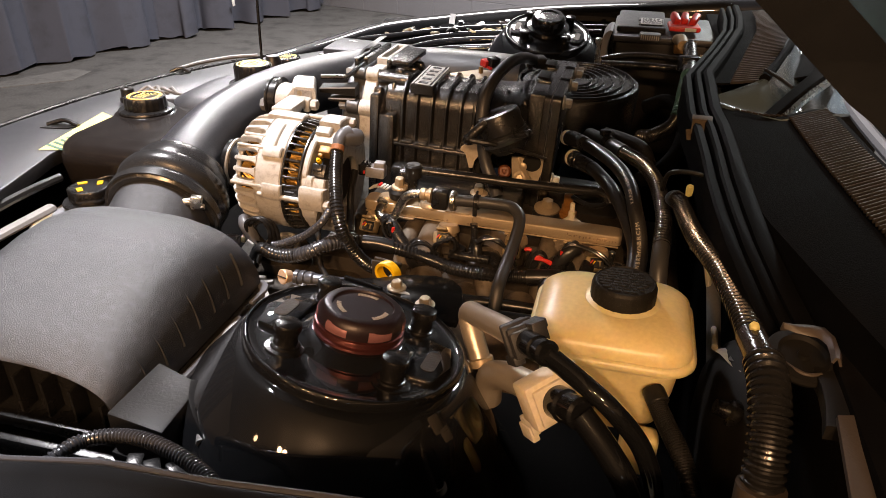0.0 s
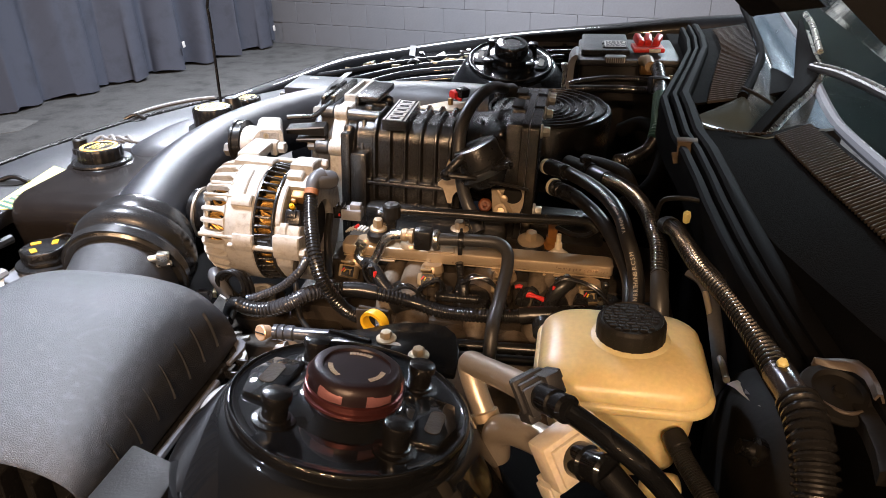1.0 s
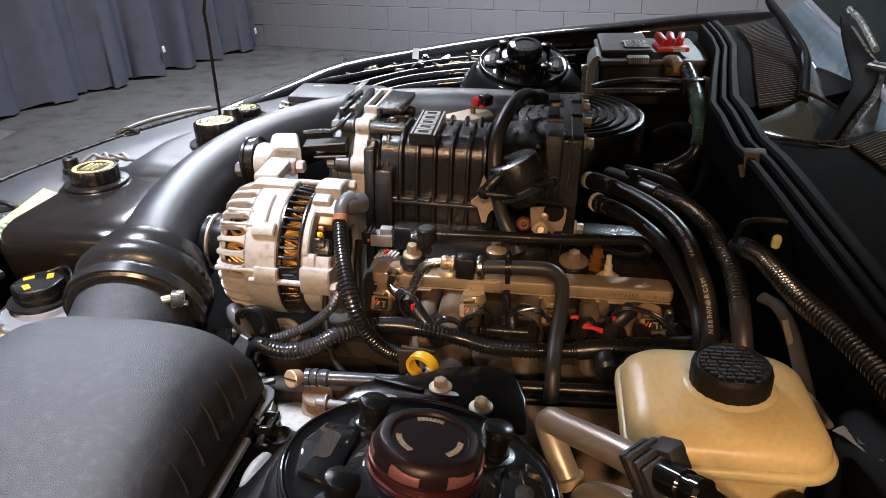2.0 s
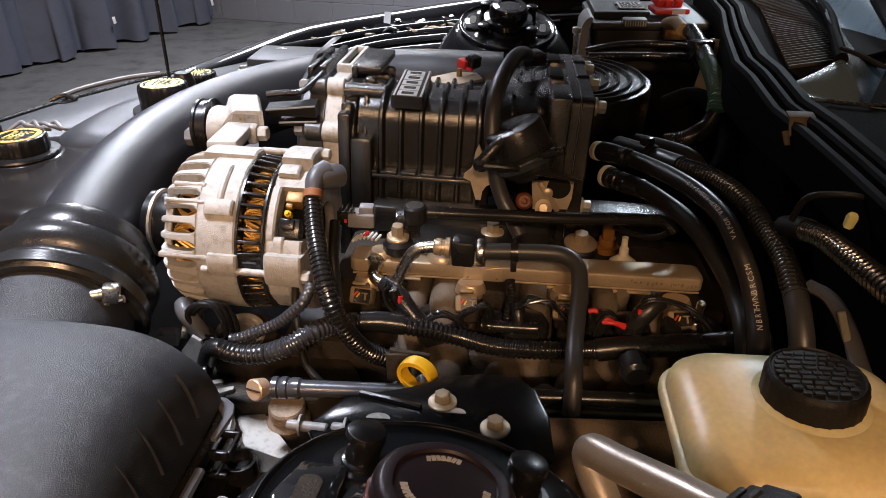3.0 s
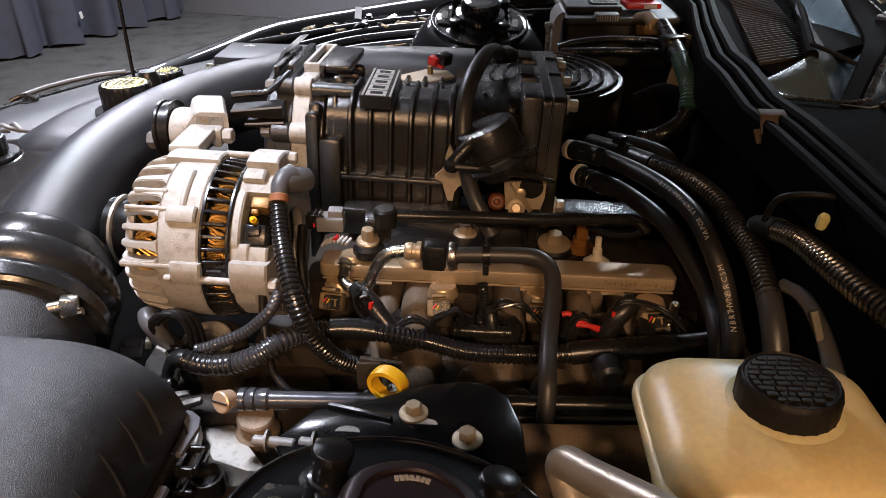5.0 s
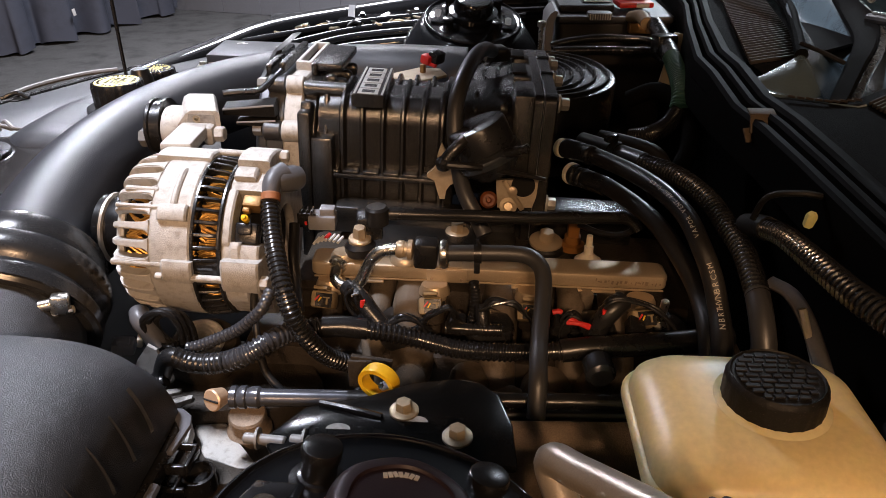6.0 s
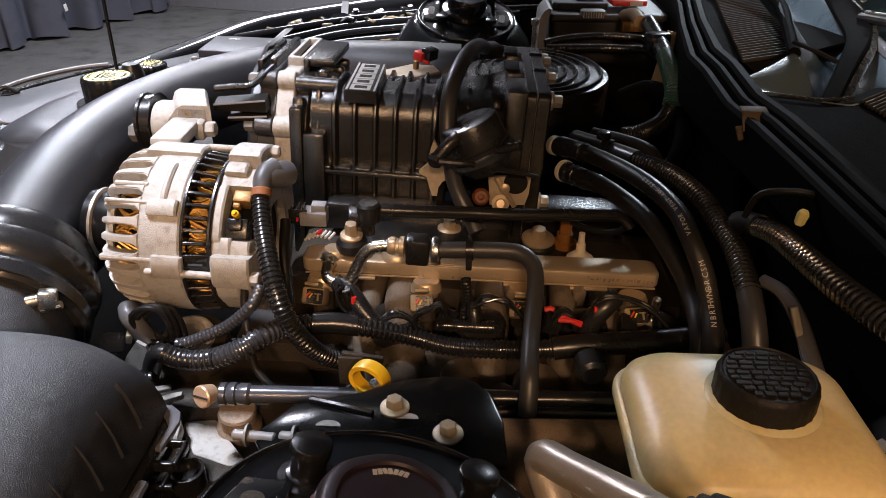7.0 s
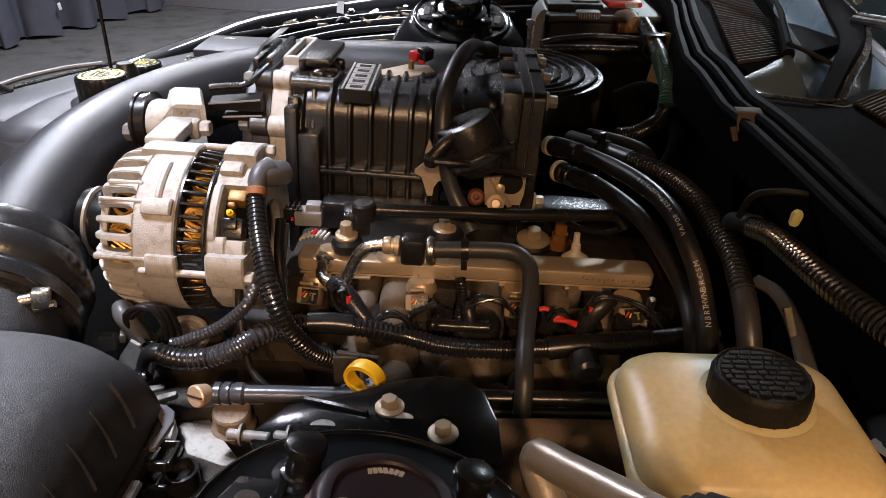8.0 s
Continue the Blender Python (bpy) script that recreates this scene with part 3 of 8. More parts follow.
bm = bmesh.new()
rows = []
for dx, dz in ((0.0, -0.03), (0.004, 0.0), (0.014, 0.002), (0.03, 0.0045), (0.045, 0.0065), (0.06, 0.0085), (0.075, 0.0105), (0.088, 0.012), (0.1, 0.0135), (0.112, 0.015), (0.122, 0.016), (0.13, 0.0165), (0.134, 0.012)):
    end = cowl_end(0.248 + 0.012 + dx)
    rows.append([(front_x(end - (end + 0.19) * k / 22, dx), end - (end + 0.19) * k / 22, 0.975 + dz) for k in range(23)])
skin(bm, rows)
thicken(bm, 0.003)
cowl = part("near_half", bm, M_COWL, cowl_cover, smooth=50)
slat = None
for k in range(96):
    y = 0.388 - 0.0056 * k
    m = Matrix.Translation((strip_x(y) + 0.112, y, 0.991)) @ Matrix.Rotation(radians(-7), 4, "Y") @ Matrix.Rotation(radians(35), 4, "Z")
    if slat is None:
        b = bmesh.new()
        box(b, (0, 0, 0), (0.05, 0.002, 0.0035), bevel=0.0005, seg=1)
        slat = finish("slat", b, M_SLAT)
    repeat("slat", slat, cowl, m)
for k in range(9):
    x = 0.292 + 0.0055 * k
    repeat("slat", slat, cowl, Matrix.Translation((x, cowl_end(x) - 0.006, 0.9835 + 0.0006 * k)) @ Matrix.Rotation(radians(-40), 4, "Z") @ Matrix.Diagonal((0.12, 0.7, 0.6, 1)))
bm = bmesh.new()
ys = [0.56 + 0.03 * k for k in range(21)]
skin(bm, [[(strip_x(y) + dx + 0.012, y, 0.972 + dz) for y in ys] for dx, dz in ((0.0, -0.03), (0.004, 0.0), (0.04, 0.004), (0.08, 0.01), (0.12, 0.018), (0.16, 0.03))])
thicken(bm, 0.003)
far_cowl = part("far_half", bm, M_COWL, cowl_cover, smooth=50)
b = bmesh.new()
box(b, (0, 0, 0), (0.056, 0.0035, 0.004), bevel=0.0008, seg=1)
far_slat = finish("slat", b, M_SLAT)
for k in range(50):
    y = 0.535 + 0.0115 * k
    repeat("slat", far_slat, far_cowl, Matrix.Translation((strip_x(y) + 0.079, y, 0.9865)) @ Matrix.Rotation(radians(-9), 4, "Y"))
# painted metal between the two halves, with its black edge seal and the wiper arm
trough = thing("cowl_trough", (0.4, 0.56, 0.95), "smooth grey painted metal trough between the cowl halves", "cowl trough")
bm = bmesh.new()
far_edge = np.array([(0.274, 0.455, 0.987), (0.325, 0.492, 0.996), (0.358, 0.6, 0.998), (0.388, 0.715, 1.006), (0.405, 0.88, 1.02), (0.42, 1.045, 1.03)])
near_edge = np.array([(0.274, 0.436, 0.981), (0.332, 0.375, 0.982), (0.4, 0.392, 0.986), (0.417, 0.53, 0.996), (0.437, 0.72, 1.02), (0.46, 0.98, 1.04)])
rows = []
for i in range(26):
    a, b = [Vector([float(np.interp(i / 5, range(6), e[:, k])) for k in range(3)]) for e in (far_edge, near_edge)]
    rows.append([a.lerp(b, v / 11) + Vector((0, 0, min(1, i / 6) * (-0.012 * math.sin(math.pi * v / 11) + 0.009 * math.sin(2 * math.pi * v / 11 + 0.12 * i)))) for v in range(12)])
skin(bm, rows)
thicken(bm, 0.003)
part("sheet", bm, M_COWLMETAL, trough, smooth=60)
bm = bmesh.new()
tube(bm, [Vector(p) + Vector((0.002, 0, 0.004)) for p in far_edge[1:]], 0.0062, 10, 0.01)
part("edge_seal", bm, M_COWL, trough)
wiper = thing("wiper_arm", (0.4, 0.53, 0.99), "black wiper arm with a bright worn edge", "wiper arm")
left_line = [(0.315, 0.392, 0.984), (0.354, 0.46, 1.0), (0.387, 0.525, 1.01), (0.411, 0.614, 1.018), (0.432, 0.704, 1.028), (0.452, 0.787, 1.045)]
right_line = [(0.327, 0.384, 0.984), (0.364, 0.444, 1.0), (0.4, 0.503, 1.01), (0.43, 0.575, 1.018), (0.436, 0.64, 1.028), (0.457, 0.786, 1.045)]
left_line, right_line = spline(left_line, 0.008), spline(right_line, 0.008)
n_arm = min(len(left_line), len(right_line))
rows = []
for i in range(n_arm):
    a = left_line[round(i * (len(left_line) - 1) / (n_arm - 1))]
    b = right_line[round(i * (len(right_line) - 1) / (n_arm - 1))]
    rows.append([a + Vector((0, 0, -0.005)), a, a.lerp(b, 0.12) + Vector((0, 0, 0.002)), a.lerp(b, 0.88) + Vector((0, 0, 0.002)), b, b + Vector((0, 0, -0.005))])
bm = bmesh.new()
skin(bm, rows)
thicken(bm, 0.002)
part("arm", bm, M_COWL, wiper, smooth=40)
bm = bmesh.new()
skin(bm, [[p + Vector((0.001, -0.001, -0.001)), p + Vector((0.006, -0.002, -0.003)), p + Vector((0.0075, -0.001, -0.007))] for p in right_line[:-6]])
thicken(bm, 0.0012)
part("edge_trim", bm, M_STEEL, wiper, "bright worn steel flank", smooth=40)
bm = bmesh.new()
tube(bm, [(0.418, 0.57, 1.02), (0.436, 0.52, 1.022), (0.452, 0.45, 1.02), (0.462, 0.36, 1.018)], 0.005, 10, 0.01)
part("blade", bm, M_RUBBER, wiper)
bm = bmesh.new()
tube(bm, [(0.42, 0.565, 1.026), (0.438, 0.515, 1.028), (0.454, 0.445, 1.026), (0.462, 0.38, 1.024)], 0.002, 8, 0.01)
part("blade_spine", bm, M_STEEL, wiper, "thin bright steel spine")
bm = bmesh.new()
tube(bm, [(0.452, 0.76, 1.058), (0.448, 0.7, 1.05), (0.437, 0.61, 1.032)], 0.004, 8, 0.01)
part("linkage", bm, M_STEEL, wiper, "bright steel linkage")
bm = bmesh.new()
tube(bm, [(0.326, 0.497, 1.01), (0.34, 0.477, 1.006), (0.352, 0.458, 1.001)], 0.0022, 8, 0.01)
part("washer_hose", bm, M_RUBBER, wiper)
windshield = thing("windshield", (0.45, 0.53, 1.0), "dark tinted windshield glass with a grey lower moulding", "windshield")


def glass_x(y):
    return float(np.interp(y, (-0.2, 0.2, 0.37, 0.44, 0.56, 0.72, 0.98, 1.3), (0.42, 0.406, 0.404, 0.407, 0.42, 0.442, 0.467, 0.52)))


def glass_z(y):
    return float(np.interp(y, (0.4, 0.72, 0.98), (0.993, 1.02, 1.036)))


bm = bmesh.new()
skin(bm, [[(glass_x(y) + 0.006 + 0.14 * k, y, glass_z(y) + 0.001 + 0.062 * k) for y in [-0.2 + 0.05 * j for j in range(31)]] for k in range(6)])
thicken(bm, 0.005)
glass = part("glass", bm, M_GLASS, windshield, smooth=60)
glass.visible_shadow = False
bm = bmesh.new()
tube(bm, [(glass_x(y) + 0.002, y, glass_z(y)) for y in (-0.2, 0.0, 0.2, 0.37, 0.44, 0.56, 0.72, 0.85, 0.98, 1.15, 1.3)], 0.0062, 8, 0.02)
part("moulding", bm, M_BOOT, windshield, "grey rubber lower moulding")

dash = thing("dashboard", (0.6, 0.53, 0.95), "black dashboard top below the windshield", "dashboard")
bm = bmesh.new()
skin(bm, [[(glass_x(y) + 0.012 + dx, y, glass_z(y) - 0.012 + dz) for y in [-0.2 + 0.05 * j for j in range(31)]] for dx, dz in ((0.0, 0.0), (0.1, 0.004), (0.2, 0.008), (0.4, 0.012), (0.7, 0.0))])
thicken(bm, 0.004)
part("top_pad", bm, M_COWL, dash, smooth=60)

strip = thing("weatherstrip", (0.25, 0.45, 0.96), "black rubber weatherstrip with three ridges along the cowl", "weatherstrip")


def lip_rise(y):
    """The ridges sink towards the near fender."""
    return float(np.interp(y, (0.08, 0.34), (0.2, 1.0)))


def strip_z(y):
    return float(np.interp(y, (-0.005, 0.015, 0.05, 0.1, 0.15, 0.21), (0.938, 0.945, 0.957, 0.967, 0.972, 0.974)))


for dx, dz, w, h in ((0.0, -0.002, 0.0058, 0.008), (0.0115, 0.003, 0.005, 0.007), (0.024, 0.007, 0.0075, 0.006)):
    bm = bmesh.new()
    rings(bm, [[(x + dx + a * w, y, strip_z(y) + dz * lip_rise(y) + b * h * (lip_rise(y) if b > 0 else 1) + (0.01 if 0.45 < y < 0.55 else 0)) for a, b in ((-1, -1.5), (-0.85, 0.55), (-0.45, 1), (0.5, 0.9), (0.85, 0.4), (1, -1.5))] for x, y in STRIP])
    part("lip", bm, M_STRIP, strip, smooth=28)
bm = bmesh.new()
skin(bm, [[(x + dx, y, strip_z(y) + dz) for x, y in STRIP] for dx, dz in ((-0.006, -0.034), (-0.005, -0.006), (0.03, 0.0))])
thicken(bm, 0.003)
part("carrier", bm, M_STRIP, strip)
clip = thing("cowl_clip", (0.251, 0.364, 0.978), "folded tan steel clip gripping the weatherstrip", "clip")
bm = bmesh.new()
box(bm, (0.252, 0.3555, 0.976), (0.021, 0.0025, 0.016), (-35, 0, -4), 0.001)
box(bm, (0.252, 0.3645, 0.9835), (0.021, 0.012, 0.002), (8, 0, -4), 0.0008)
box(bm, (0.24, 0.352, 0.968), (0.006, 0.002, 0.012), (-35, 0, 20), 0.0006)
part("strap", bm, M_CLIPSTEEL, clip)

# hinge of the hood: a pivot disc in a rolled rim, and its arm
bm = bmesh.new()
lathe(bm, (0.298, -0.008, 0.942), (0.1, -0.25, 1), [(0, 0.021), (0.003, 0.0225), (0.006, 0.0215), (0.007, 0.016), (0.005, 0.0135), (0.005, 0.004), (0.008, 0.0035), (0.008, 0)], 36)
part("hinge_boss", bm, M_DARK, hood)
# Rim and lip are coloured brown to carry the warm highlight.
bm = bmesh.new()
skin(bm, [[(x, y, 0.957), (x + dx, y + dy, 0.9625), (x + 2 * dx, y + 2 * dy, 0.9625), (x + 2.6 * dx, y + 2.6 * dy, 0.959)] for x, y, dx, dy in ((0.2843, 0.0034, 0.0005, -0.001), (0.2904, 0.005, 0.001, -0.003), (0.3016, 0.0091, -0.0005, -0.005), (0.312, 0.0082, -0.0025, -0.005), (0.3167, -0.0035, -0.003, -0.003), (0.3165, -0.0187, -0.003, -0.001), (0.3142, -0.03, -0.0025, 0))])
thicken(bm, 0.0015)
part("hinge_rim", bm, M_WARMBROWN, hood, "rolled rim, coloured brown for its warm highlight", smooth=60)
bm = bmesh.new()
tube(bm, [(0.283, -0.012, 0.945), (0.2912, -0.0226, 0.9455), (0.2985, -0.027, 0.9455), (0.307, -0.0235, 0.945)], 0.0012, 8, 0.004)
part("hinge_lip", bm, M_WARMBROWN, hood)
bm = bmesh.new()
rings(bm, [[(x - 0.0075, y, z - 0.01), (x - 0.0075, y, z - 0.001), (x - 0.006, y, z), (x + 0.006, y, z), (x + 0.0075, y, z - 0.001), (x + 0.0075, y, z - 0.01)] for x, y, z in ((0.311, -0.016, 0.945), (0.3125, -0.035, 0.946), (0.311, -0.055, 0.946), (0.308, -0.072, 0.945))])
part("hinge_arm", bm, M_DARK, hood)
hinge_foot = thing("fender_rear_flange", (0.32, -0.1, 0.94), "brown steel flange below the hood hinge", "fender flange")
bm = bmesh.new()
skin(bm, [[(0.3065 + 0.01 * i - 0.001 * j, -0.066 + 0.0035 * i - 0.014 * j, 0.9485 - 0.0006 * i * i - 0.0012 * j) for j in range(9)] for i in range(8)])
thicken(bm, 0.003)
part("flange", bm, M_WARMBROWN, hinge_foot, smooth=50)
bm = bmesh.new()
box(bm, (0.345, -0.12, 0.87), (0.05, 0.1, 0.12), bevel=0.006)
part("pillar", bm, M_DARK, hinge_foot)

# ---- alternator ----
alt = thing("alternator", (-0.2, 0.306, 0.82), "grubby cast aluminium alternator with copper windings in its vents", "alternator")
ALTM = Matrix.Translation((-0.2, 0.306, 0.891)) @ Matrix.Rotation(radians(2.95), 4, "Y")
X_AXIS = (1, 0, 0)


def alt_part(name, bm, mat, label="", smooth=35):
    """A part modelled about the alternator's own axis (its x)."""
    bmesh.ops.transform(bm, matrix=ALTM, verts=bm.verts)
    return part(name, bm, mat, alt, label, smooth)


def arc_block(bm, x0, x1, r0, r1, a0, a1, n=10, edge=0.0015):
    """A part of a ring round the alternator's axis."""
    loops = []
    for k in range(n + 1):
        a = radians(a0 + (a1 - a0) * k / n)
        c, s = math.cos(a), math.sin(a)
        rr = r1 - (edge if k in (0, n) else 0)
        loops.append([(x, r * c, r * s) for x, r in ((x0, r0), (x0, rr - edge), (x0 + edge, rr), (x1 - edge, rr), (x1, rr - edge), (x1, r0))])
    return rings(bm, loops)


def on_alt(x, r, a):
    return Vector((x, r * math.cos(radians(a)), r * math.sin(radians(a))))


bm = bmesh.new()
lathe(bm, (-0.023, 0, 0), X_AXIS, [(0, 0.048), (0, 0.0648), (0.0015, 0.0656), (0.016, 0.0662), (0.03, 0.0662), (0.032, 0.0645), (0.032, 0.048)], 96)
alt_part("front_housing", bm, M_CASTING)
bm = bmesh.new()
lathe(bm, (-0.058, 0, 0), X_AXIS, [(0, 0.018), (0.0, 0.042), (0.002, 0.047), (0.006, 0.05), (0.009, 0.05), (0.009, 0.018)], 64)
alt_part("nose_ring", bm, M_CASTING)
bm = bmesh.new()
lathe(bm, (-0.052, 0, 0), X_AXIS, [(0, 0.02), (0.0, 0.0475), (0.03, 0.0485), (0.03, 0.02)], 32)
alt_part("inner_core", bm, M_DARK)


def winding(x0, x1, count, lean, radius):
    b = bmesh.new()
    for k in range(count):
        a = 2 * math.pi * k / count
        for j in range(4):
            r = radius + 0.001 * ((k * 7 + j * 3) % 4)
            p = []
            for t in (0, 0.5, 1.0):
                a2 = a + (j - 1.5) * 0.025 + lean * math.sin(t * 3.1 + k)
                p.append((x0 + (x1 - x0) * t + 0.0008 * j, r * math.cos(a2), r * math.sin(a2)))
            tube(b, p, 0.0011, 5, 0.006)
    return b


alt_part("front_winding", winding(-0.044, -0.026, 64, 0.1, 0.0525), M_COPPER, "copper wire winding")
b = bmesh.new()
rings(b, [[(x, s * w, r) for s, r in ((-1, r0), (1, r0), (1, r1), (-1, r1))] for x, w, r0, r1 in ((-0.0565, 0.0019, 0.043, 0.0495), (-0.0545, 0.0022, 0.047, 0.0565), (-0.0505, 0.0024, 0.051, 0.0614), (-0.0445, 0.0025, 0.054, 0.0642), (-0.034, 0.0027, 0.0555, 0.0658), (-0.0262, 0.0033, 0.056, 0.0662), (-0.0222, 0.0062, 0.056, 0.0662))])
bmesh.ops.bevel(b, geom=list(b.edges), offset=0.0008, segments=2, affect="EDGES")
fin = finish("vent_fin", b, M_CASTING, 35)
for k in range(29):
    repeat("vent_fin", fin, alt, ALTM @ Matrix.Rotation(radians(360 / 29 * k + 9.4), 4, "X"))
bm = bmesh.new()
lathe(bm, (0.008, 0, 0), X_AXIS, [(0, 0.03), (0, 0.0525), (0.026, 0.0525), (0.026, 0.03)], 32)
alt_part("stator_core", bm, M_DARK)
alt_part("rear_winding", winding(0.0125, 0.0255, 72, 0.05, 0.0555), M_COPPER, "copper wire winding")
b = bmesh.new()
rings(b, [[(x, s * 0.0013, r) for s, r in ((-1, r0), (1, r0), (1, r1), (-1, r1))] for x, r0, r1 in ((0.0095, 0.06, 0.0662), (0.013, 0.061, 0.0664), (0.026, 0.0605, 0.0645), (0.0305, 0.057, 0.0615))])
bmesh.ops.bevel(b, geom=list(b.edges), offset=0.0005, segments=1, affect="EDGES")
bar = finish("vent_bar", b, M_PLASTIC, 30)
for k in range(42):
    repeat("vent_bar", bar, alt, ALTM @ Matrix.Rotation(radians(360 / 42 * k + 2.6), 4, "X"), "black vent bar")
for x, r in ((0.0088, 0.0668), (0.0282, 0.064)):
    bm = bmesh.new()
    lathe(bm, (x, 0, 0), X_AXIS, [(0, 0.059), (0, r - 0.0006), (0.0006, r), (0.0022, r), (0.0028, r - 0.0006), (0.0028, 0.059)], 84)
    alt_part("stator_rim", bm, M_PLASTIC, "black stator rim")
bm = bmesh.new()
arc_block(bm, 0.0092, 0.0305, 0.05, 0.0652, 171, 187, 8)
arc_block(bm, 0.013, 0.027, 0.05, 0.0664, 174.5, 178.5, 3)
alt_part("stator_plate", bm, M_PLASTIC)
bm = bmesh.new()
arc_block(bm, 0.031, 0.064, 0.03, 0.0622, -140, 116, 36)
arc_block(bm, 0.031, 0.0385, 0.03, 0.0622, 115, 160, 14)
arc_block(bm, 0.0378, 0.046, 0.05, 0.0632, 156, 170, 5)
arc_block(bm, 0.031, 0.06, 0.03, 0.062, 158, 221, 14)
alt_part("rear_housing", bm, M_CASTING)
bm = bmesh.new()
arc_block(bm, 0.0332, 0.0585, 0.045, 0.0745, 60, 97, 8)
arc_block(bm, 0.0332, 0.05, 0.045, 0.0682, 96, 108, 4)
alt_part("rear_ear", bm, M_CASTING)
bm = bmesh.new()
arc_block(bm, 0.0335, 0.0625, 0.045, 0.0728, 167.5, 188, 6)
arc_block(bm, 0.0338, 0.052, 0.045, 0.068, 187, 203, 5)
alt_part("rear_ear", bm, M_CASTING)
bm = bmesh.new()
arc_block(bm, -0.0118, 0.0115, 0.05, 0.0722, 170, 184.5, 5)
alt_part("front_ear", bm, M_CASTING)
bm = bmesh.new()
arc_block(bm, -0.034, 0.0098, 0.05, 0.0708, 58, 92, 8)
alt_part("front_ear", bm, M_CASTING)
bm = bmesh.new()
arc_block(bm, -0.0165, 0.0062, 0.05, 0.0708, 134, 144.5, 4)
arc_block(bm, -0.0085, -0.0035, 0.05, 0.0688, 103, 135, 8)
alt_part("cast_pad", bm, M_CASTING)
for x0, x1, a0, a1, r in ((-0.052, -0.0095, 172.8, 176.2, 0.0675), (-0.05, -0.012, 134.6, 137.2, 0.067), (-0.046, -0.02, 121.5, 124.5, 0.0668), (-0.0095, -0.0072, 146, 170, 0.0664)):
    bm = bmesh.new()
    arc_block(bm, x0, x1, 0.05, r, a0, a1, 3, 0.0008)
    alt_part("cast_rib", bm, M_CASTING)
for a in (181, 73):
    bm = bmesh.new()
    rod(bm, on_alt(0.008, 0.0688, a), on_alt(0.066, 0.0688, a), 0.0029, 12)
    hexbolt(bm, on_alt(0.0585 if a < 100 else 0.0622, 0.0688, a), X_AXIS, 0.0052, 0.007)
    alt_part("through_bolt", bm, M_CASTING)
bm = bmesh.new()
lathe(bm, on_alt(-0.0175, 0.0695, 181), X_AXIS, [(0, 0.0016), (0.001, 0.0028), (0.006, 0.0028)], 12)
alt_part("stud", bm, M_CASTING)
bm = bmesh.new()
lathe(bm, (-0.0885, 0, 0), X_AXIS, [(0, 0.012), (0, 0.025), (0.0015, 0.0282), (0.006, 0.0285), (0.0075, 0.0268), (0.0085, 0.0272), (0.026, 0.0272), (0.028, 0.02), (0.036, 0.02)], 56)
alt_part("pulley", bm, M_STUD, "black pulley")
bm = bmesh.new()
lathe(bm, (-0.0815, 0, 0), X_AXIS, [(0, 0.0282), (0.0008, 0.0298), (0.003, 0.0298), (0.0038, 0.0272)], 56)
alt_part("pulley_rim", bm, M_BARE, "bright pulley rim")
bm = bmesh.new()
lathe(bm, (0.036, 0, 0), X_AXIS, [(0, 0.0), (0, 0.047), (0.012, 0.047), (0.02, 0.04), (0.02, 0)], 32)
alt_part("regulator_plate", bm, M_DARK)


def alt_box(bm, x, r, a, size, turn=0.0, bevel=0.0015):
    """A box standing on the alternator's skin: along the axis, along the arc, outwards."""
    b2 = bmesh.new()
    box(b2, (0, 0, 0), size, bevel=bevel)
    bmesh.ops.transform(b2, matrix=Matrix.Rotation(radians(a - 90), 4, "X") @ Matrix.Translation((x, 0, r)) @ Matrix.Rotation(radians(turn), 4, "Z"), verts=b2.verts)
    tmp = bpy.data.meshes.new("tmp")
    b2.to_mesh(tmp)
    b2.free()
    bm.from_mesh(tmp)
    bpy.data.meshes.remove(tmp)
    return bm


bm = bmesh.new()
alt_box(bm, 0.0485, 0.051, 149, (0.017, 0.016, 0.014))
alt_box(bm, 0.0475, 0.0575, 146, (0.011, 0.009, 0.006))
alt_part("connector", bm, M_PLASTIC)
bm = bmesh.new()
lathe(bm, on_alt(0.047, 0.055, 138), on_alt(0, 1, 138), [(0, 0.0028), (0.005, 0.0028), (0.006, 0.0016), (0.009, 0.0016)], 10)
alt_part("terminal_pin", bm, M_YELLOW, "brass terminal pin")
bm = bmesh.new()
alt_box(bm, 0.0495, 0.053, 123, (0.014, 0.01, 0.012))
alt_box(bm, 0.0465, 0.056, 131, (0.006, 0.004, 0.007))
alt_part("terminal_tab", bm, M_BUS, "browned brass terminal tab")

# alternator bracket with its idler
brk = thing("idler_bracket", (-0.235, 0.41, 0.92), "cast aluminium idler bracket bolted above the alternator", "engine bracket")
bm = bmesh.new()
loops = []
for y, z_top, z_low in ((0.397, 0.9685, 0.947), (0.3995, 0.9705, 0.946), (0.42, 0.9725, 0.942), (0.441, 0.9712, 0.94)):
    sx = -0.41 * (y - 0.4)
    loops.append([(-0.2135 + sx, y, z_low), (-0.213 + sx, y, z_top - 0.003), (-0.2155 + sx, y, z_top), (-0.239 + sx, y, z_top), (-0.2445 + sx, y, z_top - 0.003), (-0.2535 + sx, y, z_low + 0.008), (-0.2585 + sx, y, z_low - 0.004), (-0.226 + sx, y, z_low - 0.006)])
rings(bm, loops)
part("casting", bm, M_CASTING, brk, smooth=40)
# Pocket without depth: a thin plate whose duller colour stands for shade.
bm = bmesh.new()
loops = []
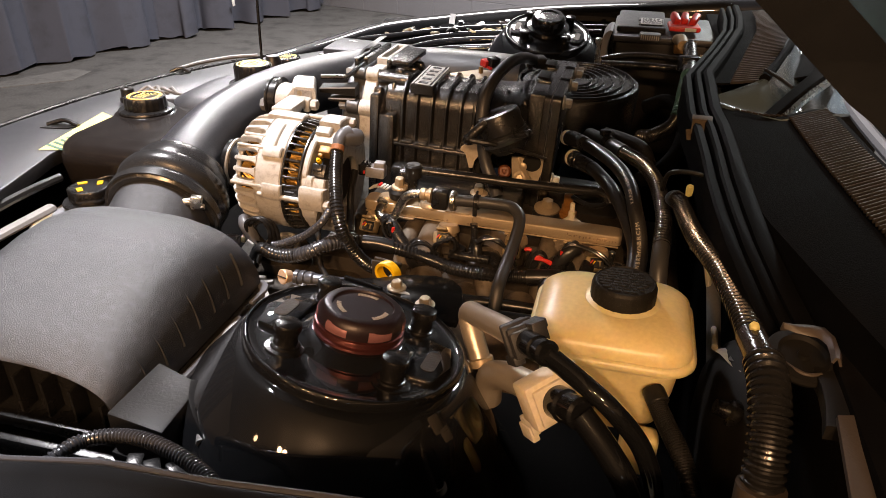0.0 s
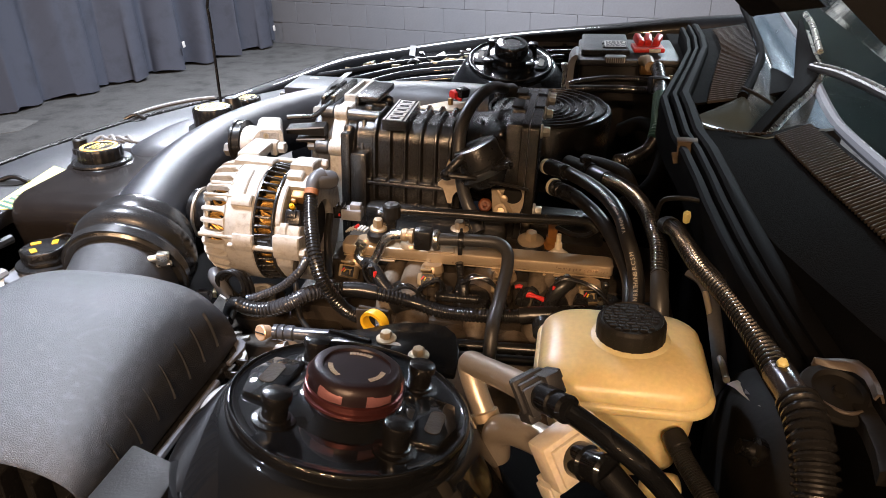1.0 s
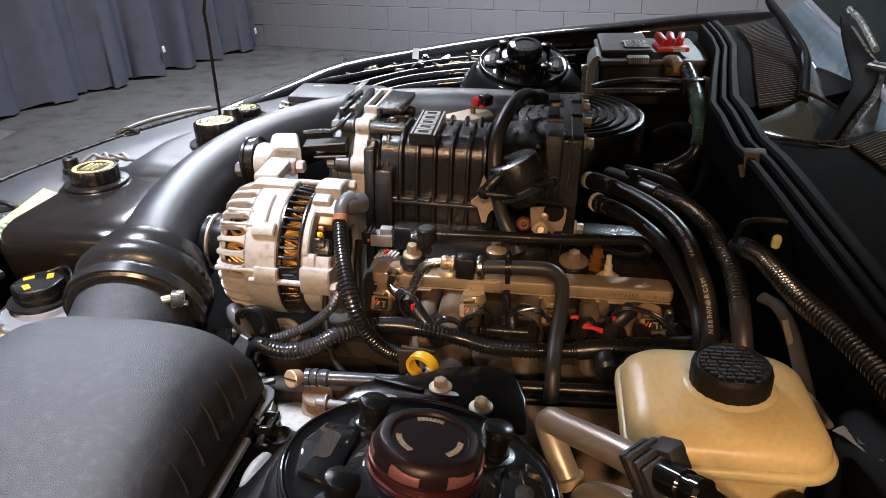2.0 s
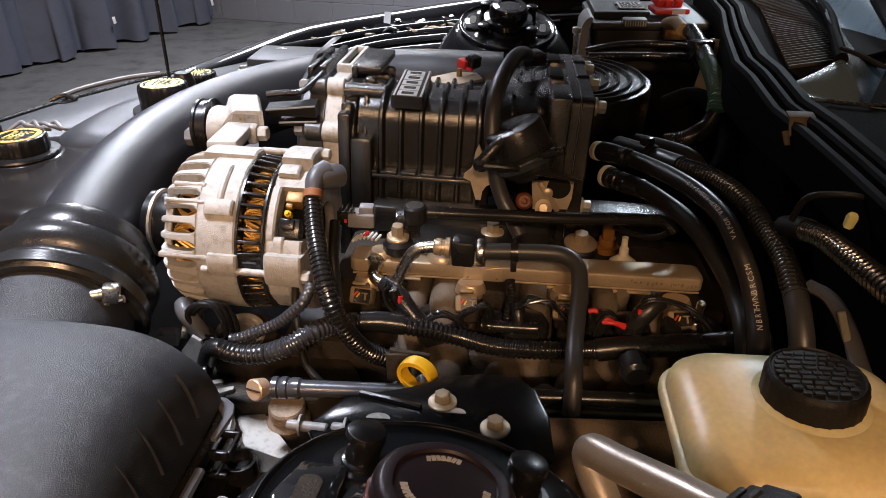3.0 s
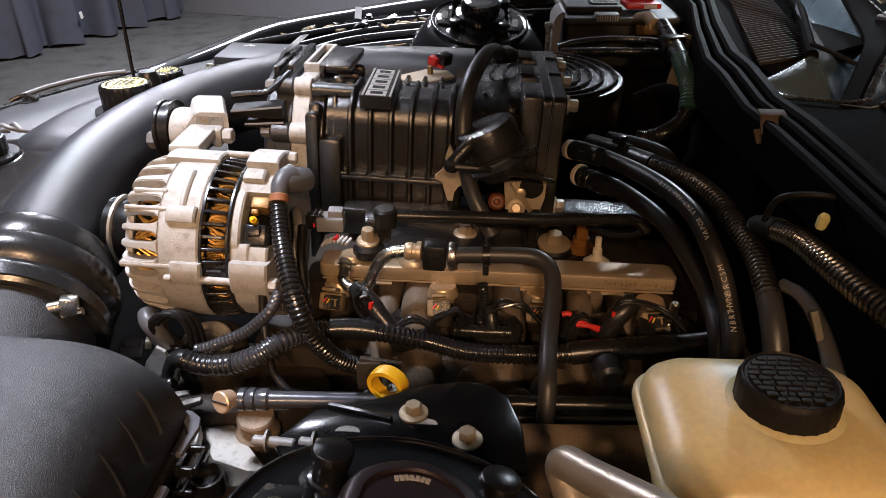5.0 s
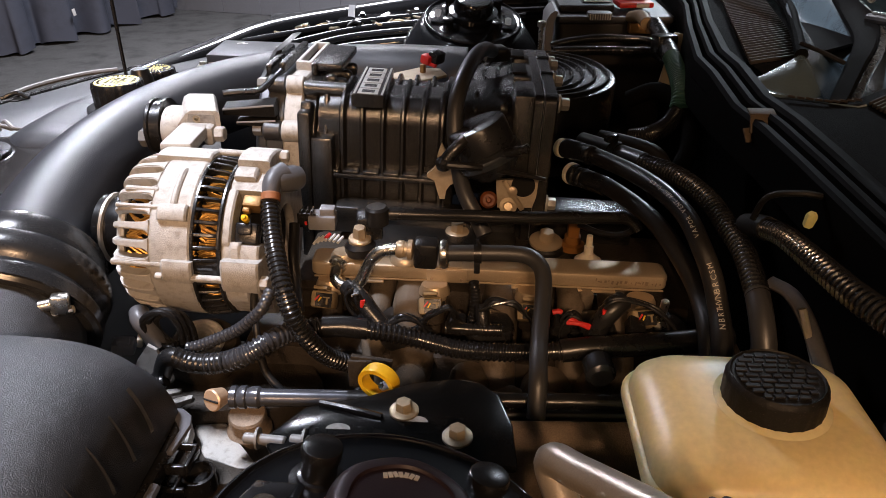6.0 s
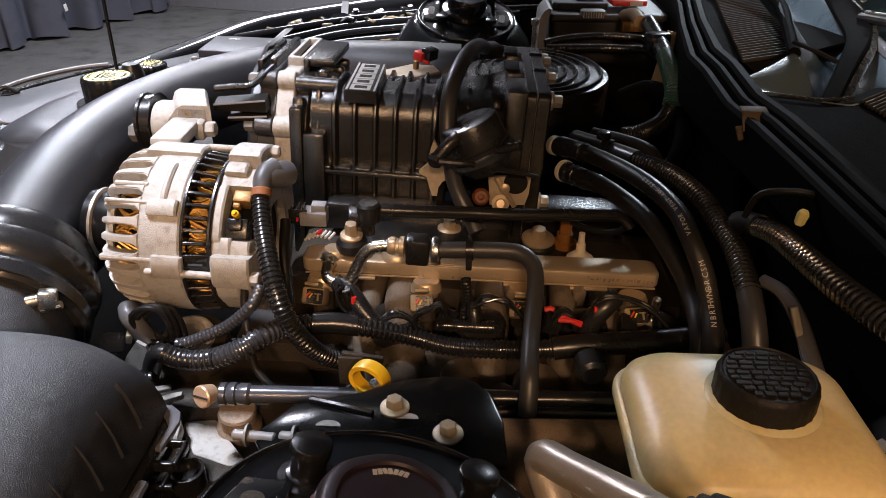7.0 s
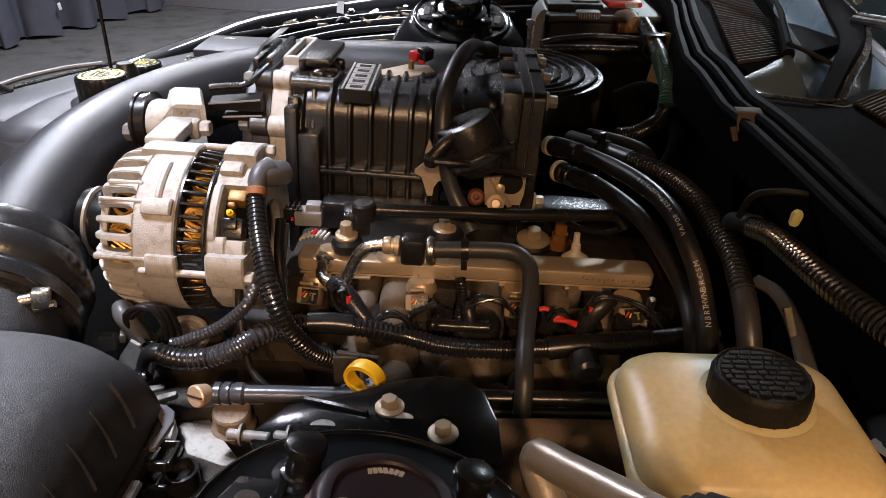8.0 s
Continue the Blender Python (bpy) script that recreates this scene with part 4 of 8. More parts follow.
for y, g in ((0.3967, 0.0), (0.3963, 0.0)):
    loops.append([(-0.2165, y, 0.95), (-0.2165, y, 0.9645), (-0.2405, y, 0.9655), (-0.2425, y, 0.958), (-0.236, y, 0.9555), (-0.232, y, 0.95)])
rings(bm, loops)
part("pocket", bm, M_DULLCAST, brk, "flat plate in a duller colour for the pocket's shade")
bm = bmesh.new()
lathe(bm, (-0.2335, 0.3962, 0.9608), (0, -1, 0.1), [(0, 0.0035), (0.0006, 0.0035), (0.0006, 0.0018), (0.0, 0.0016), (0.0, 0)], 16)
part("threaded_hole", bm, M_TANBOLT, brk)
bm = bmesh.new()
box(bm, (-0.232, 0.366, 0.9535), (0.0265, 0.066, 0.011), (-3, 2, 6), 0.003)
box(bm, (-0.2215, 0.392, 0.948), (0.01, 0.016, 0.018), (0, 3, 6), 0.004)
part("foot", bm, M_CASTING, brk)
bm = bmesh.new()
lathe(bm, (-0.272, 0.418, 0.943), X_AXIS, [(0, 0.014), (0.002, 0.0215), (0.006, 0.023), (0.014, 0.0225), (0.022, 0.02), (0.026, 0.015)], 36)
part("boss", bm, M_CASTING, brk)
bm = bmesh.new()
lathe(bm, (-0.287, 0.424, 0.943), X_AXIS, [(0, 0.01), (0, 0.026), (0.0015, 0.0278), (0.004, 0.0278), (0.005, 0.026), (0.012, 0.026), (0.013, 0.0278), (0.015, 0.0278), (0.016, 0.012)], 48)
part("idler_pulley", bm, M_PLASTIC, brk)
bm = bmesh.new()
hexbolt(bm, (-0.284, 0.412, 0.937), (-1, 0, 0), 0.009, 0.013)
part("nut", bm, M_GREYSTEEL, brk)
bm = bmesh.new()
lathe(bm, (-0.276, 0.404, 0.944), (0, -1, 0.2), [(0, 0.005), (0.003, 0.005), (0.0035, 0.003)], 14)
part("dowel", bm, M_CASTING, brk)
bm = bmesh.new()
hexbolt(bm, (-0.2175, 0.392, 0.9485), X_AXIS, 0.007, 0.01)
part("bolt", bm, M_CASTING, brk)
bm = bmesh.new()
tube(bm, [(-0.222, 0.44, 0.972), (-0.205, 0.445, 0.9725), (-0.19, 0.447, 0.973), (-0.183, 0.452, 0.977), (-0.172, 0.47, 0.986)], 0.0052, 10, 0.006, squash=0.6)
part("stay", bm, M_PLASTIC, brk)
belt = thing("drive_belt", (-0.2, 0.44, 0.94), "black ribbed drive belt with a worn bright edge", "drive belt")
for pts in (((-0.222, 0.9585, 0.9535), (-0.172, 0.963, 0.9515)), ((-0.21, 0.946, 0.9435), (-0.172, 0.9478, 0.9425))):
    bm = bmesh.new()
    rings(bm, [[(x, 0.432, hi), (x, 0.446, hi + 0.004), (x, 0.446, lo), (x, 0.432, lo)] for x, hi, lo in pts])
    strand = part("strand", bm, M_MATTE, belt)
    bm = bmesh.new()
    rings(bm, [[(x, 0.4312, hi + 0.0003), (x, 0.4318, hi + 0.0012), (x, 0.4318, hi - 0.0006), (x, 0.4312, hi - 0.0006)] for x, hi, lo in pts])
    part("worn_edge", bm, M_GREYSTEEL, strand, "bright worn edge")
# ---- supercharger ----
sc = thing("supercharger", (-0.03, 0.53, 0.82), "ribbed black supercharger with a bare cast front plate", "supercharger")
SCM = Matrix.Translation((-0.03, 0.53, 0.897)) @ Matrix.Rotation(radians(3.3), 4, "Y")


def sc_section(x, w, h, cz=0.0, n=36, p=0.6, grow=0.0):
    out = []
    for k in range(n):
        a = 2 * math.pi * k / n
        c, s = math.cos(a), math.sin(a)
        out.append(SCM @ Vector((x, (w + grow) * math.copysign(abs(c) ** p, c), cz + (h + grow) * math.copysign(abs(s) ** p, s))))
    return out


def case_section(x, grow=0.0):
    """Upright near wall, rounded shoulders and a flat top."""
    y0, z0, z1 = -0.09, -0.06, 0.0672
    out = [(y0 - grow, z0)]
    for k in range(9):
        a = radians(180 - 90 * k / 8)
        out.append((y0 + 0.024 + (0.024 + grow) * math.cos(a), z1 - 0.024 + (0.024 + grow) * math.sin(a)))
    for k in range(7):
        a = radians(90 - 60 * k / 6)
        out.append((-0.036 + (0.03 + grow) * math.cos(a), z1 - 0.03 + (0.03 + grow) * math.sin(a)))
    for k in range(9):
        a = radians(110 - 110 * k / 8)
        out.append((0.045 + (0.05 + grow) * math.cos(a), 0.0 + (0.05 + grow) * math.sin(a)))
    out.append((0.095 + grow, z0))
    return [SCM @ Vector((x, y, z)) for y, z in out]


def sc_box(bm, c, s, turn=(0, 0, 0), bevel=0.003, taper=1.0):
    b2 = bmesh.new()
    box(b2, c, s, turn, bevel, taper)
    bmesh.ops.transform(b2, matrix=SCM, verts=b2.verts)
    tmp = bpy.data.meshes.new("tmp")
    b2.to_mesh(tmp)
    b2.free()
    bm.from_mesh(tmp)
    bpy.data.meshes.remove(tmp)
    return bm


bm = bmesh.new()
rings(bm, [case_section(x) for x in (-0.105, -0.06, -0.02, 0.02)])
part("rotor_case", bm, M_POWDER, sc, smooth=60)
for x, wd in ((-0.0815, 0.0024), (-0.0622, 0.002), (-0.0423, 0.002), (-0.0232, 0.002), (-0.004, 0.002), (0.0145, 0.0024)):
    bm = bmesh.new()
    rings(bm, [case_section(x - wd * 1.7, -0.001), case_section(x - wd * 0.9, 0.0052), case_section(x - wd * 0.5, 0.0066), case_section(x + wd * 0.5, 0.0066), case_section(x + wd * 0.9, 0.0052), case_section(x + wd * 1.7, -0.001)])
    part("rib", bm, M_POWDER, sc, smooth=30)
# the lip below the ribs, scalloped between them
for x0, x1 in ((-0.0955, -0.0835), (-0.0815, -0.0645), (-0.061, -0.045), (-0.041, -0.0255), (-0.0218, -0.0065), (-0.0025, 0.013)):
    bm = bmesh.new()
    sc_box(bm, ((x0 + x1) / 2, -0.0955, -0.0035), (x1 - x0, 0.013, 0.0045), bevel=0.0018)
    part("case_lip", bm, M_POWDER, sc)
bm = bmesh.new()
sc_box(bm, (-0.037, -0.094, -0.0075), (0.118, 0.016, 0.006), bevel=0.0025)
part("lower_flange", bm, M_POWDER, sc)
# Shadow below the lip is put into the dull black of case and webs.
bm = bmesh.new()
sc_box(bm, (-0.037, -0.074, -0.04), (0.13, 0.016, 0.07), bevel=0.004)
part("lower_case", bm, M_MATTE, sc)
for k in range(5):
    bm = bmesh.new()
    sc_box(bm, (-0.072 + 0.0195 * k, -0.083, -0.026), (0.004, 0.01, 0.034), bevel=0.0015)
    part("lower_web", bm, M_MATTE, sc)


def slant(bm, x0, x1, y0, y1, z0, z1, lean=-0.03, low=0.0):
    """A flat bar on the badge plate; low drops its near end."""
    rings(bm, [[SCM @ Vector((x + lean * (y - y0), y, z - (low if y == y0 else 0))) for x, y in ((x0, y0), (x1, y0), (x1, y1), (x0, y1))] for z in (z0, z1)])
    return bm


part("badge_plate", slant(bmesh.new(), -0.0715, -0.0415, -0.097, 0.004, 0.062, 0.0742), M_POWDER, sc)
for x in (-0.0702, -0.0442):
    part("badge_line", slant(bmesh.new(), x, x + 0.0018, -0.0955, 0.002, 0.0742, 0.0746), M_BADGE, sc)
for k in range(5):
    y = -0.0945 + 0.0192 * k
    part("badge_mark", slant(bmesh.new(), -0.0665 - 0.00058 * k, -0.0475 - 0.00058 * k, y, y + 0.0165, 0.0742, 0.0746), M_BADGE, sc)
    part("badge_mark", slant(bmesh.new(), -0.063 - 0.00058 * k, -0.051 - 0.00058 * k, y + 0.004, y + 0.0125, 0.0746, 0.0748), M_POWDER, sc)
bm = bmesh.new()
for y in (-0.045, -0.015, 0.015):
    sc_box(bm, (-0.1, y, 0.067), (0.03, 0.012, 0.014), bevel=0.004)
part("top_rib", bm, M_POWDER, sc)
# front: black flange, bare plate, black drive housing
FRONT = [(-0.095, -0.14), (-0.097, 0.024), (-0.092, 0.038), (-0.072, 0.068), (-0.06, 0.075), (0.05, 0.075), (0.075, 0.062), (0.09, 0.034), (0.093, -0.08), (0.06, -0.12)]


def sc_slab(bm, x0, x1, grow, low=-0.14, edge=0.0015):
    """A plate across the supercharger's axis, with chamfered rims."""
    loops = []
    for x, g in ((x0, -edge), (x0 + edge, 0), (x1 - edge, 0), (x1, -edge)):
        loops.append([SCM @ Vector((x, y * (1 + (grow + g) / 0.095), max(low, z) + (grow + g) * (1 if z > 0 else 0))) for y, z in FRONT])
    return rings(bm, loops)


def sc_boss(bm, x0, x1, y, z, r):
    return lathe(bm, SCM @ Vector((x0, y, z)), SCM.to_3x3() @ Vector((1, 0, 0)), [(0, r - 0.001), (0.001, r), (x1 - x0 - 0.001, r), (x1 - x0, r - 0.001), (x1 - x0, 0)], 20)


bm = bmesh.new()
sc_slab(bm, -0.1215, -0.108, -0.001)
sc_slab(bm, -0.1085, -0.098, -0.006)
sc_box(bm, (-0.1165, -0.088, -0.045), (0.0125, 0.034, 0.2), bevel=0.003)
sc_box(bm, (-0.1, -0.09, -0.05), (0.022, 0.03, 0.163), bevel=0.004)
sc_box(bm, (-0.1165, -0.086, 0.045), (0.011, 0.02, 0.03), (-18, 0, 0), 0.003)
part("front_flange", bm, M_POWDER, sc, smooth=30)
bm = bmesh.new()
sc_box(bm, (-0.0985, -0.083, 0.042), (0.004, 0.012, 0.05), (-16, 0, 0), 0.001)
part("flange_web", bm, M_POWDER, sc)
bm = bmesh.new()
sc_slab(bm, -0.1395, -0.122, 0.0008)
sc_boss(bm, -0.139, -0.122, -0.0935, 0.032, 0.0105)
sc_boss(bm, -0.139, -0.122, -0.068, 0.07, 0.0095)
for y in (-0.03, 0.055):
    sc_box(bm, (-0.131, y, 0.0785), (0.0165, 0.007, 0.012), bevel=0.0015)
for x in (-0.1372, -0.1248):
    sc_box(bm, (x, 0.012, 0.0785), (0.004, 0.084, 0.012), bevel=0.001)
part("front_plate", bm, M_CASTING, sc, "bare cast aluminium front plate", smooth=30)
bm = bmesh.new()
sc_box(bm, (-0.131, 0.012, 0.0762), (0.0088, 0.076, 0.002), bevel=0)
part("plate_pocket", bm, M_DARK, sc)
bm = bmesh.new()
sc_boss(bm, -0.122, -0.08, -0.07, 0.0685, 0.0078)
part("dowel_boss", bm, M_POWDER, sc)
bm = bmesh.new()
sc_box(bm, (-0.104, 0.0, 0.082), (0.028, 0.085, 0.008), (0, 0, 0), 0.002)
sc_box(bm, (-0.118, 0.0, 0.08), (0.006, 0.09, 0.012), (0, 0, 0), 0.0015)
sc_box(bm, (-0.098, -0.058, 0.0735), (0.012, 0.012, 0.014), (0, 0, 0), 0.004)
part("top_bar", bm, M_POWDER, sc)
bm = bmesh.new()
sc_slab(bm, -0.158, -0.14, -0.004, -0.1)
sc_slab(bm, -0.172, -0.157, -0.014, -0.08, 0.004)
sc_boss(bm, -0.157, -0.14, -0.0935, 0.032, 0.0098)
sc_boss(bm, -0.157, -0.14, -0.068, 0.07, 0.0088)
part("drive_housing", bm, M_DRIVE, sc, smooth=30)
bm = bmesh.new()
sc_box(bm, (-0.149, 0.0, 0.081), (0.007, 0.1, 0.01), (0, 0, 0), 0.0015)
sc_box(bm, (-0.163, 0.0, 0.077), (0.006, 0.095, 0.012), (0, 0, 0), 0.0015)
part("drive_bar", bm, M_POWDER, sc)
for c in ((-0.157, -0.0935, 0.032), (-0.157, -0.068, 0.07), (-0.166, 0.03, 0.078)):
    bm = bmesh.new()
    hexbolt(bm, SCM @ Vector(c), (-1, 0, 0), 0.0062, 0.011)
    part("bolt", bm, M_GREYSTEEL, sc)
bm = bmesh.new()
rings(bm, [[SCM @ Vector((x + dx, y + dy, z)) for dx, dy in ((0, -0.004), (0.004, 0.004), (0, 0.004), (-0.004, -0.004))] for x, y, z in ((-0.172, -0.03, 0.066), (-0.166, 0.0, 0.086), (-0.158, 0.05, 0.094))])
part("top_stay", bm, M_PLASTIC, sc)
# rounded throat and rear housing
bm = bmesh.new()
rings(bm, [sc_section(x, w, h, cz, p=0.9) for x, w, h, cz in ((0.016, 0.087, 0.066, 0.0), (0.022, 0.08, 0.062, 0.003), (0.03, 0.073, 0.058, 0.005), (0.045, 0.07, 0.058, 0.007), (0.06, 0.07, 0.06, 0.008), (0.075, 0.074, 0.064, 0.008), (0.09, 0.08, 0.07, 0.008))])
part("throat", bm, M_POWDER, sc, smooth=60)
bm = bmesh.new()
for x, y, z in ((0.045, -0.046, 0.05), (0.045, -0.028, 0.06), (0.062, -0.05, 0.05), (0.062, -0.026, 0.062)):
    sc_box(bm, (x, y, z), (0.005, 0.008, 0.008), (-40, 0, 0), 0.002)
sc_box(bm, (0.073, -0.058, 0.058), (0.008, 0.012, 0.01), (-30, 0, 0), 0.003)
part("throat_boss", bm, M_POWDER, sc)


def rear_outline(x, grow):
    """The rear flange: upright near side, flat top with rounded corners."""
    y0, y1, z0, z1, r = -0.0925 - grow, 0.105 + grow, -0.075 - grow, 0.0818 + grow, 0.007 + grow
    return [SCM @ Vector((x, y, z)) for y, z in rounded(y0, y1, z0, z1, r, 4)]


bm = bmesh.new()
rings(bm, [rear_outline(x, g) for x, g in ((0.0985, -0.002), (0.1, 0.0), (0.1075, 0.0), (0.1082, -0.0008))])
part("rear_flange", bm, M_POWDER, sc, smooth=30)
# stepped blocks on the flange's front, with pockets between
for y0, y1, z1, x0 in ((-0.0915, -0.037, 0.0815, 0.0805), (-0.036, -0.024, 0.0785, 0.089), (-0.023, 0.03, 0.0815, 0.0805), (0.031, 0.05, 0.0785, 0.089), (0.051, 0.1, 0.0815, 0.082)):
    bm = bmesh.new()
    sc_box(bm, ((x0 + 0.101) / 2, (y0 + y1) / 2, (z1 - 0.06) / 2), (0.101 - x0, y1 - y0, z1 + 0.06), bevel=0.003)
    part("flange_block", bm, M_POWDER, sc)
for y0, y1 in ((-0.016, 0.022), (0.055, 0.085)):
    bm = bmesh.new()
    sc_box(bm, (0.087, (y0 + y1) / 2, 0.0825), (0.015, y1 - y0, 0.003), bevel=0.0012)
    part("pocket", bm, M_DARK, sc)
bm = bmesh.new()
rings(bm, [rear_outline(x, g) for x, g in ((0.1088, -0.0008), (0.1096, 0.0), (0.12, 0.0), (0.1215, -0.0016))])
part("rear_cover", bm, M_POWDER, sc, smooth=30)
bm = bmesh.new()
rings(bm, [rear_outline(x, g) for x, g in ((0.1083, -0.0002), (0.1087, -0.0002))])
part("gasket", bm, M_GREYPLASTIC, sc, "thin grey gasket edge", smooth=30)
for y, z in ((-0.081, 0.073), (-0.004, 0.0745), (0.062, 0.0745), (-0.082, -0.03), (0.098, 0.07)):
    bm = bmesh.new()
    hexbolt(bm, SCM @ Vector((0.1215, y, z)), (1, 0, -0.06), 0.0062, 0.011, 0.0088)
    part("flange_bolt", bm, M_BOLT, sc)
    bm = bmesh.new()
    sc_boss(bm, 0.108, 0.1222, y, z, 0.0092)
    part("bolt_boss", bm, M_POWDER, sc)

# red connector and bracket behind the rotor case
conn = thing("red_connector", (-0.044, 0.655, 0.94), "small red locking connector on a tan bracket", "connector")
bm = bmesh.new()
box(bm, (-0.0455, 0.66, 0.953), (0.014, 0.013, 0.012), (0, 12, -35), 0.003)
box(bm, (-0.0415, 0.656, 0.9485), (0.018, 0.005, 0.004), (0, 12, -35), 0.001)
part("lock_tab", bm, M_RED, conn)
bm = bmesh.new()
box(bm, (-0.034, 0.662, 0.955), (0.014, 0.018, 0.014), (0, 12, -35), 0.002)
part("housing", bm, M_PLASTIC, conn)
bm = bmesh.new()
box(bm, (-0.05, 0.648, 0.944), (0.006, 0.006, 0.012), (0, 0, -30), 0.0015)
part("pin", bm, M_BUS, conn)
bm = bmesh.new()
prism(bm, [(-0.1, 0.63), (-0.058, 0.672), (-0.03, 0.668), (-0.02, 0.64), (-0.05, 0.61)], 0.936, 0.94, 0.001)
part("bracket", bm, M_TANBRK, conn, "tan steel bracket")

elbow = thing("intake_elbow", (0.12, 0.69, 0.85), "black cast intake elbow with oval ridges on its lid", "intake elbow")
bm = bmesh.new()
lathe(bm, (0.098, 0.69, 0.832), (0, 0, 1), [(0, 0.106), (0.09, 0.114), (0.096, 0.111), (0.097, 0.107), (0.097, 0)], 64, squash=0.8)
part("body", bm, M_POWDER, elbow)
for k in range(6):
    bm = bmesh.new()
    r = 0.112 - 0.0145 * k
    lathe(bm, (0.092 + 0.001 * k, 0.69, 0.9285), (0, 0, 1), [(0, r), (0.003, r - 0.0008), (0.0045, r - 0.002), (0.0045, r - 0.0045), (0.003, r - 0.0055), (0, r - 0.006)], 64, squash=0.8 - 0.06 * k)
    part("ridge", bm, M_PLASTIC, elbow)

# bypass actuator
act = thing("bypass_actuator", (0.03, 0.42, 0.88), "black vacuum bypass actuator with a plated bracket", "actuator")
ab, aa = Vector((0.034, 0.415, 0.919)), Vector((-0.4, 0.02, 0.9))
bm = bmesh.new()
lathe(bm, ab, aa, [(-0.016, 0.01), (-0.013, 0.02), (-0.003, 0.0275), (0.001, 0.0315), (0.0052, 0.0318), (0.0075, 0.0295), (0.012, 0.0285)], 56)
part("lower_can", bm, M_CAN, act, "blackened steel lower can")
bm = bmesh.new()
lathe(bm, ab, aa, [(0.0085, 0.0298), (0.0125, 0.0298), (0.013, 0.0284), (0.034, 0.0276), (0.0368, 0.0262), (0.0378, 0.0235), (0.0378, 0)], 56)
part("cap", bm, M_PLASTIC, act)
for ang in (-58, -34):
    bm = bmesh.new()
    u, w = frame_of(aa)
    d = u * math.cos(radians(ang)) + w * math.sin(radians(ang))
    if d.y > 0:
        d = -d
    lathe(bm, ab + aa.normalized() * 0.024 + d * 0.0272, d, [(0, 0.003), (0.0012, 0.003), (0.0012, 0.0016), (0.0006, 0.0014), (0.0006, 0)], 14)
    part("vent_hole", bm, M_DARK, act)
bm = bmesh.new()
tube(bm, [(0.043, 0.394, 0.932), (0.052, 0.389, 0.9365), (0.06, 0.386, 0.9395)], 0.0042, 14, 0.003)
lathe(bm, (0.058, 0.3867, 0.939), (0.9, -0.3, 0.28), [(0, 0.0038), (0.007, 0.0038), (0.0075, 0.0048), (0.0095, 0.0048), (0.0097, 0.003), (0.006, 0.0025), (0.006, 0)], 18)
part("nipple", bm, M_PLASTIC, act)
bm = bmesh.new()
tube(bm, [(0.008, 0.393, 0.943), (0.002, 0.39, 0.938), (-0.004, 0.388, 0.931), (-0.007, 0.387, 0.9265)], 0.0055, 14, 0.003, r_end=0.0065)
lathe(bm, (-0.0085, 0.387, 0.923), (0.1, -0.2, 1), [(-0.0045, 0.002), (-0.002, 0.0062), (0.002, 0.0078), (0.006, 0.0072), (0.009, 0.004)], 20)
box(bm, (0.007, 0.392, 0.944), (0.012, 0.009, 0.009), (0, -40, 10), 0.002)
part("ball_joint", bm, M_PLASTIC, act)
bm = bmesh.new()
tube(bm, [(-0.006, 0.383, 0.926), (0.014, 0.383, 0.9245), (0.022, 0.385, 0.923), (0.06, 0.4, 0.911), (0.085, 0.41, 0.902)], 0.0038, 10, 0.004, r_end=0.0018)
part("vacuum_line", bm, M_RUBBER, act)
bm = bmesh.new()
rings(bm, [[(x, y, z) for x, z in ((0.0415, 0.865), (0.0755, 0.8655), (0.079, 0.877), (0.0805, 0.8955), (0.07, 0.8955), (0.058, 0.895), (0.0395, 0.894))] for y in (0.425, 0.429)])
part("bracket", bm, M_TANBRK, act, "pale plated steel bracket")
bm = bmesh.new()
lathe(bm, (0.066, 0.4245, 0.889), (0, -1, 0.05), [(0, 0.0115), (0.0006, 0.0115), (0.0006, 0)], 24)
part("bracket_hole", bm, M_DARK, act)
bm = bmesh.new()
box(bm, (0.0565, 0.4215, 0.88), (0.005, 0.003, 0.036), (0, -32, 0), 0.001)
lathe(bm, (0.0555, 0.422, 0.884), (0, -1, 0.1), [(0, 0.005), (0.002, 0.005), (0.003, 0.003)], 16)
lathe(bm, (0.052, 0.423, 0.8675), (0, -1, 0.4), [(0, 0.0085), (0.004, 0.0085), (0.005, 0.005), (0.003, 0.004)], 22)
part("lever", bm, M_RAIL, act, "brassy plated lever")
bm = bmesh.new()
lathe(bm, (0.0325, 0.42, 0.876), (0.1, -1, 0.3), [(-0.003, 0.004), (0, 0.008), (0.004, 0.0085), (0.007, 0.006), (0.007, 0.003), (0.004, 0.002)], 20)
part("grommet", bm, M_RUST, act, "dark orange-brown rubber grommet")
bm = bmesh.new()
star = [(0.0, 0.036), (0.0035, 0.028), (0.0065, 0.012), (0.012, 0.006), (0.014, -0.004), (0.008, -0.006), (0.004, -0.012), (0.0025, -0.021), (-0.0025, -0.021), (-0.005, -0.012), (-0.0075, -0.002), (-0.0145, 0.002), (-0.0145, 0.0045), (-0.007, 0.011), (-0.0035, 0.026)]
rings(bm, [[(-0.0125 + x, y, 0.8955 + z) for x, z in star] for y in (0.422, 0.427)])
part("spacer", bm, M_TANBRK, act, "pale cast spacer")
bm = bmesh.new()
rings(bm, [[(x, y, z) for x, z in ((0.007, 0.913), (0.0145, 0.896), (0.0125, 0.893), (0.006, 0.9))] for y in (0.424, 0.428)])
part("spacer_edge", bm, M_TANBRK, act)
ghose = thing("vacuum_hose", (0.0, 0.42, 0.9), "grey-black rubber vacuum hose looping past the actuator", "hose")
bm = bmesh.new()
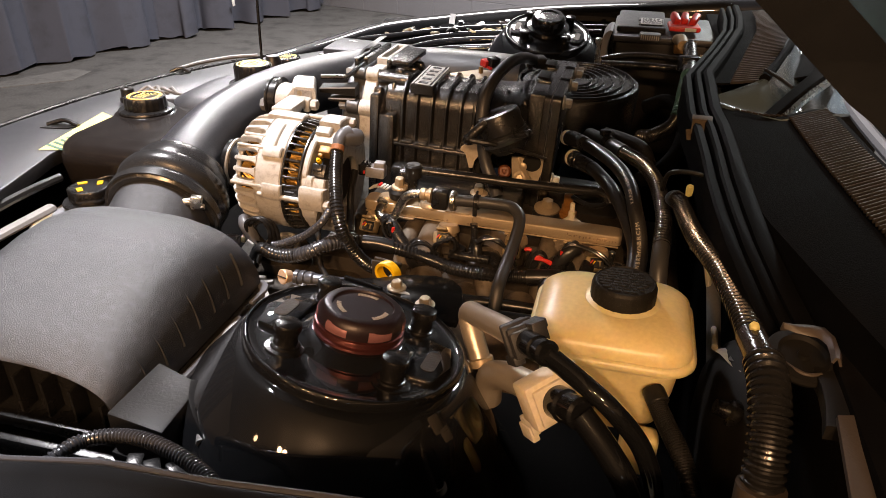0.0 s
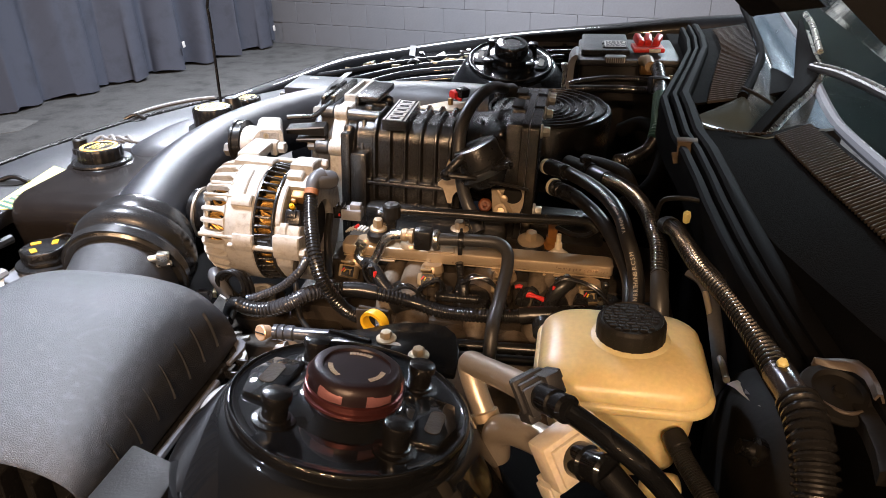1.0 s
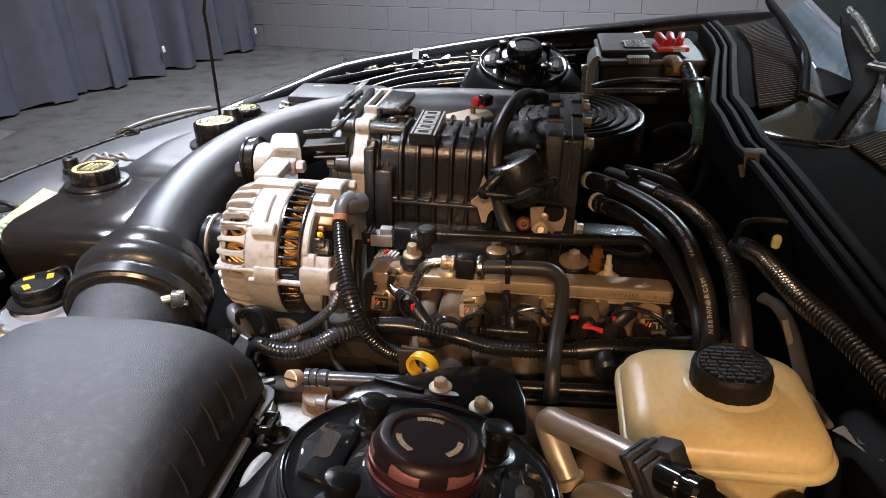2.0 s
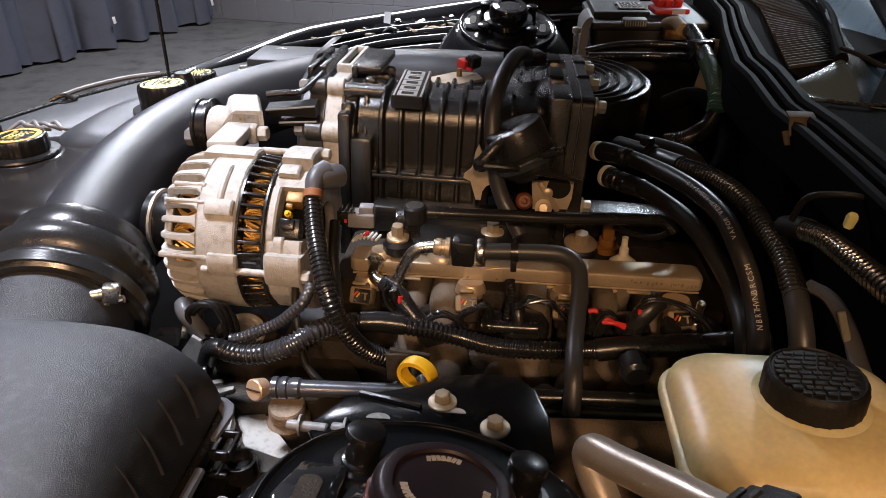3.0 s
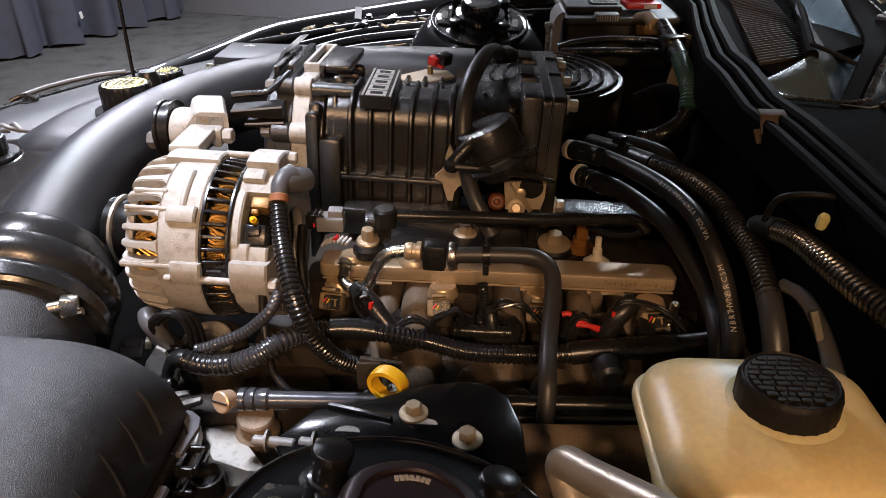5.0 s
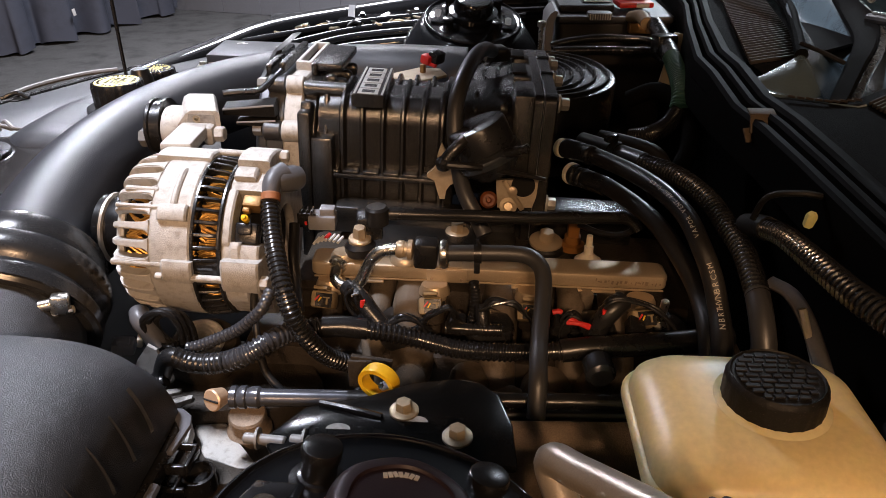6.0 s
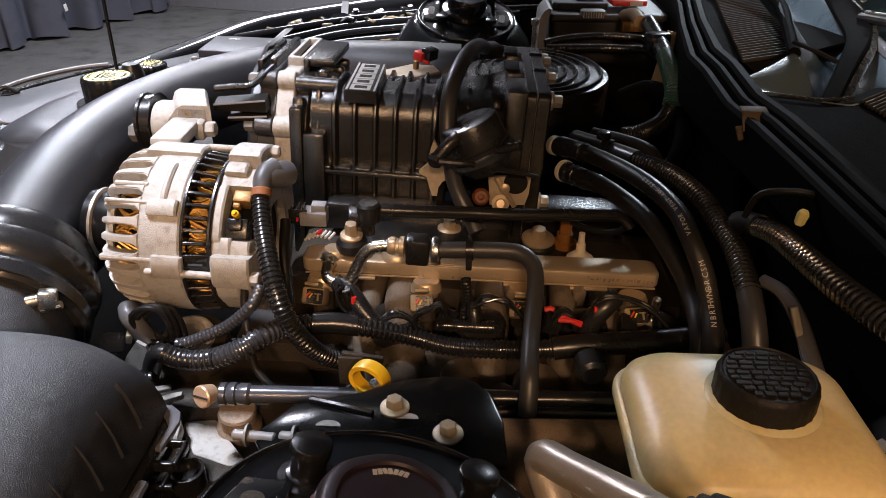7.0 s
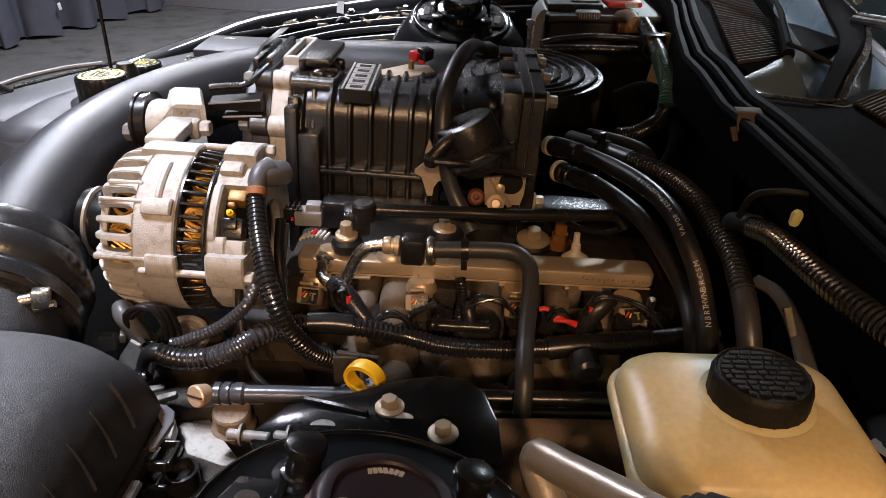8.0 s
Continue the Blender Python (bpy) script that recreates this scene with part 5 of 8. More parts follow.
tube(bm, [(0.034, 0.62, 0.972), (0.026, 0.575, 0.985), (0.017, 0.52, 0.991), (0.007, 0.466, 0.984), (0.001, 0.437, 0.968), (0.0, 0.422, 0.945), (0.003, 0.415, 0.92), (0.006, 0.412, 0.9), (0.012, 0.408, 0.882), (0.022, 0.4, 0.866), (0.03, 0.39, 0.852)], 0.0078, 18, 0.004)
part("hose", bm, M_HOSE, ghose)
bm = bmesh.new()
box(bm, (0.036, 0.628, 0.968), (0.03, 0.03, 0.016), (0, 0, 20), 0.004)
hexbolt(bm, (0.052, 0.618, 0.972), (1, -0.5, 0.3), 0.004, 0.006)
part("elbow_clamp", bm, M_PLASTIC, ghose)

# ---- cylinder head, covers, rail ----
head = thing("cylinder_head", (0.03, 0.35, 0.7), "dark cast aluminium cylinder head and intake runners", "engine")
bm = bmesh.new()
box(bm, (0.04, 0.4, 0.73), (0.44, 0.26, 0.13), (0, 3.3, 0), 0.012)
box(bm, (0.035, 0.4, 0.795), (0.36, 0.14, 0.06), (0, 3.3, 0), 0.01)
part("casting", bm, M_DARKCAST, head)
for x, r, dz in ((-0.06, 0.011, 0.006), (-0.03, 0.0165, 0.009), (0.046, 0.0155, 0.0), (0.107, 0.012, 0.006), (0.146, 0.0145, 0.0)):
    bm = bmesh.new()
    tube(bm, [(x, 0.34, 0.822 + dz), (x - 0.001, 0.315, 0.82 + dz), (x - 0.002, 0.294, 0.81 + dz), (x - 0.003, 0.277, 0.79), (x - 0.003, 0.267, 0.765)], r, 22, 0.006)
    part("runner", bm, M_HEAD, head)
for x, z in ((-0.008, 0.832), (0.061, 0.828), (0.118, 0.826)):
    bm = bmesh.new()
    box(bm, (x, 0.316, z), (0.012, 0.012, 0.03), (12, 0, 8), 0.003)
    part("web", bm, M_HEAD, head)
for x, y, z, s in ((-0.03, 0.245, 0.79, 0.018), (0.02, 0.24, 0.776, 0.016), (0.085, 0.236, 0.772, 0.02), (0.12, 0.245, 0.77, 0.016), (0.05, 0.228, 0.755, 0.022)):
    bm = bmesh.new()
    lathe(bm, (x, y + 0.03, z), (0, -1, 0.1), [(0, s * 1.1), (0.02, s), (0.03, s * 0.85), (0.034, s * 0.5), (0.034, 0)], 20)
    part("boss", bm, M_HEAD, head)
bm = bmesh.new()
box(bm, (0.095, 0.222, 0.742), (0.17, 0.03, 0.1), (0, 2, 0), 0.006)
part("side_cover", bm, M_BLOCKCAST, head)
bm = bmesh.new()
rod(bm, (0.117, 0.232, 0.83), (0.119, 0.212, 0.827), 0.0115, 18, 0.003)
part("plug_cap", bm, M_CAN, head, "dark steel plug cap")

cover = thing("valve_cover", (0.05, 0.4, 0.82), "black ribbed valve cover below the supercharger", "valve cover")
bm = bmesh.new()
box(bm, (-0.02, 0.385, 0.834), (0.16, 0.07, 0.03), (0, 3.3, 0), 0.006)
part("cover", bm, M_POWDER, cover)
bm = bmesh.new()
box(bm, (-0.03, 0.425, 0.85), (0.18, 0.03, 0.03), (0, 3.3, 0), 0.006)
part("rear_cover", bm, M_POWDER, cover)
bm = bmesh.new()
box(bm, (0.1, 0.462, 0.83), (0.16, 0.04, 0.05), (0, 3.3, 0), 0.006)
part("side_cover", bm, M_POWDER, cover)
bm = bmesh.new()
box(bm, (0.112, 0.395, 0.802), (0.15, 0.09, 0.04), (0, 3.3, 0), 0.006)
part("front_boss", bm, M_DARKCAST, cover)
for p, r, w, nm in (((0.003, 0.405, 0.846), 0.0066, 0.0115, "bolt"), ((0.0905, 0.418, 0.831), 0.0075, 0.0165, "bolt"), ((-0.0765, 0.322, 0.8795), 0.0058, 0.0098, "bolt")):
    bm = bmesh.new()
    hexbolt(bm, p, (0.05, -0.15, 1), r, 0.014, w)
    part(nm, bm, M_RAIL, cover, "plated flange bolt")
bm = bmesh.new()
lathe(bm, (-0.0765, 0.322, 0.8665), (0, 0, 1), [(0, 0.0115), (0.002, 0.0135), (0.009, 0.0135), (0.0125, 0.0105)], 28)
part("grommet", bm, M_RUBBER, cover)
bm = bmesh.new()
lathe(bm, (0.0905, 0.418, 0.813), (0, 0, 1), [(0, 0.0185), (0.014, 0.0185), (0.017, 0.016)], 24)
part("grommet", bm, M_RUBBER, cover)
bm = bmesh.new()
box(bm, (-0.07, 0.338, 0.888), (0.022, 0.026, 0.022), (0, 0, 10), 0.003)
lathe(bm, (-0.062, 0.331, 0.892), (0, 0, 1), [(0, 0.01), (0.014, 0.01), (0.016, 0.008), (0.016, 0)], 20)
part("sensor_body", bm, M_PLASTIC, cover)
bm = bmesh.new()
box(bm, (0.117, 0.419, 0.8475), (0.0115, 0.011, 0.018), (0, 0, 0), 0.0018)
lathe(bm, (0.117, 0.42, 0.824), (0, 0, 1), [(0, 0.012), (0.006, 0.012), (0.0075, 0.008), (0.015, 0.008)], 20)
part("sensor", bm, M_AMBER, cover, "amber plastic sensor")
bm = bmesh.new()
lathe(bm, (0.1255, 0.369, 0.838), (0, 0, 1), [(0, 0.0125), (0.002, 0.0125), (0.005, 0.0085), (0.009, 0.0045), (0.016, 0.0042), (0.0165, 0.003), (0.027, 0.0028)], 16)
part("stud", bm, M_CLIP, cover, "pale plastic stud clip")
bm = bmesh.new()
tube(bm, [(0.121, 0.416, 0.853), (0.14, 0.398, 0.853), (0.158, 0.383, 0.86), (0.17, 0.375, 0.873)], 0.003, 8, 0.005)
part("lead", bm, M_RUBBER, cover)

conn = thing("sensor_connector", (-0.112, 0.336, 0.88), "grey two-piece sensor connector with a red lock", "connector")
bm = bmesh.new()
box(bm, (-0.11, 0.334, 0.8925), (0.023, 0.017, 0.0125), (0, 3, 4), 0.0012)
box(bm, (-0.1055, 0.335, 0.9), (0.0125, 0.011, 0.009), (0, 3, 4), 0.001)
part("shell", bm, M_GREYPLASTIC, conn)
bm = bmesh.new()
box(bm, (-0.1255, 0.335, 0.893), (0.012, 0.014, 0.0115), (0, 3, 4), 0.001)
for k in range(3):
    box(bm, (-0.1275 + 0.0045 * k, 0.335, 0.9), (0.0015, 0.012, 0.005), (0, 3, 4), 0.0004)
box(bm, (-0.1225, 0.3285, 0.8995), (0.016, 0.0016, 0.0025), (0, 3, 4), 0.0004)
part("plug", bm, M_PLASTIC, conn)
bm = bmesh.new()
box(bm, (-0.1228, 0.3255, 0.893), (0.002, 0.0014, 0.0032), (0, 3, 4), 0)
part("lock", bm, M_RED, conn)
ribbon = thing("wire_boot", (-0.108, 0.345, 0.86), "small white ribbed wire boot with a red stripe", "wire boot")
bm = bmesh.new()
for k in range(7):
    rod(bm, (-0.1225 + 0.0036 * k, 0.342, 0.8645 + 0.0035 * math.sin(0.45 * k)), (-0.1195 + 0.0036 * k, 0.352, 0.8655 + 0.0035 * math.sin(0.45 * k)), 0.0013, 6)
part("ribs", bm, M_PRINT, ribbon)
bm = bmesh.new()
rod(bm, (-0.1115, 0.344, 0.8695), (-0.109, 0.35, 0.8705), 0.0018, 8)
part("stripe", bm, M_RED, ribbon)
cross = thing("crossover_pipe", (0.04, 0.35, 0.88), "long black vapour pipe above the fuel rail", "pipe")
bm = bmesh.new()
tube(bm, [(-0.068, 0.334, 0.9), (-0.02, 0.342, 0.8955), (0.02, 0.35, 0.8915), (0.06, 0.356, 0.888), (0.14, 0.371, 0.8822), (0.16, 0.375, 0.879), (0.17, 0.372, 0.869)], 0.0056, 16, 0.006)
part("pipe", bm, M_PLASTIC, cross)

rail = thing("fuel_rail", (0.035, 0.324, 0.82), "square-section plated fuel rail with a bolted jumper", "fuel rail")
RM = pose(0.034, 0.3265, 0.8525, 0, 2.35, 1.8)


def rail_part(name, bm, mat, label=""):
    bmesh.ops.transform(bm, matrix=RM, verts=bm.verts)
    return part(name, bm, mat, rail, label)


bm = bmesh.new()
rings(bm, [[(x, y, z) for x, y in rounded(-0.1525 - g, 0.1525 + g, -0.0135 - g, 0.0135 + g, 0.006, 5)] for z, g in ((-0.0066, -0.0022), (-0.0058, -0.0006), (-0.0046, 0.0), (0.0044, 0.0), (0.0056, -0.0004), (0.0064, -0.0016), (0.0067, -0.0032))])
rail_part("tube", bm, M_RAIL)
bm = bmesh.new()
box(bm, (0.0, -0.0128, -0.0072), (0.3, 0.0015, 0.0018), bevel=0.0004)
rail_part("lower_lip", bm, M_RAIL)
for x, w in ((-0.105, 0.03), (0.03, 0.02), (0.093, 0.032)):
    bm = bmesh.new()
    box(bm, (x, -0.01, -0.0095), (w, 0.012, 0.002), bevel=0.0006)
    rail_part("foot", bm, M_RAIL)
bm = bmesh.new()
box(bm, (-0.036, -0.0142, -0.0008), (0.034, 0.002, 0.0118), bevel=0.0006)
box(bm, (-0.038, -0.006, 0.0072), (0.03, 0.017, 0.002), bevel=0.0006)
rail_part("bracket", bm, M_RAIL)
for x in (-0.049, -0.0235):
    bm = bmesh.new()
    lathe(bm, (x, -0.0152, -0.004), (0, -1, 0), [(0, 0.0012), (0.0006, 0.0012), (0.0008, 0)], 10)
    rail_part("dimple", bm, M_RAILMARK)
rg = random.Random(8)
for k in range(16):
    bm = bmesh.new()
    x = 0.092 + 0.0036 * k + rg.uniform(-0.001, 0.001)
    box(bm, (x, -0.0138, 0.0004 - 0.0001 * k + rg.uniform(-0.0012, 0.0012)), (rg.uniform(0.0005, 0.0036), 0.0004, rg.uniform(0.0006, 0.0034)), (0, 10, 0), 0)
    rail_part("stamp", bm, M_RAILMARK)
for x, r in ((-0.13, 0.0105), (-0.0765, 0.0135)):
    bm = bmesh.new()
    lathe(bm, (x + 0.004, -0.003, 0.0064), (0, 0, 1), [(0, r), (0.003, r * 0.98), (0.006, r * 0.8), (0.007, r * 0.5), (0.007, 0)], 28)
    rail_part("boss", bm, M_RAIL)
# injectors
for k, x in enumerate((-0.1, -0.0115, 0.07, 0.162)):
    inj = thing("fuel_injector", (x, 0.3, 0.81), "fuel injector in a tan shell below the rail", "fuel injector", group="fuel injectors")
    ztop = 0.8468 - 0.041 * (x - 0.03)
    bm = bmesh.new()
    lathe(bm, (x, 0.305, ztop), (0.0, -0.15, -1), [(0, 0.011), (0.004, 0.013), (0.008, 0.0135), (0.0085, 0.0105), (0.013, 0.0105)], 20)
    part("cup", bm, M_RAIL, inj, "plated steel cup")
    bm = bmesh.new()
    lathe(bm, (x, 0.303, ztop - 0.012), (0.0, -0.2, -1), [(0, 0.009), (0.022, 0.009), (0.024, 0.006), (0.034, 0.006)], 16)
    part("body", bm, M_DARKCAST, inj)
    im = pose(x - 0.002, 0.283, ztop - 0.0085, -34 - 3 * k, 0, (-8, 5, -4, 9)[k])
    bm = bmesh.new()
    box(bm, (0, 0, 0), (0.0195, 0.016, 0.0145), (0, 0, 0), 0.0025)
    box(bm, (0, -0.008, 0.0095), (0.012, 0.012, 0.003), (0, 0, 0), 0.001)
    bmesh.ops.transform(bm, matrix=im, verts=bm.verts)
    plug = part("plug_shell", bm, M_PLUG, inj)
    for nm, c, sz, tn, mt in (("plug_mouth", (0.002, -0.0082, -0.0005), (0.014, 0.0012, 0.0115), 0, M_PLASTIC), ("seal", (-0.0035, -0.0092, 0.001), (0.0014, 0.0012, 0.0055), 38, M_RED), ("seal", (-0.001, -0.0092, 0.0), (0.0012, 0.0012, 0.0045), 30, M_YELLOW), ("latch", (0.0045, -0.0092, 0.0018), (0.0055, 0.0014, 0.0012), 0, M_PLUG), ("latch", (0.0052, -0.0092, -0.0012), (0.0016, 0.0014, 0.0055), 0, M_PLUG)):
        bm = bmesh.new()
        box(bm, c, sz, (0, tn, 0), 0.0003, seg=1)
        bmesh.ops.transform(bm, matrix=im, verts=bm.verts)
        part(nm, bm, mt, plug)
# jumper line
jump = thing("fuel_line", (0.0, 0.29, 0.85), "plated fuel jumper line ending in a black rubber hose", "fuel line")
bm = bmesh.new()
lathe(bm, (-0.0945, 0.314, 0.8615), (0.0, -1, -0.1), [(0, 0.0085), (0.004, 0.0085), (0.0045, 0.007), (0.006, 0.0068), (0.008, 0.0052)], 24)
tube(bm, [(-0.0945, 0.304, 0.861), (-0.0945, 0.296, 0.8575), (-0.089, 0.29, 0.8545), (-0.0805, 0.288, 0.854), (-0.0725, 0.287, 0.8585), (-0.066, 0.287, 0.8715), (-0.06, 0.287, 0.8825), (-0.052, 0.287, 0.889), (-0.0375, 0.287, 0.8915)], 0.005, 18, 0.003)
part("pipe", bm, M_STEEL, jump)
bm = bmesh.new()
lathe(bm, (-0.0405, 0.287, 0.8914), (1, 0.0, -0.06), [(0, 0.006), (0.002, 0.0072), (0.006, 0.0072), (0.0066, 0.0064), (0.009, 0.0064), (0.0095, 0.0082), (0.013, 0.0085), (0.014, 0.006)], 24)
part("ferrule", bm, M_RAIL, jump, "gold plated ferrule")
bm = bmesh.new()
box(bm, (-0.0165, 0.287, 0.8885), (0.019, 0.018, 0.0225), (0, 3, 0), 0.003)
part("quick_coupler", bm, M_PLASTIC, jump)
bm = bmesh.new()
lathe(bm, (-0.006, 0.287, 0.8882), (1, 0, -0.02), [(0, 0.007), (0.001, 0.0105), (0.003, 0.0112), (0.006, 0.0105), (0.007, 0.007)], 28)
lathe(bm, (-0.002, 0.286, 0.8775), (0, -0.2, 1), [(-0.002, 0.002), (0, 0.0042), (0.004, 0.0042)], 14)
part("collar", bm, M_STEEL, jump)
bm = bmesh.new()
tube(bm, [(0.001, 0.287, 0.8885), (0.025, 0.2865, 0.8895), (0.05, 0.286, 0.89), (0.065, 0.2835, 0.8893), (0.0745, 0.275, 0.8845), (0.0765, 0.262, 0.8755), (0.0745, 0.242, 0.8635), (0.072, 0.22, 0.8535), (0.0705, 0.2, 0.848), (0.07, 0.186, 0.841), (0.069, 0.174, 0.82)], 0.0066, 18, 0.004)
part("hose", bm, M_HOSE, jump)
bm = bmesh.new()
lathe(bm, (0.022, 0.2865, 0.8894), (1, 0, 0.02), [(0, 0.007), (0.0, 0.0084), (0.006, 0.0084), (0.006, 0.007)], 24)
box(bm, (0.0245, 0.279, 0.8805), (0.005, 0.004, 0.01), (0, 0, 0), 0.001)
box(bm, (0.025, 0.285, 0.9), (0.0025, 0.006, 0.006), (0, 0, 0), 0.0008)
part("hose_clamp", bm, M_PLASTIC, jump)
# ---- air cleaner ----
air = thing("air_cleaner_box", (-0.33, 0.04, 0.72), "textured black plastic air cleaner box with a domed ribbed lid", "air box")
ACX, AHW = -0.294, 0.112


def lid_point(k, n, y, drop, pinch, lift=0.0):
    a = math.pi * k / n
    c, s = math.cos(a), math.sin(a)
    x = ACX + AHW * pinch * math.copysign(abs(c) ** 0.62, c)
    z = 0.82 + lift + (0.1 - drop) * abs(s) ** 0.7
    return (x, y, z)


bm = bmesh.new()
skin(bm, [[lid_point(k, 36, y, d, p) for k in range(37)] for y, d, p in ((-0.072, 0.05, 1.0), (-0.07, 0.047, 1.0), (-0.035, 0.034, 1.0), (0.0, 0.022, 1.0), (0.035, 0.012, 1.0), (0.065, 0.006, 1.0), (0.095, 0.005, 1.0), (0.12, 0.009, 0.998), (0.14, 0.017, 0.994), (0.153, 0.027, 0.988), (0.162, 0.042, 0.98), (0.166, 0.06, 0.974), (0.168, 0.096, 0.97))])
thicken(bm, 0.003)
lid = part("lid", bm, M_TEXTURED, air, smooth=60)
# a shallow dent with a raised rim
bm = bmesh.new()
lathe(bm, (-0.303, 0.0605, 0.9085), (0.02, 0.1, 1), [(0, 0.008), (0.0012, 0.007), (0.0006, 0.004), (0.0004, 0)], 20)
part("moulding_mark", bm, M_TEXTURED, lid)
# near face of the lid: recessed wall behind upright ribs
bm = bmesh.new()
top = [lid_point(k, 36, -0.055, 0.05, 0.97) for k in range(37)]
skin(bm, [top, [(x, y, 0.8) for x, y, z in top]])
thicken(bm, 0.003)
part("end_wall", bm, M_PLASTIC, lid)
for k in range(8):
    x = -0.197 - 0.026 * k
    s = max(0.0, 1 - (abs(x - ACX) / AHW) ** 3.2) ** 0.5
    tall = 0.012 + 0.034 * s
    bm = bmesh.new()
    box(bm, (x, -0.06, 0.802 + tall / 2), (0.003, 0.022, tall + 0.012), (0, 0, 0), 0.0008)
    part("end_rib", bm, M_PLASTIC, lid)
for k in range(7):
    y = -0.03 + 0.026 * k
    bm = bmesh.new()
    rows = []
    for a in (6, 10, 15, 20, 26):
        x, _, z = lid_point(a / 180 * 36, 36, y, max(0.0, 0.022 - 0.32 * y), 1.0)
        rows.append([(x - 0.004, y - 0.0008, z - 0.004), (x + 0.0022 * (26 - a) / 20, y - 0.0005, z + 0.0006), (x + 0.0022 * (26 - a) / 20, y + 0.0005, z + 0.0006), (x - 0.004, y + 0.0008, z - 0.004)])
    rings(bm, rows)
    part("side_rib", bm, M_TEXTURED, lid)
# flange and lower box
bm = bmesh.new()
prism(bm, [(ACX - 0.185, -0.082), (-0.176, -0.078), (-0.1765, 0.16), (-0.186, 0.17), (ACX - 0.17, 0.172)], 0.806, 0.818, 0.003)
part("flange", bm, M_PLASTIC, air)
bm = bmesh.new()
prism(bm, [(ACX - 0.185, -0.09), (-0.176, -0.086), (-0.176, 0.16), (ACX - 0.17, 0.165)], 0.66, 0.8, 0.006)
part("base", bm, M_PLASTIC, air)
bm = bmesh.new()
tube(bm, [(-0.1735, -0.05, 0.817), (-0.1735, 0.05, 0.818), (-0.1735, 0.1, 0.818)], 0.0036, 8, 0.02)
part("seal_bead", bm, M_TAB, air)
bm = bmesh.new()
prism(bm, [(-0.1985, 0.172), (-0.1824, 0.1705), (-0.174, 0.164), (-0.1712, 0.1545), (-0.1735, 0.128), (-0.178, 0.128), (-0.177, 0.149), (-0.183, 0.158), (-0.1925, 0.1645)], 0.8165, 0.8205, 0.001)
part("corner_tab", bm, M_TAB, air, "grey plastic corner tab")
latch_parts = [((-0.17, 0.1395, 0.814), (0.018, 0.0025, 0.006)), ((-0.17, 0.121, 0.812), (0.014, 0.0035, 0.008)), ((-0.1625, 0.131, 0.812), (0.003, 0.021, 0.008)), ((-0.1705, 0.1108, 0.804), (0.018, 0.0028, 0.004)), ((-0.1675, 0.119, 0.806), (0.0022, 0.02, 0.003))]
bm = bmesh.new()
for c, s in latch_parts:
    box(bm, c, s, (0, 0, 0), 0.001)
part("latch", bm, M_PLASTIC, air)
bm = bmesh.new()
lathe(bm, (-0.1605, 0.13, 0.786), (0, 0, 1), [(0, 0.0115), (0.014, 0.0115), (0.0145, 0.0095), (0.006, 0.009)], 24)
part("post", bm, M_PLASTIC, air)

relay = thing("relay_box", (-0.132, -0.08, 0.82), "small square black plastic relay box by the air box", "relay box")
bm = bmesh.new()
prism(bm, [(-0.156, -0.043), (-0.11, -0.058), (-0.107, -0.112), (-0.157, -0.105)], 0.82, 0.873, 0.0022)
part("case", bm, M_MATTE, relay)
bm = bmesh.new()
prism(bm, [(-0.158, -0.041), (-0.108, -0.056), (-0.105, -0.114), (-0.159, -0.107)], 0.826, 0.838, 0.001)
part("skirt", bm, M_PLASTIC, relay)

floom = thing("fender_loom", (-0.1, -0.14, 0.86), "grey-black corrugated wire loom lying along the fender edge", "wire loom")
bm = bmesh.new()
tube(bm, [(-0.153, -0.175, 0.882), (-0.1439, -0.16, 0.8898), (-0.1381, -0.145, 0.8885), (-0.1218, -0.138, 0.8901), (-0.0984, -0.14, 0.8954), (-0.0728, -0.147, 0.8991), (-0.0462, -0.158, 0.9016), (-0.0264, -0.17, 0.9035), (-0.01, -0.18, 0.899)], 0.0052, 12, ribs=0.003, depth=0.22)
part("sleeve", bm, M_GREYLOOM, floom)
for k, (x, y, z) in enumerate(((-0.15, -0.128, 0.84), (-0.128, -0.12, 0.842), (-0.115, -0.12, 0.84), (-0.1, -0.115, 0.838))):
    b = thing("wire_plug", (x, y, z), "small dark wire plug beside the relay box", "connector", group="wire plugs")
    bm = bmesh.new()
    box(bm, (x, y, z), (0.012, 0.014, 0.02), (10, 5, 20 * k), 0.002)
    part("shell", bm, M_PLASTIC, b)
lip = thing("inner_fender_lip", (-0.05, -0.12, 0.82), "glossy black fender rail with a rolled inner edge", "inner fender")
bm = bmesh.new()
lip_xs = [-0.64 + 0.035 * k for k in range(30)]
skin(bm, [[(x, -0.185 - 0.25 * min(0.0, x + 0.1) ** 2 + dy, float(np.interp(x, (-0.64, -0.158, -0.0776, -0.0184, 0.0681, 0.38), (0.86, 0.9087, 0.9258, 0.929, 0.9394, 0.965))) + dz) for x in lip_xs] for dy, dz in ((0.022, -0.13), (0.006, -0.06), (0.0015, -0.012), (0.0005, -0.004), (-0.0025, 0.0), (-0.007, 0.0008), (-0.012, -0.0015), (-0.02, -0.004), (-0.05, -0.006), (-0.09, -0.006), (-0.12, -0.012))])
thicken(bm, 0.003)
part("sheet", bm, M_PAINT, lip, smooth=60)
# The rail edge's bright highlight, drawn as a paler gunmetal tube.
bm = bmesh.new()
tube(bm, [(x, -0.1868 - 0.25 * min(0.0, x + 0.1) ** 2, float(np.interp(x, (-0.64, -0.158, -0.0776, -0.0184, 0.0681, 0.38), (0.86, 0.9087, 0.9258, 0.929, 0.9394, 0.965))) - 0.0006) for x in lip_xs], 0.0022, 8, 0.02)
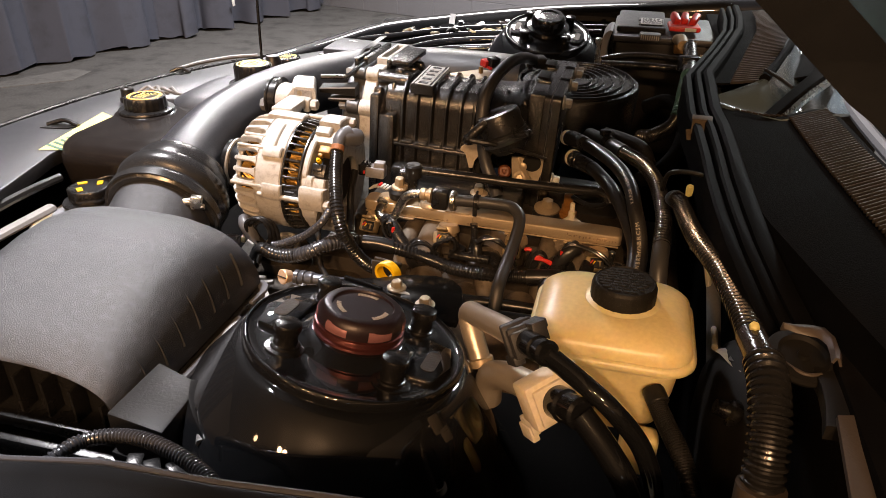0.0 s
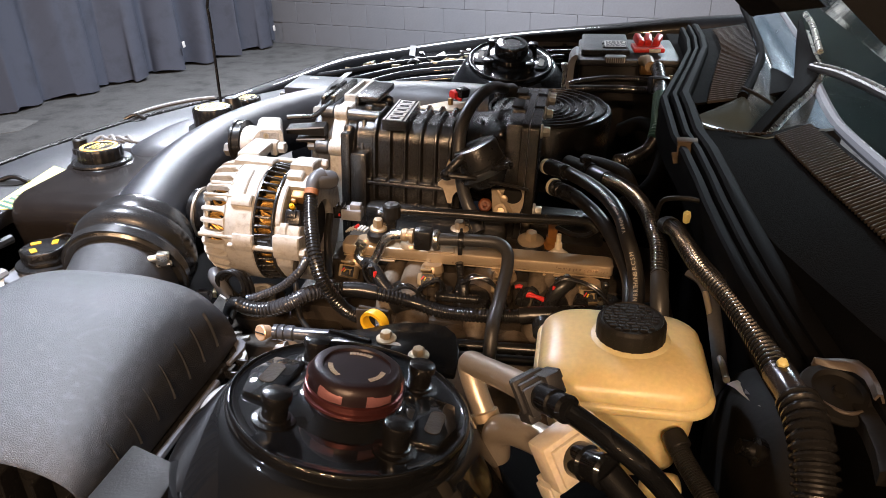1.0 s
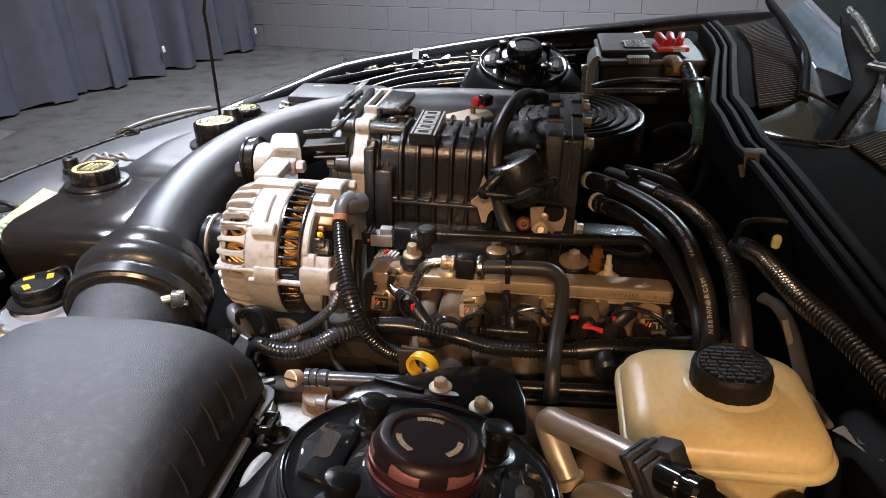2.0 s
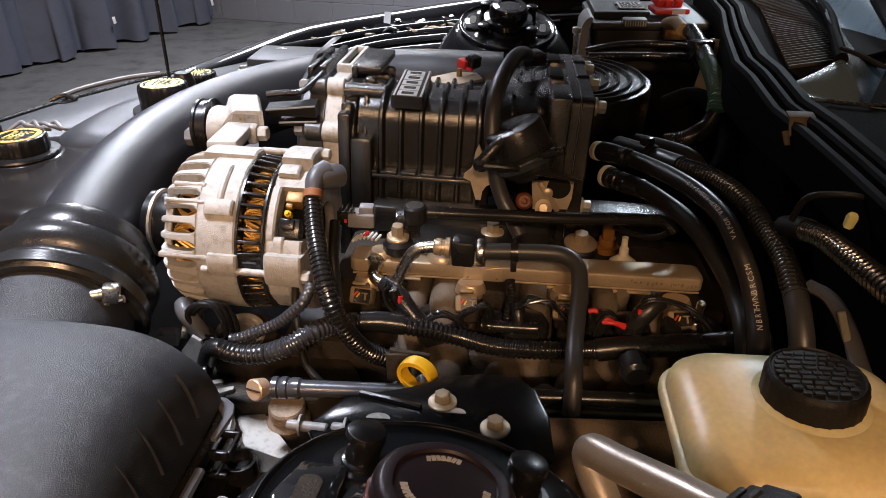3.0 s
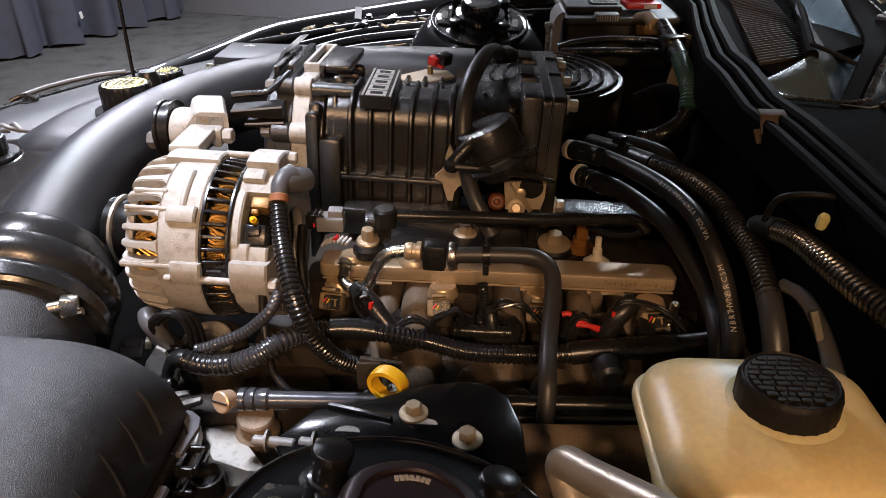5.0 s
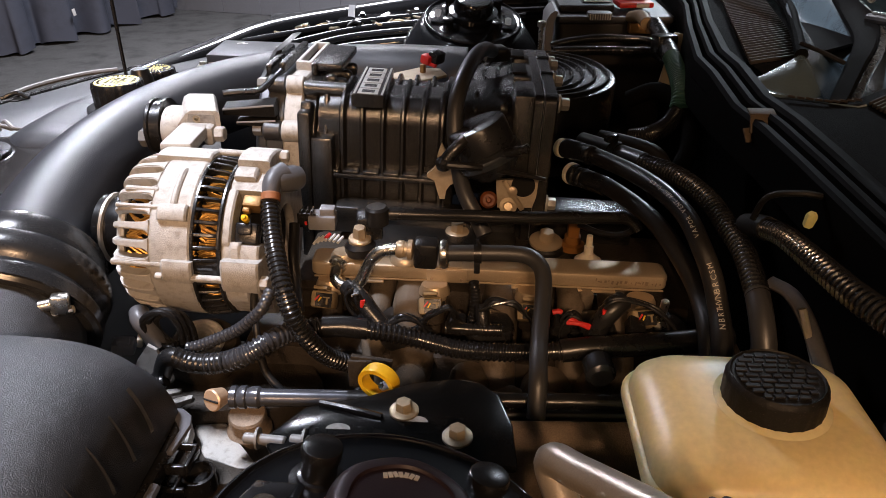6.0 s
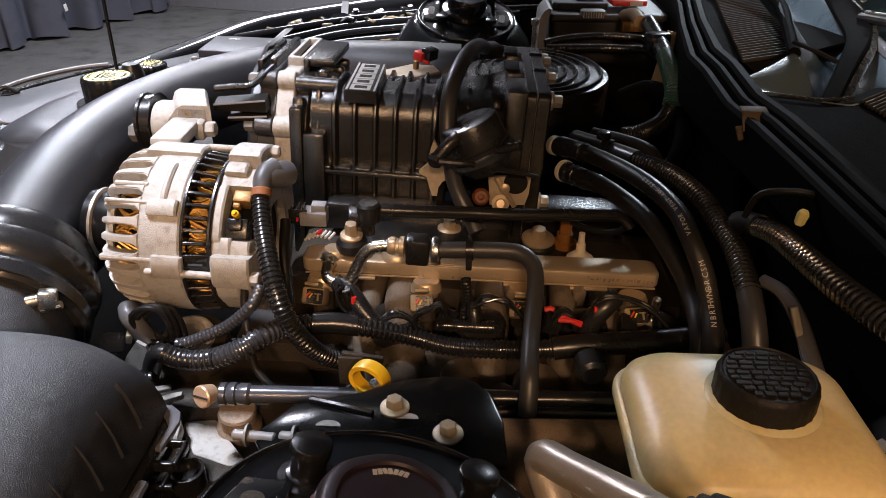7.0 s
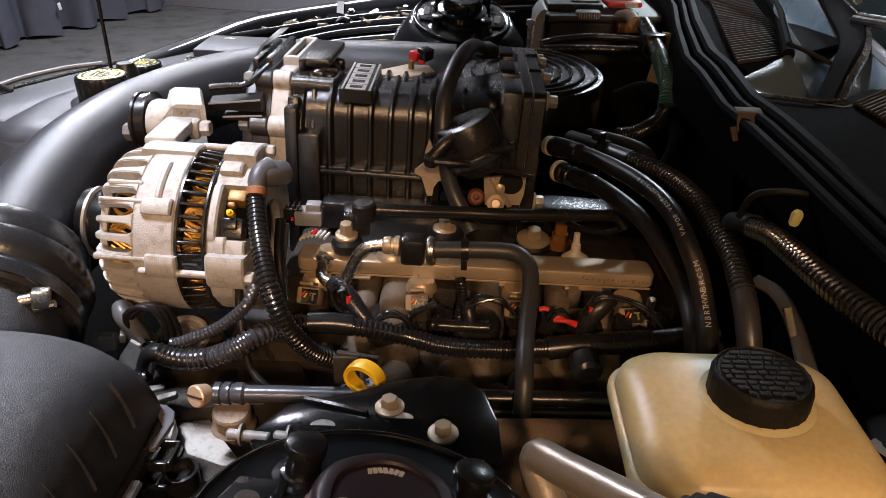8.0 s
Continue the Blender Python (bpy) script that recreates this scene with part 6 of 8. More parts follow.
part("edge_fold", bm, M_GUNMETAL, lip, "folded edge, its highlight put into a gunmetal colour")
seam = thing("seam_sealer", (-0.12, -0.03, 0.82), "bead of grey seam sealer where the tower meets the apron", "seam bead")
bm = bmesh.new()
tube(bm, [(-0.124, 0.035, 0.866), (-0.1255, 0.02, 0.87), (-0.1243, 0.0019, 0.8705), (-0.1141, -0.027, 0.8705), (-0.1057, -0.0535, 0.87), (-0.0927, -0.0825, 0.869), (-0.0795, -0.1072, 0.867)], 0.0048, 12, 0.006, squash=0.7)
part("bead", bm, M_GREYSTEEL, seam)

# ---- intake tube ----
intake = thing("intake_tube", (-0.34, 0.4, 0.82), "satin black intake tube sweeping round the engine", "intake tube")
bm = bmesh.new()
tube(bm, [(-0.328, 0.255, 0.888), (-0.338, 0.31, 0.897), (-0.343, 0.375, 0.906), (-0.34, 0.45, 0.912), (-0.325, 0.54, 0.914), (-0.29, 0.625, 0.914), (-0.235, 0.685, 0.914), (-0.16, 0.722, 0.913), (-0.08, 0.735, 0.911), (0.0, 0.735, 0.908)], 0.0425, 40, 0.01)
part("pipe", bm, M_TUBE, intake, smooth=60)
bm = bmesh.new()
tube(bm, [(-0.306, 0.13, 0.838), (-0.313, 0.175, 0.857), (-0.32, 0.215, 0.873)], 0.054, 40, 0.008)
part("outlet", bm, M_TEXTURED, intake, smooth=60)
bm = bmesh.new()
axis = Vector((-0.012, 0.08, 0.03))
lathe(bm, (-0.317, 0.197, 0.866), axis, [(0, 0.052), (0.0, 0.06), (0.003, 0.0625), (0.014, 0.063), (0.018, 0.0605), (0.021, 0.0585), (0.024, 0.0605), (0.028, 0.064), (0.036, 0.065), (0.043, 0.063), (0.047, 0.058), (0.05, 0.055), (0.054, 0.056), (0.066, 0.055), (0.07, 0.053), (0.07, 0.043)], 56)
part("bellows", bm, M_BELLOWS, intake, "glossy dark rubber bellows")
bm = bmesh.new()
lathe(bm, (-0.3175, 0.1995, 0.867), axis, [(0, 0.0632), (0.0, 0.0645), (0.009, 0.0645), (0.009, 0.0632)], 56)
part("band_clamp", bm, M_BELLOWS, intake)
bm = bmesh.new()
rod(bm, (-0.292, 0.18, 0.893), (-0.267, 0.187, 0.896), 0.0045, 12, 0.001)
box(bm, (-0.264, 0.189, 0.895), (0.012, 0.01, 0.014), (0, 10, 20), 0.002)
rod(bm, (-0.27, 0.186, 0.888), (-0.256, 0.19, 0.89), 0.003, 10)
part("clamp_screw", bm, M_STEEL, intake, "plated clamp screw")

# ---- coolant tank, fluid caps, radiator panel ----
tank = thing("coolant_tank", (-0.5, 0.45, 0.78), "dark brown moulded coolant tank with soft rounded corners", "coolant tank")
bm = bmesh.new()
rings(bm, [[(x, y, z) for x, y in rounded(-0.607 - g, -0.42 + g, 0.352 - g, 0.6 + g, 0.036, 8)] for z, g in ((0.72, -0.012), (0.8, -0.004), (0.84, 0.0), (0.854, -0.001), (0.864, -0.005), (0.871, -0.012), (0.875, -0.022), (0.8765, -0.034))])
lathe(bm, (-0.55, 0.505, 0.872), (0, 0, 1), [(0, 0.05), (0.003, 0.048), (0.005, 0.044), (0.005, 0.02)], 40)
part("body", bm, M_TANK, tank, smooth=60)
bm = bmesh.new()
rings(bm, [[(x, y, z + 0.004 * math.sin(x * 60)) for x, y in rounded(-0.56 - g, -0.365 + g, 0.535 - g, 0.74 + g, 0.05, 8)] for z, g in ((0.75, 0.0), (0.86, 0.0), (0.872, -0.003), (0.88, -0.009), (0.885, -0.018), (0.887, -0.032), (0.887, -0.045))])
lathe(bm, (-0.419, 0.613, 0.884), (0, 0, 1), [(0, 0.034), (0.016, 0.033), (0.016, 0.02)], 32)
lathe(bm, (-0.5, 0.6, 0.886), (0, 0, 1), [(0, 0.012), (0.003, 0.011), (0.003, 0.006), (0.001, 0.005), (0.001, 0)], 24)
part("upper_chamber", bm, M_SATIN, tank, smooth=60)


def filler_cap(place, r, tall, print_mat, label, tooth=20, lobes=0.02, bars=True):
    t = thing("filler_cap", place, label, "filler cap", group="filler caps")
    base = Vector(place)
    bm = bmesh.new()
    lathe(bm, base, (0, 0, 1), [(0, r * 1.3), (tall * 0.1, r * 1.36), (tall * 0.2, r * 1.33), (tall * 0.24, r * 1.05)], 40)
    part("collar", bm, M_PLASTIC, t)
    bm = bmesh.new()
    lathe(bm, base + Vector((0, 0, tall * 0.2)), (0, 0, 1), [(0, r * 0.97), (tall * 0.08, r), (tall * 0.68, r), (tall * 0.78, r * 0.96), (tall * 0.8, r * 0.91), (tall * 0.77, r * 0.89), (tall * 0.77, 0)], tooth * 6, wobble=lambda a, d: 1 + lobes * max(-0.5, math.cos(a * tooth)))
    part("cap", bm, M_PLASTIC, t)
    bm = bmesh.new()
    lathe(bm, base + Vector((0, 0, tall * 0.972)), (0, 0, 1), [(0, r * 0.86), (0.0006, r * 0.86), (0.0006, 0)], 32)
    part("printed_disc", bm, print_mat, t)
    if bars:
        rg = random.Random(int(r * 1e5))
        ink = M_LABEL_Y if print_mat is M_PLASTIC else M_PLASTIC
        for k in range(26):
            a = 2 * math.pi * k / 26
            if k % 7 == 3:
                continue
            bm = bmesh.new()
            box(bm, (base.x + r * 0.7 * math.cos(a), base.y + r * 0.7 * math.sin(a), base.z + tall * 0.972 + 0.0009), (r * 0.11, r * rg.uniform(0.05, 0.1), 0.0005), (0, 0, math.degrees(a)), 0)
            part("print_bar", bm, ink, t)
        for k in range(6):
            x = -0.36
            while x < 0.32:
                w = rg.uniform(0.08, 0.22)
                bm = bmesh.new()
                box(bm, (base.x + r * (x + w / 2), base.y + r * (-0.35 + 0.14 * k), base.z + tall * 0.972 + 0.0009), (r * w, r * 0.06, 0.0005), (0, 0, 0), 0)
                part("print_bar", bm, ink, t)
                x += w + 0.09
    return t


filler_cap((-0.55, 0.505, 0.8765), 0.031, 0.0245, M_PLASTIC, "black ribbed cap with orange and yellow warning print")
cap_ring = bmesh.new()
lathe(cap_ring, (-0.55, 0.505, 0.9008), (0, 0, 1), [(0, 0.0262), (0.0004, 0.0262), (0.0004, 0.0215), (0, 0.0215)], 40)
part("printed_ring", cap_ring, M_LABEL_O, bpy.data.objects["filler_cap"], "orange printed ring")
filler_cap((-0.419, 0.613, 0.898), 0.03, 0.038, M_LABEL_Y, "black ribbed cap with a pale yellow disc")
filler_cap((-0.508, 0.907, 0.858), 0.028, 0.018, M_PLASTIC, "low black cap with yellow print")
filler_cap((-0.508, 0.306, 0.812), 0.027, 0.024, M_PLASTIC, "black lobed cap with yellow print on a cream neck", 6, 0.05, False)
for a in (60, 160, 260):
    pc = bmesh.new()
    box(pc, (-0.508 + 0.015 * math.cos(radians(a)), 0.306 + 0.015 * math.sin(radians(a)), 0.8362), (0.012, 0.007, 0.0012), (0, 0, a + 60), 0)
    part("print_patch", pc, M_YELLOW, bpy.data.objects["filler_cap.003"], "yellow printed patch")
psr = thing("power_steering_reservoir", (-0.5, 0.3, 0.74), "cream plastic reservoir with a flat grey collar", "fluid reservoir")
bm = bmesh.new()
prism(bm, rounded(-0.56, -0.45, 0.23, 0.32, 0.02), 0.72, 0.802, 0.008)
part("bowl", bm, M_CLIP, psr)
bm = bmesh.new()
lathe(bm, (-0.5, 0.295, 0.802), (0, 0, 1), [(0, 0.048), (0.004, 0.05), (0.006, 0.049), (0.006, 0.03), (0.011, 0.027)], 40)
part("collar", bm, M_GREYPLASTIC, psr)
bm = bmesh.new()
tube(bm, [(-0.508, 0.325, 0.838), (-0.49, 0.332, 0.842), (-0.474, 0.32, 0.838), (-0.47, 0.3, 0.82)], 0.0015, 6, 0.005)
part("tether", bm, M_PLASTIC, psr)
bm = bmesh.new()
hexbolt(bm, (-0.462, 0.305, 0.815), (0.5, -0.4, 0.8), 0.007, 0.01)
part("screw", bm, M_STEEL, psr)

rad = thing("radiator_cover", (-0.66, 0.5, 0.8), "satin black radiator cover with a pale worn front edge", "radiator cover")
EDGE = [(-0.76, 0.0), (-0.758, 0.3), (-0.755, 0.45), (-0.737, 0.6), (-0.69, 0.77), (-0.62, 0.92), (-0.52, 1.07), (-0.42, 1.17)]
bm = bmesh.new()
prism(bm, EDGE + [(-0.36, 1.1), (-0.47, 0.95), (-0.55, 0.78), (-0.6, 0.6), (-0.6, 0.35), (-0.56, 0.2), (-0.56, 0.0)], 0.835, 0.856, 0.003)
part("panel", bm, M_SATIN, rad)
bm = bmesh.new()
tube(bm, [(x - 0.002, y, 0.855) for x, y in EDGE], 0.005, 10, 0.02)
part("edge_bead", bm, M_PLASTIC, rad)
bm = bmesh.new()
tube(bm, [(-0.575, 0.12, 0.83), (-0.566, 0.22, 0.838), (-0.558, 0.27, 0.842), (-0.553, 0.31, 0.842)], 0.006, 8, 0.01)
part("rubber_strip", bm, M_RUBBER, rad)
bm = bmesh.new()
tube(bm, [(-0.545, 0.1, 0.815), (-0.535, 0.2, 0.82), (-0.53, 0.26, 0.822)], 0.009, 8, 0.01, squash=0.6)
part("steel_strip", bm, M_GREYSTEEL, rad)
bm = bmesh.new()
prism(bm, [(-0.655, 0.53), (-0.592, 0.5), (-0.575, 0.37), (-0.625, 0.355)], 0.8566, 0.8572, 0)
label_plate = part("warning_label", bm, M_LABEL_Y, rad, "pale yellow and green printed label")
for k in range(6):
    bm = bmesh.new()
    box(bm, (-0.61 + 0.002 * k, 0.37 + 0.011 * k, 0.8577), (0.04, 0.005, 0.0005), (0, 0, -20), 0)
    part("print_bar", bm, M_GREEN if k < 4 else M_PRINT, label_plate)
for x, y, w in ((-0.682, 0.787, 0.02), (-0.668, 0.448, 0.026)):
    bm = bmesh.new()
    prism(bm, [(x - w, y - 0.012), (x + w * 0.6, y - 0.004), (x + w, y + 0.012), (x - w * 0.4, y + 0.014)], 0.8562, 0.8574, 0)
    part("clip_slot", bm, M_DARK, rad, "dark clip slot")
    bm = bmesh.new()
    tube(bm, [(x - w, y + 0.004, 0.857), (x, y + 0.012, 0.864), (x + w, y + 0.01, 0.858)], 0.0035, 8, 0.005)
    part("clip_hook", bm, M_PLASTIC, rad)
bm = bmesh.new()
tube(bm, [(-0.7, 0.81, 0.858), (-0.68, 0.86, 0.861), (-0.64, 0.92, 0.862), (-0.6, 0.955, 0.861)], 0.004, 8, 0.01)
part("edge_strip", bm, M_GREYSTEEL, rad, "pale worn edge strip")
latch = thing("hood_latch_clips", (-0.56, 0.62, 0.86), "cluster of small plated spring clips beside the tank", "clip")
for k in range(4):
    bm = bmesh.new()
    tube(bm, [(-0.645 + 0.016 * k, 0.61 + 0.005 * k, 0.868), (-0.632 + 0.015 * k, 0.622 + 0.006 * (k % 2), 0.8775), (-0.618 + 0.016 * k, 0.616, 0.876 - 0.003 * (k % 2)), (-0.608 + 0.015 * k, 0.625, 0.868)], 0.0026, 8, 0.004)
    part("spring_clip", bm, M_GREYSTEEL, latch)
post = thing("rubber_stop", (-0.656, 0.6, 0.852), "dark ribbed rubber hood stop", "hood stop")
bm = bmesh.new()
lathe(bm, (-0.656, 0.6, 0.852), (0, 0, 1), [(0, 0.014), (0.012, 0.014), (0.013, 0.011), (0.026, 0.011), (0.028, 0.009), (0.028, 0.004), (0.02, 0.003), (0.02, 0)], 20)
part("stop", bm, M_RUBBER, post)

# hood prop rod
prop = thing("hood_prop_rod", (-0.5, 0.8, 0.87), "thin dark steel hood prop rod standing on its pivot", "prop rod")
bm = bmesh.new()
tube(bm, [(-0.505, 0.8, 0.88), (-0.503, 0.8, 0.96), (-0.501, 0.8, 1.035), (-0.503, 0.8, 1.055), (-0.494, 0.8, 1.1), (-0.47, 0.8, 1.35), (-0.44, 0.8, 1.53), (-0.392, 0.8, 1.695)], 0.0026, 10, 0.02)
part("rod", bm, M_PLASTIC, prop)
bm = bmesh.new()
lathe(bm, (-0.495, 0.825, 0.862), (0, 0, 1), [(0, 0.018), (0.02, 0.017), (0.028, 0.014), (0.034, 0.012), (0.034, 0)], 24)
part("pivot", bm, M_RUBBER, prop)

# ---- brake fluid reservoir ----
res = thing("brake_fluid_reservoir", (0.185, 0.088, 0.8), "yellowed translucent plastic brake fluid reservoir", "fluid reservoir")
RX0, RX1, RY0, RY1 = 0.119, 0.2465, 0.042, 0.157
bm = bmesh.new()
loops = []
for z, g, r in ((0.872, 0.0, 0.026), (0.878, 0.0003, 0.026), (0.885, 0.0, 0.026), (0.8905, -0.0012, 0.026), (0.8945, -0.0042, 0.027), (0.898, -0.009, 0.028), (0.9007, -0.015, 0.028), (0.9022, -0.022, 0.026), (0.9028, -0.03, 0.02), (0.903, -0.038, 0.014), (0.903, -0.05, 0.005)):
    loops.append([(x, y, z) for x, y in rounded(RX0 - g, RX1 + g, RY0 - g, RY1 + g, r, 8)])
rings(bm, loops)
part("upper_shell", bm, M_RESERVOIR, res, smooth=60)
bm = bmesh.new()
loops = [[(x, y, z) for x, y in rounded(RX0 - g, RX1 + g, RY0 - g, RY1 + g, 0.027, 8)] for z, g in ((0.874, -0.002), (0.8745, 0.002), (0.876, 0.0035), (0.88, 0.0035), (0.882, 0.002), (0.883, 0.0))]
rings(bm, loops)
part("seam_flange", bm, M_RESERVOIR, res, smooth=60)
bm = bmesh.new()
loops = [[(x, y, z) for x, y in rounded(RX0 - g, RX1 + g, RY0 - g, RY1 + g, 0.024, 8)] for z, g in ((0.8, -0.02), (0.81, -0.015), (0.84, -0.009), (0.876, -0.006))]
rings(bm, loops)
box(bm, (0.215, 0.035, 0.805), (0.03, 0.02, 0.04), (0, 0, 0), 0.006)
part("lower_shell", bm, M_RESERVOIR, res, smooth=60)
bm = bmesh.new()
lathe(bm, (0.1885, 0.1025, 0.9025), (0, 0, 1), [(0, 0.031), (0.001, 0.0295), (0.003, 0.025)], 48)
part("neck", bm, M_RESERVOIR, res)
bm = bmesh.new()
lathe(bm, (0.1885, 0.1025, 0.9), (0, 0, 1), [(0, 0.0245), (0.0015, 0.0265), (0.0165, 0.0262), (0.0195, 0.025), (0.0205, 0.0238), (0.0195, 0.023), (0.0195, 0)], 96, wobble=lambda a, d: 1 + 0.012 * (1 if math.cos(24 * a) > 0.8 else 0))
rcap = part("screw_cap", bm, M_MATTE, res, "dull black screw cap with raised lettering")
rg = random.Random(3)
for k in range(9):
    y = -0.0172 + 0.0043 * k
    half = math.sqrt(max(0, 0.0215 ** 2 - y * y))
    x = -half
    while x < half - 0.004:
        w = rg.uniform(0.003, 0.0075)
        w = min(w, half - x)
        bm = bmesh.new()
        box(bm, (0.1885 + (x + w / 2), 0.1025 + y, 0.9203), (w, 0.0029, 0.0012), (0, 0, 0), 0.0003, seg=1)
        part("raised_bar", bm, M_MATTE, rcap)
        x += w + 0.0012

# black nozzle below the reservoir
nozzle = thing("outlet_hose", (0.225, 0.02, 0.82), "rough black braided hose leaving the reservoir's outlet", "hose")
bm = bmesh.new()
tube(bm, [(0.2205, 0.04, 0.8585), (0.2265, 0.026, 0.853), (0.234, 0.01, 0.8485), (0.2425, -0.006, 0.842), (0.254, -0.028, 0.825)], 0.0075, 14, ribs=0.0018, depth=0.08)
part("hose", bm, M_RUBBER, nozzle)
bm = bmesh.new()
lathe(bm, (0.22, 0.042, 0.86), (0.35, -0.7, -0.3), [(-0.002, 0.0), (-0.002, 0.0078), (0.0, 0.0086), (0.01, 0.0088), (0.011, 0.008)], 20)
part("nozzle", bm, M_RUBBER, nozzle)
booster = thing("brake_booster", (0.26, 0.1, 0.75), "large round black brake booster behind the reservoir", "brake booster")
bm = bmesh.new()
lathe(bm, (0.268, 0.09, 0.76), (1, 0, 0), [(0, 0.06), (0.005, 0.085), (0.02, 0.105), (0.04, 0.115), (0.06, 0.117)], 48)
part("shell", bm, M_DARK, booster)
bm = bmesh.new()
lathe(bm, (0.326, 0.09, 0.76), (1, 0, 0), [(0, 0.117), (0.0, 0.123), (0.003, 0.125), (0.006, 0.123), (0.006, 0.115)], 48)
part("crimped_rim", bm, M_DARK, booster)
bm = bmesh.new()
lathe(bm, (0.285, 0.05, 0.845), (-1, 0, 0.3), [(0, 0.011), (0.006, 0.011), (0.008, 0.007), (0.018, 0.006), (0.018, 0)], 18)
part("check_valve", bm, M_PLASTIC, booster)
tag = thing("paper_tag", (0.288, 0.115, 0.84), "pale creased paper tag hanging beside the reservoir", "tag")
bm = bmesh.new()
skin(bm, [[(0.273 + 0.0035 * i + 0.0045 * j, 0.128 - 0.0115 * i + 0.0025 * j, 0.849 + 0.0035 * i + 0.0012 * math.sin(1.7 * i + j)) for j in range(3)] for i in range(5)])
thicken(bm, 0.0006)
part("sheet", bm, M_CLIP, tag)
bm = bmesh.new()
box(bm, (0.2845, 0.107, 0.8575), (0.006, 0.011, 0.0005), (-17, 0, -15), 0)
part("print_bar", bm, M_GREYPLASTIC, tag)

# ---- brace bracket, dipstick and cross tube ----
brace = thing("brace_bracket", (-0.02, 0.11, 0.85), "black steel brace bracket with two flange bolts", "bracket")
bm = bmesh.new()
prism(bm, [(-0.098, 0.1), (-0.08, 0.128), (-0.04, 0.142), (-0.016, 0.155), (0.012, 0.161), (0.03, 0.158), (0.042, 0.146), (0.05, 0.12), (0.052, 0.085), (0.0, 0.083), (-0.05, 0.083), (-0.09, 0.088)], 0.858, 0.864, 0.002)
part("plate", bm, M_BRACE, brace)
for x, y in ((-0.055, 0.109), (-0.009, 0.118)):
    bm = bmesh.new()
    prism(bm, [(x + 0.0075 * math.cos(radians(15 * k)), y + 0.005 * math.sin(radians(15 * k))) for k in range(0, 13)], 0.8635, 0.8644, 0)
    part("oval_hole", bm, M_DULLCAST, brace, "oval hole with pale casting below")
for x, y in ((-0.017, 0.127), (0.017, 0.106)):
    bm = bmesh.new()
    hexbolt(bm, (x, y, 0.864), (0, 0, 1), 0.0054, 0.008, 0.0092)
    part("flange_bolt", bm, M_TANBOLT, brace, "pale yellowish flange bolt")
bm = bmesh.new()
tube(bm, [(-0.0705, 0.1315, 0.8645), (-0.05, 0.126, 0.865), (-0.03, 0.1205, 0.8645)], 0.0024, 8, 0.004)
part("weld_strip", bm, M_BRACE, brace)
for x in (-0.098, -0.07):
    bm = bmesh.new()
    rod(bm, (x - 0.012, 0.1, 0.863), (x + 0.014, 0.098, 0.863), 0.0034, 12, 0.001)
    lathe(bm, (x - 0.004, 0.1, 0.863), (1, 0, 0), [(0, 0.003), (0, 0.0066), (0.0014, 0.0066), (0.0014, 0.003)], 20)
    part("stud", bm, M_GREYSTEEL, brace, "plated stud")
bm = bmesh.new()
lathe(bm, (-0.048, 0.093, 0.8642), (0, 0, 1), [(0, 0.007), (0.0004, 0.007), (0.0004, 0)], 20)
part("hole", bm, M_BARE, brace)

dip = thing("dipstick", (-0.043, 0.165, 0.8), "yellow plastic dipstick ring handle", "dipstick")
bm = bmesh.new()
loops = []
for k in range(28):
    a = 2 * math.pi * k / 28
    c = Vector((-0.0385 + 0.0112 * math.cos(a), 0.164 - 0.0045 * math.cos(a), 0.8565 + 0.0105 * math.sin(a)))
    u = Vector((math.cos(a), -0.3 * math.cos(a), math.sin(a))).normalized()
    w = Vector((0.35, 0.9, 0))
    loops.append([c + u * p + w * q for p, q in ((-0.0015, -0.005), (0.0015, -0.005), (0.002, 0), (0.0015, 0.005), (-0.0015, 0.005), (-0.0018, 0))])
rings(bm, loops + [loops[0]], cap=False)
bmesh.ops.remove_doubles(bm, verts=bm.verts, dist=1e-5)
part("ring", bm, M_YELLOW, dip)
bm = bmesh.new()
rod(bm, (-0.036, 0.168, 0.85), (-0.03, 0.18, 0.77), 0.004, 10)
part("stem", bm, M_STEEL, dip)
bm = bmesh.new()
box(bm, (-0.056, 0.19, 0.842), (0.018, 0.004, 0.024), (0, 0, 0), 0.001)
box(bm, (-0.048, 0.192, 0.852), (0.03, 0.004, 0.006), (0, 8, 0), 0.001)
part("stay", bm, M_DARKCAST, dip)

crosstube = thing("heater_tube", (0.0, 0.185, 0.81), "dark steel heater tube with a bright capped end", "pipe")
bm = bmesh.new()
rod(bm, (-0.148, 0.178, 0.826), (0.155, 0.192, 0.823), 0.006, 16)
part("tube", bm, M_PLASTIC, crosstube)
bm = bmesh.new()
lathe(bm, (-0.16, 0.1735, 0.827), (-0.45, -0.85, 0.3), [(-0.008, 0.0065), (0, 0.0082), (0.002, 0.0084), (0.003, 0.0074), (0.003, 0)], 28)
end_cap = part("end_cap", bm, M_COPPERCAP, crosstube, "slotted copper-coloured end cap")
bm = bmesh.new()
box(bm, (-0.1614, 0.1708, 0.828), (0.0145, 0.0012, 0.0008), (15, -8, -26), 0)
part("slot", bm, M_DARK, end_cap)
bm = bmesh.new()
lathe(bm, (-0.15, 0.178, 0.826), (1, 0.046, -0.01), [(0, 0.006), (0.001, 0.0082), (0.005, 0.0082), (0.006, 0.007), (0.008, 0.0084), (0.012, 0.0084), (0.013, 0.007), (0.016, 0.008), (0.021, 0.008), (0.023, 0.0064), (0.085, 0.0062)], 28)
part("sleeve", bm, M_GUNMETAL, crosstube, "ribbed grey steel sleeve")
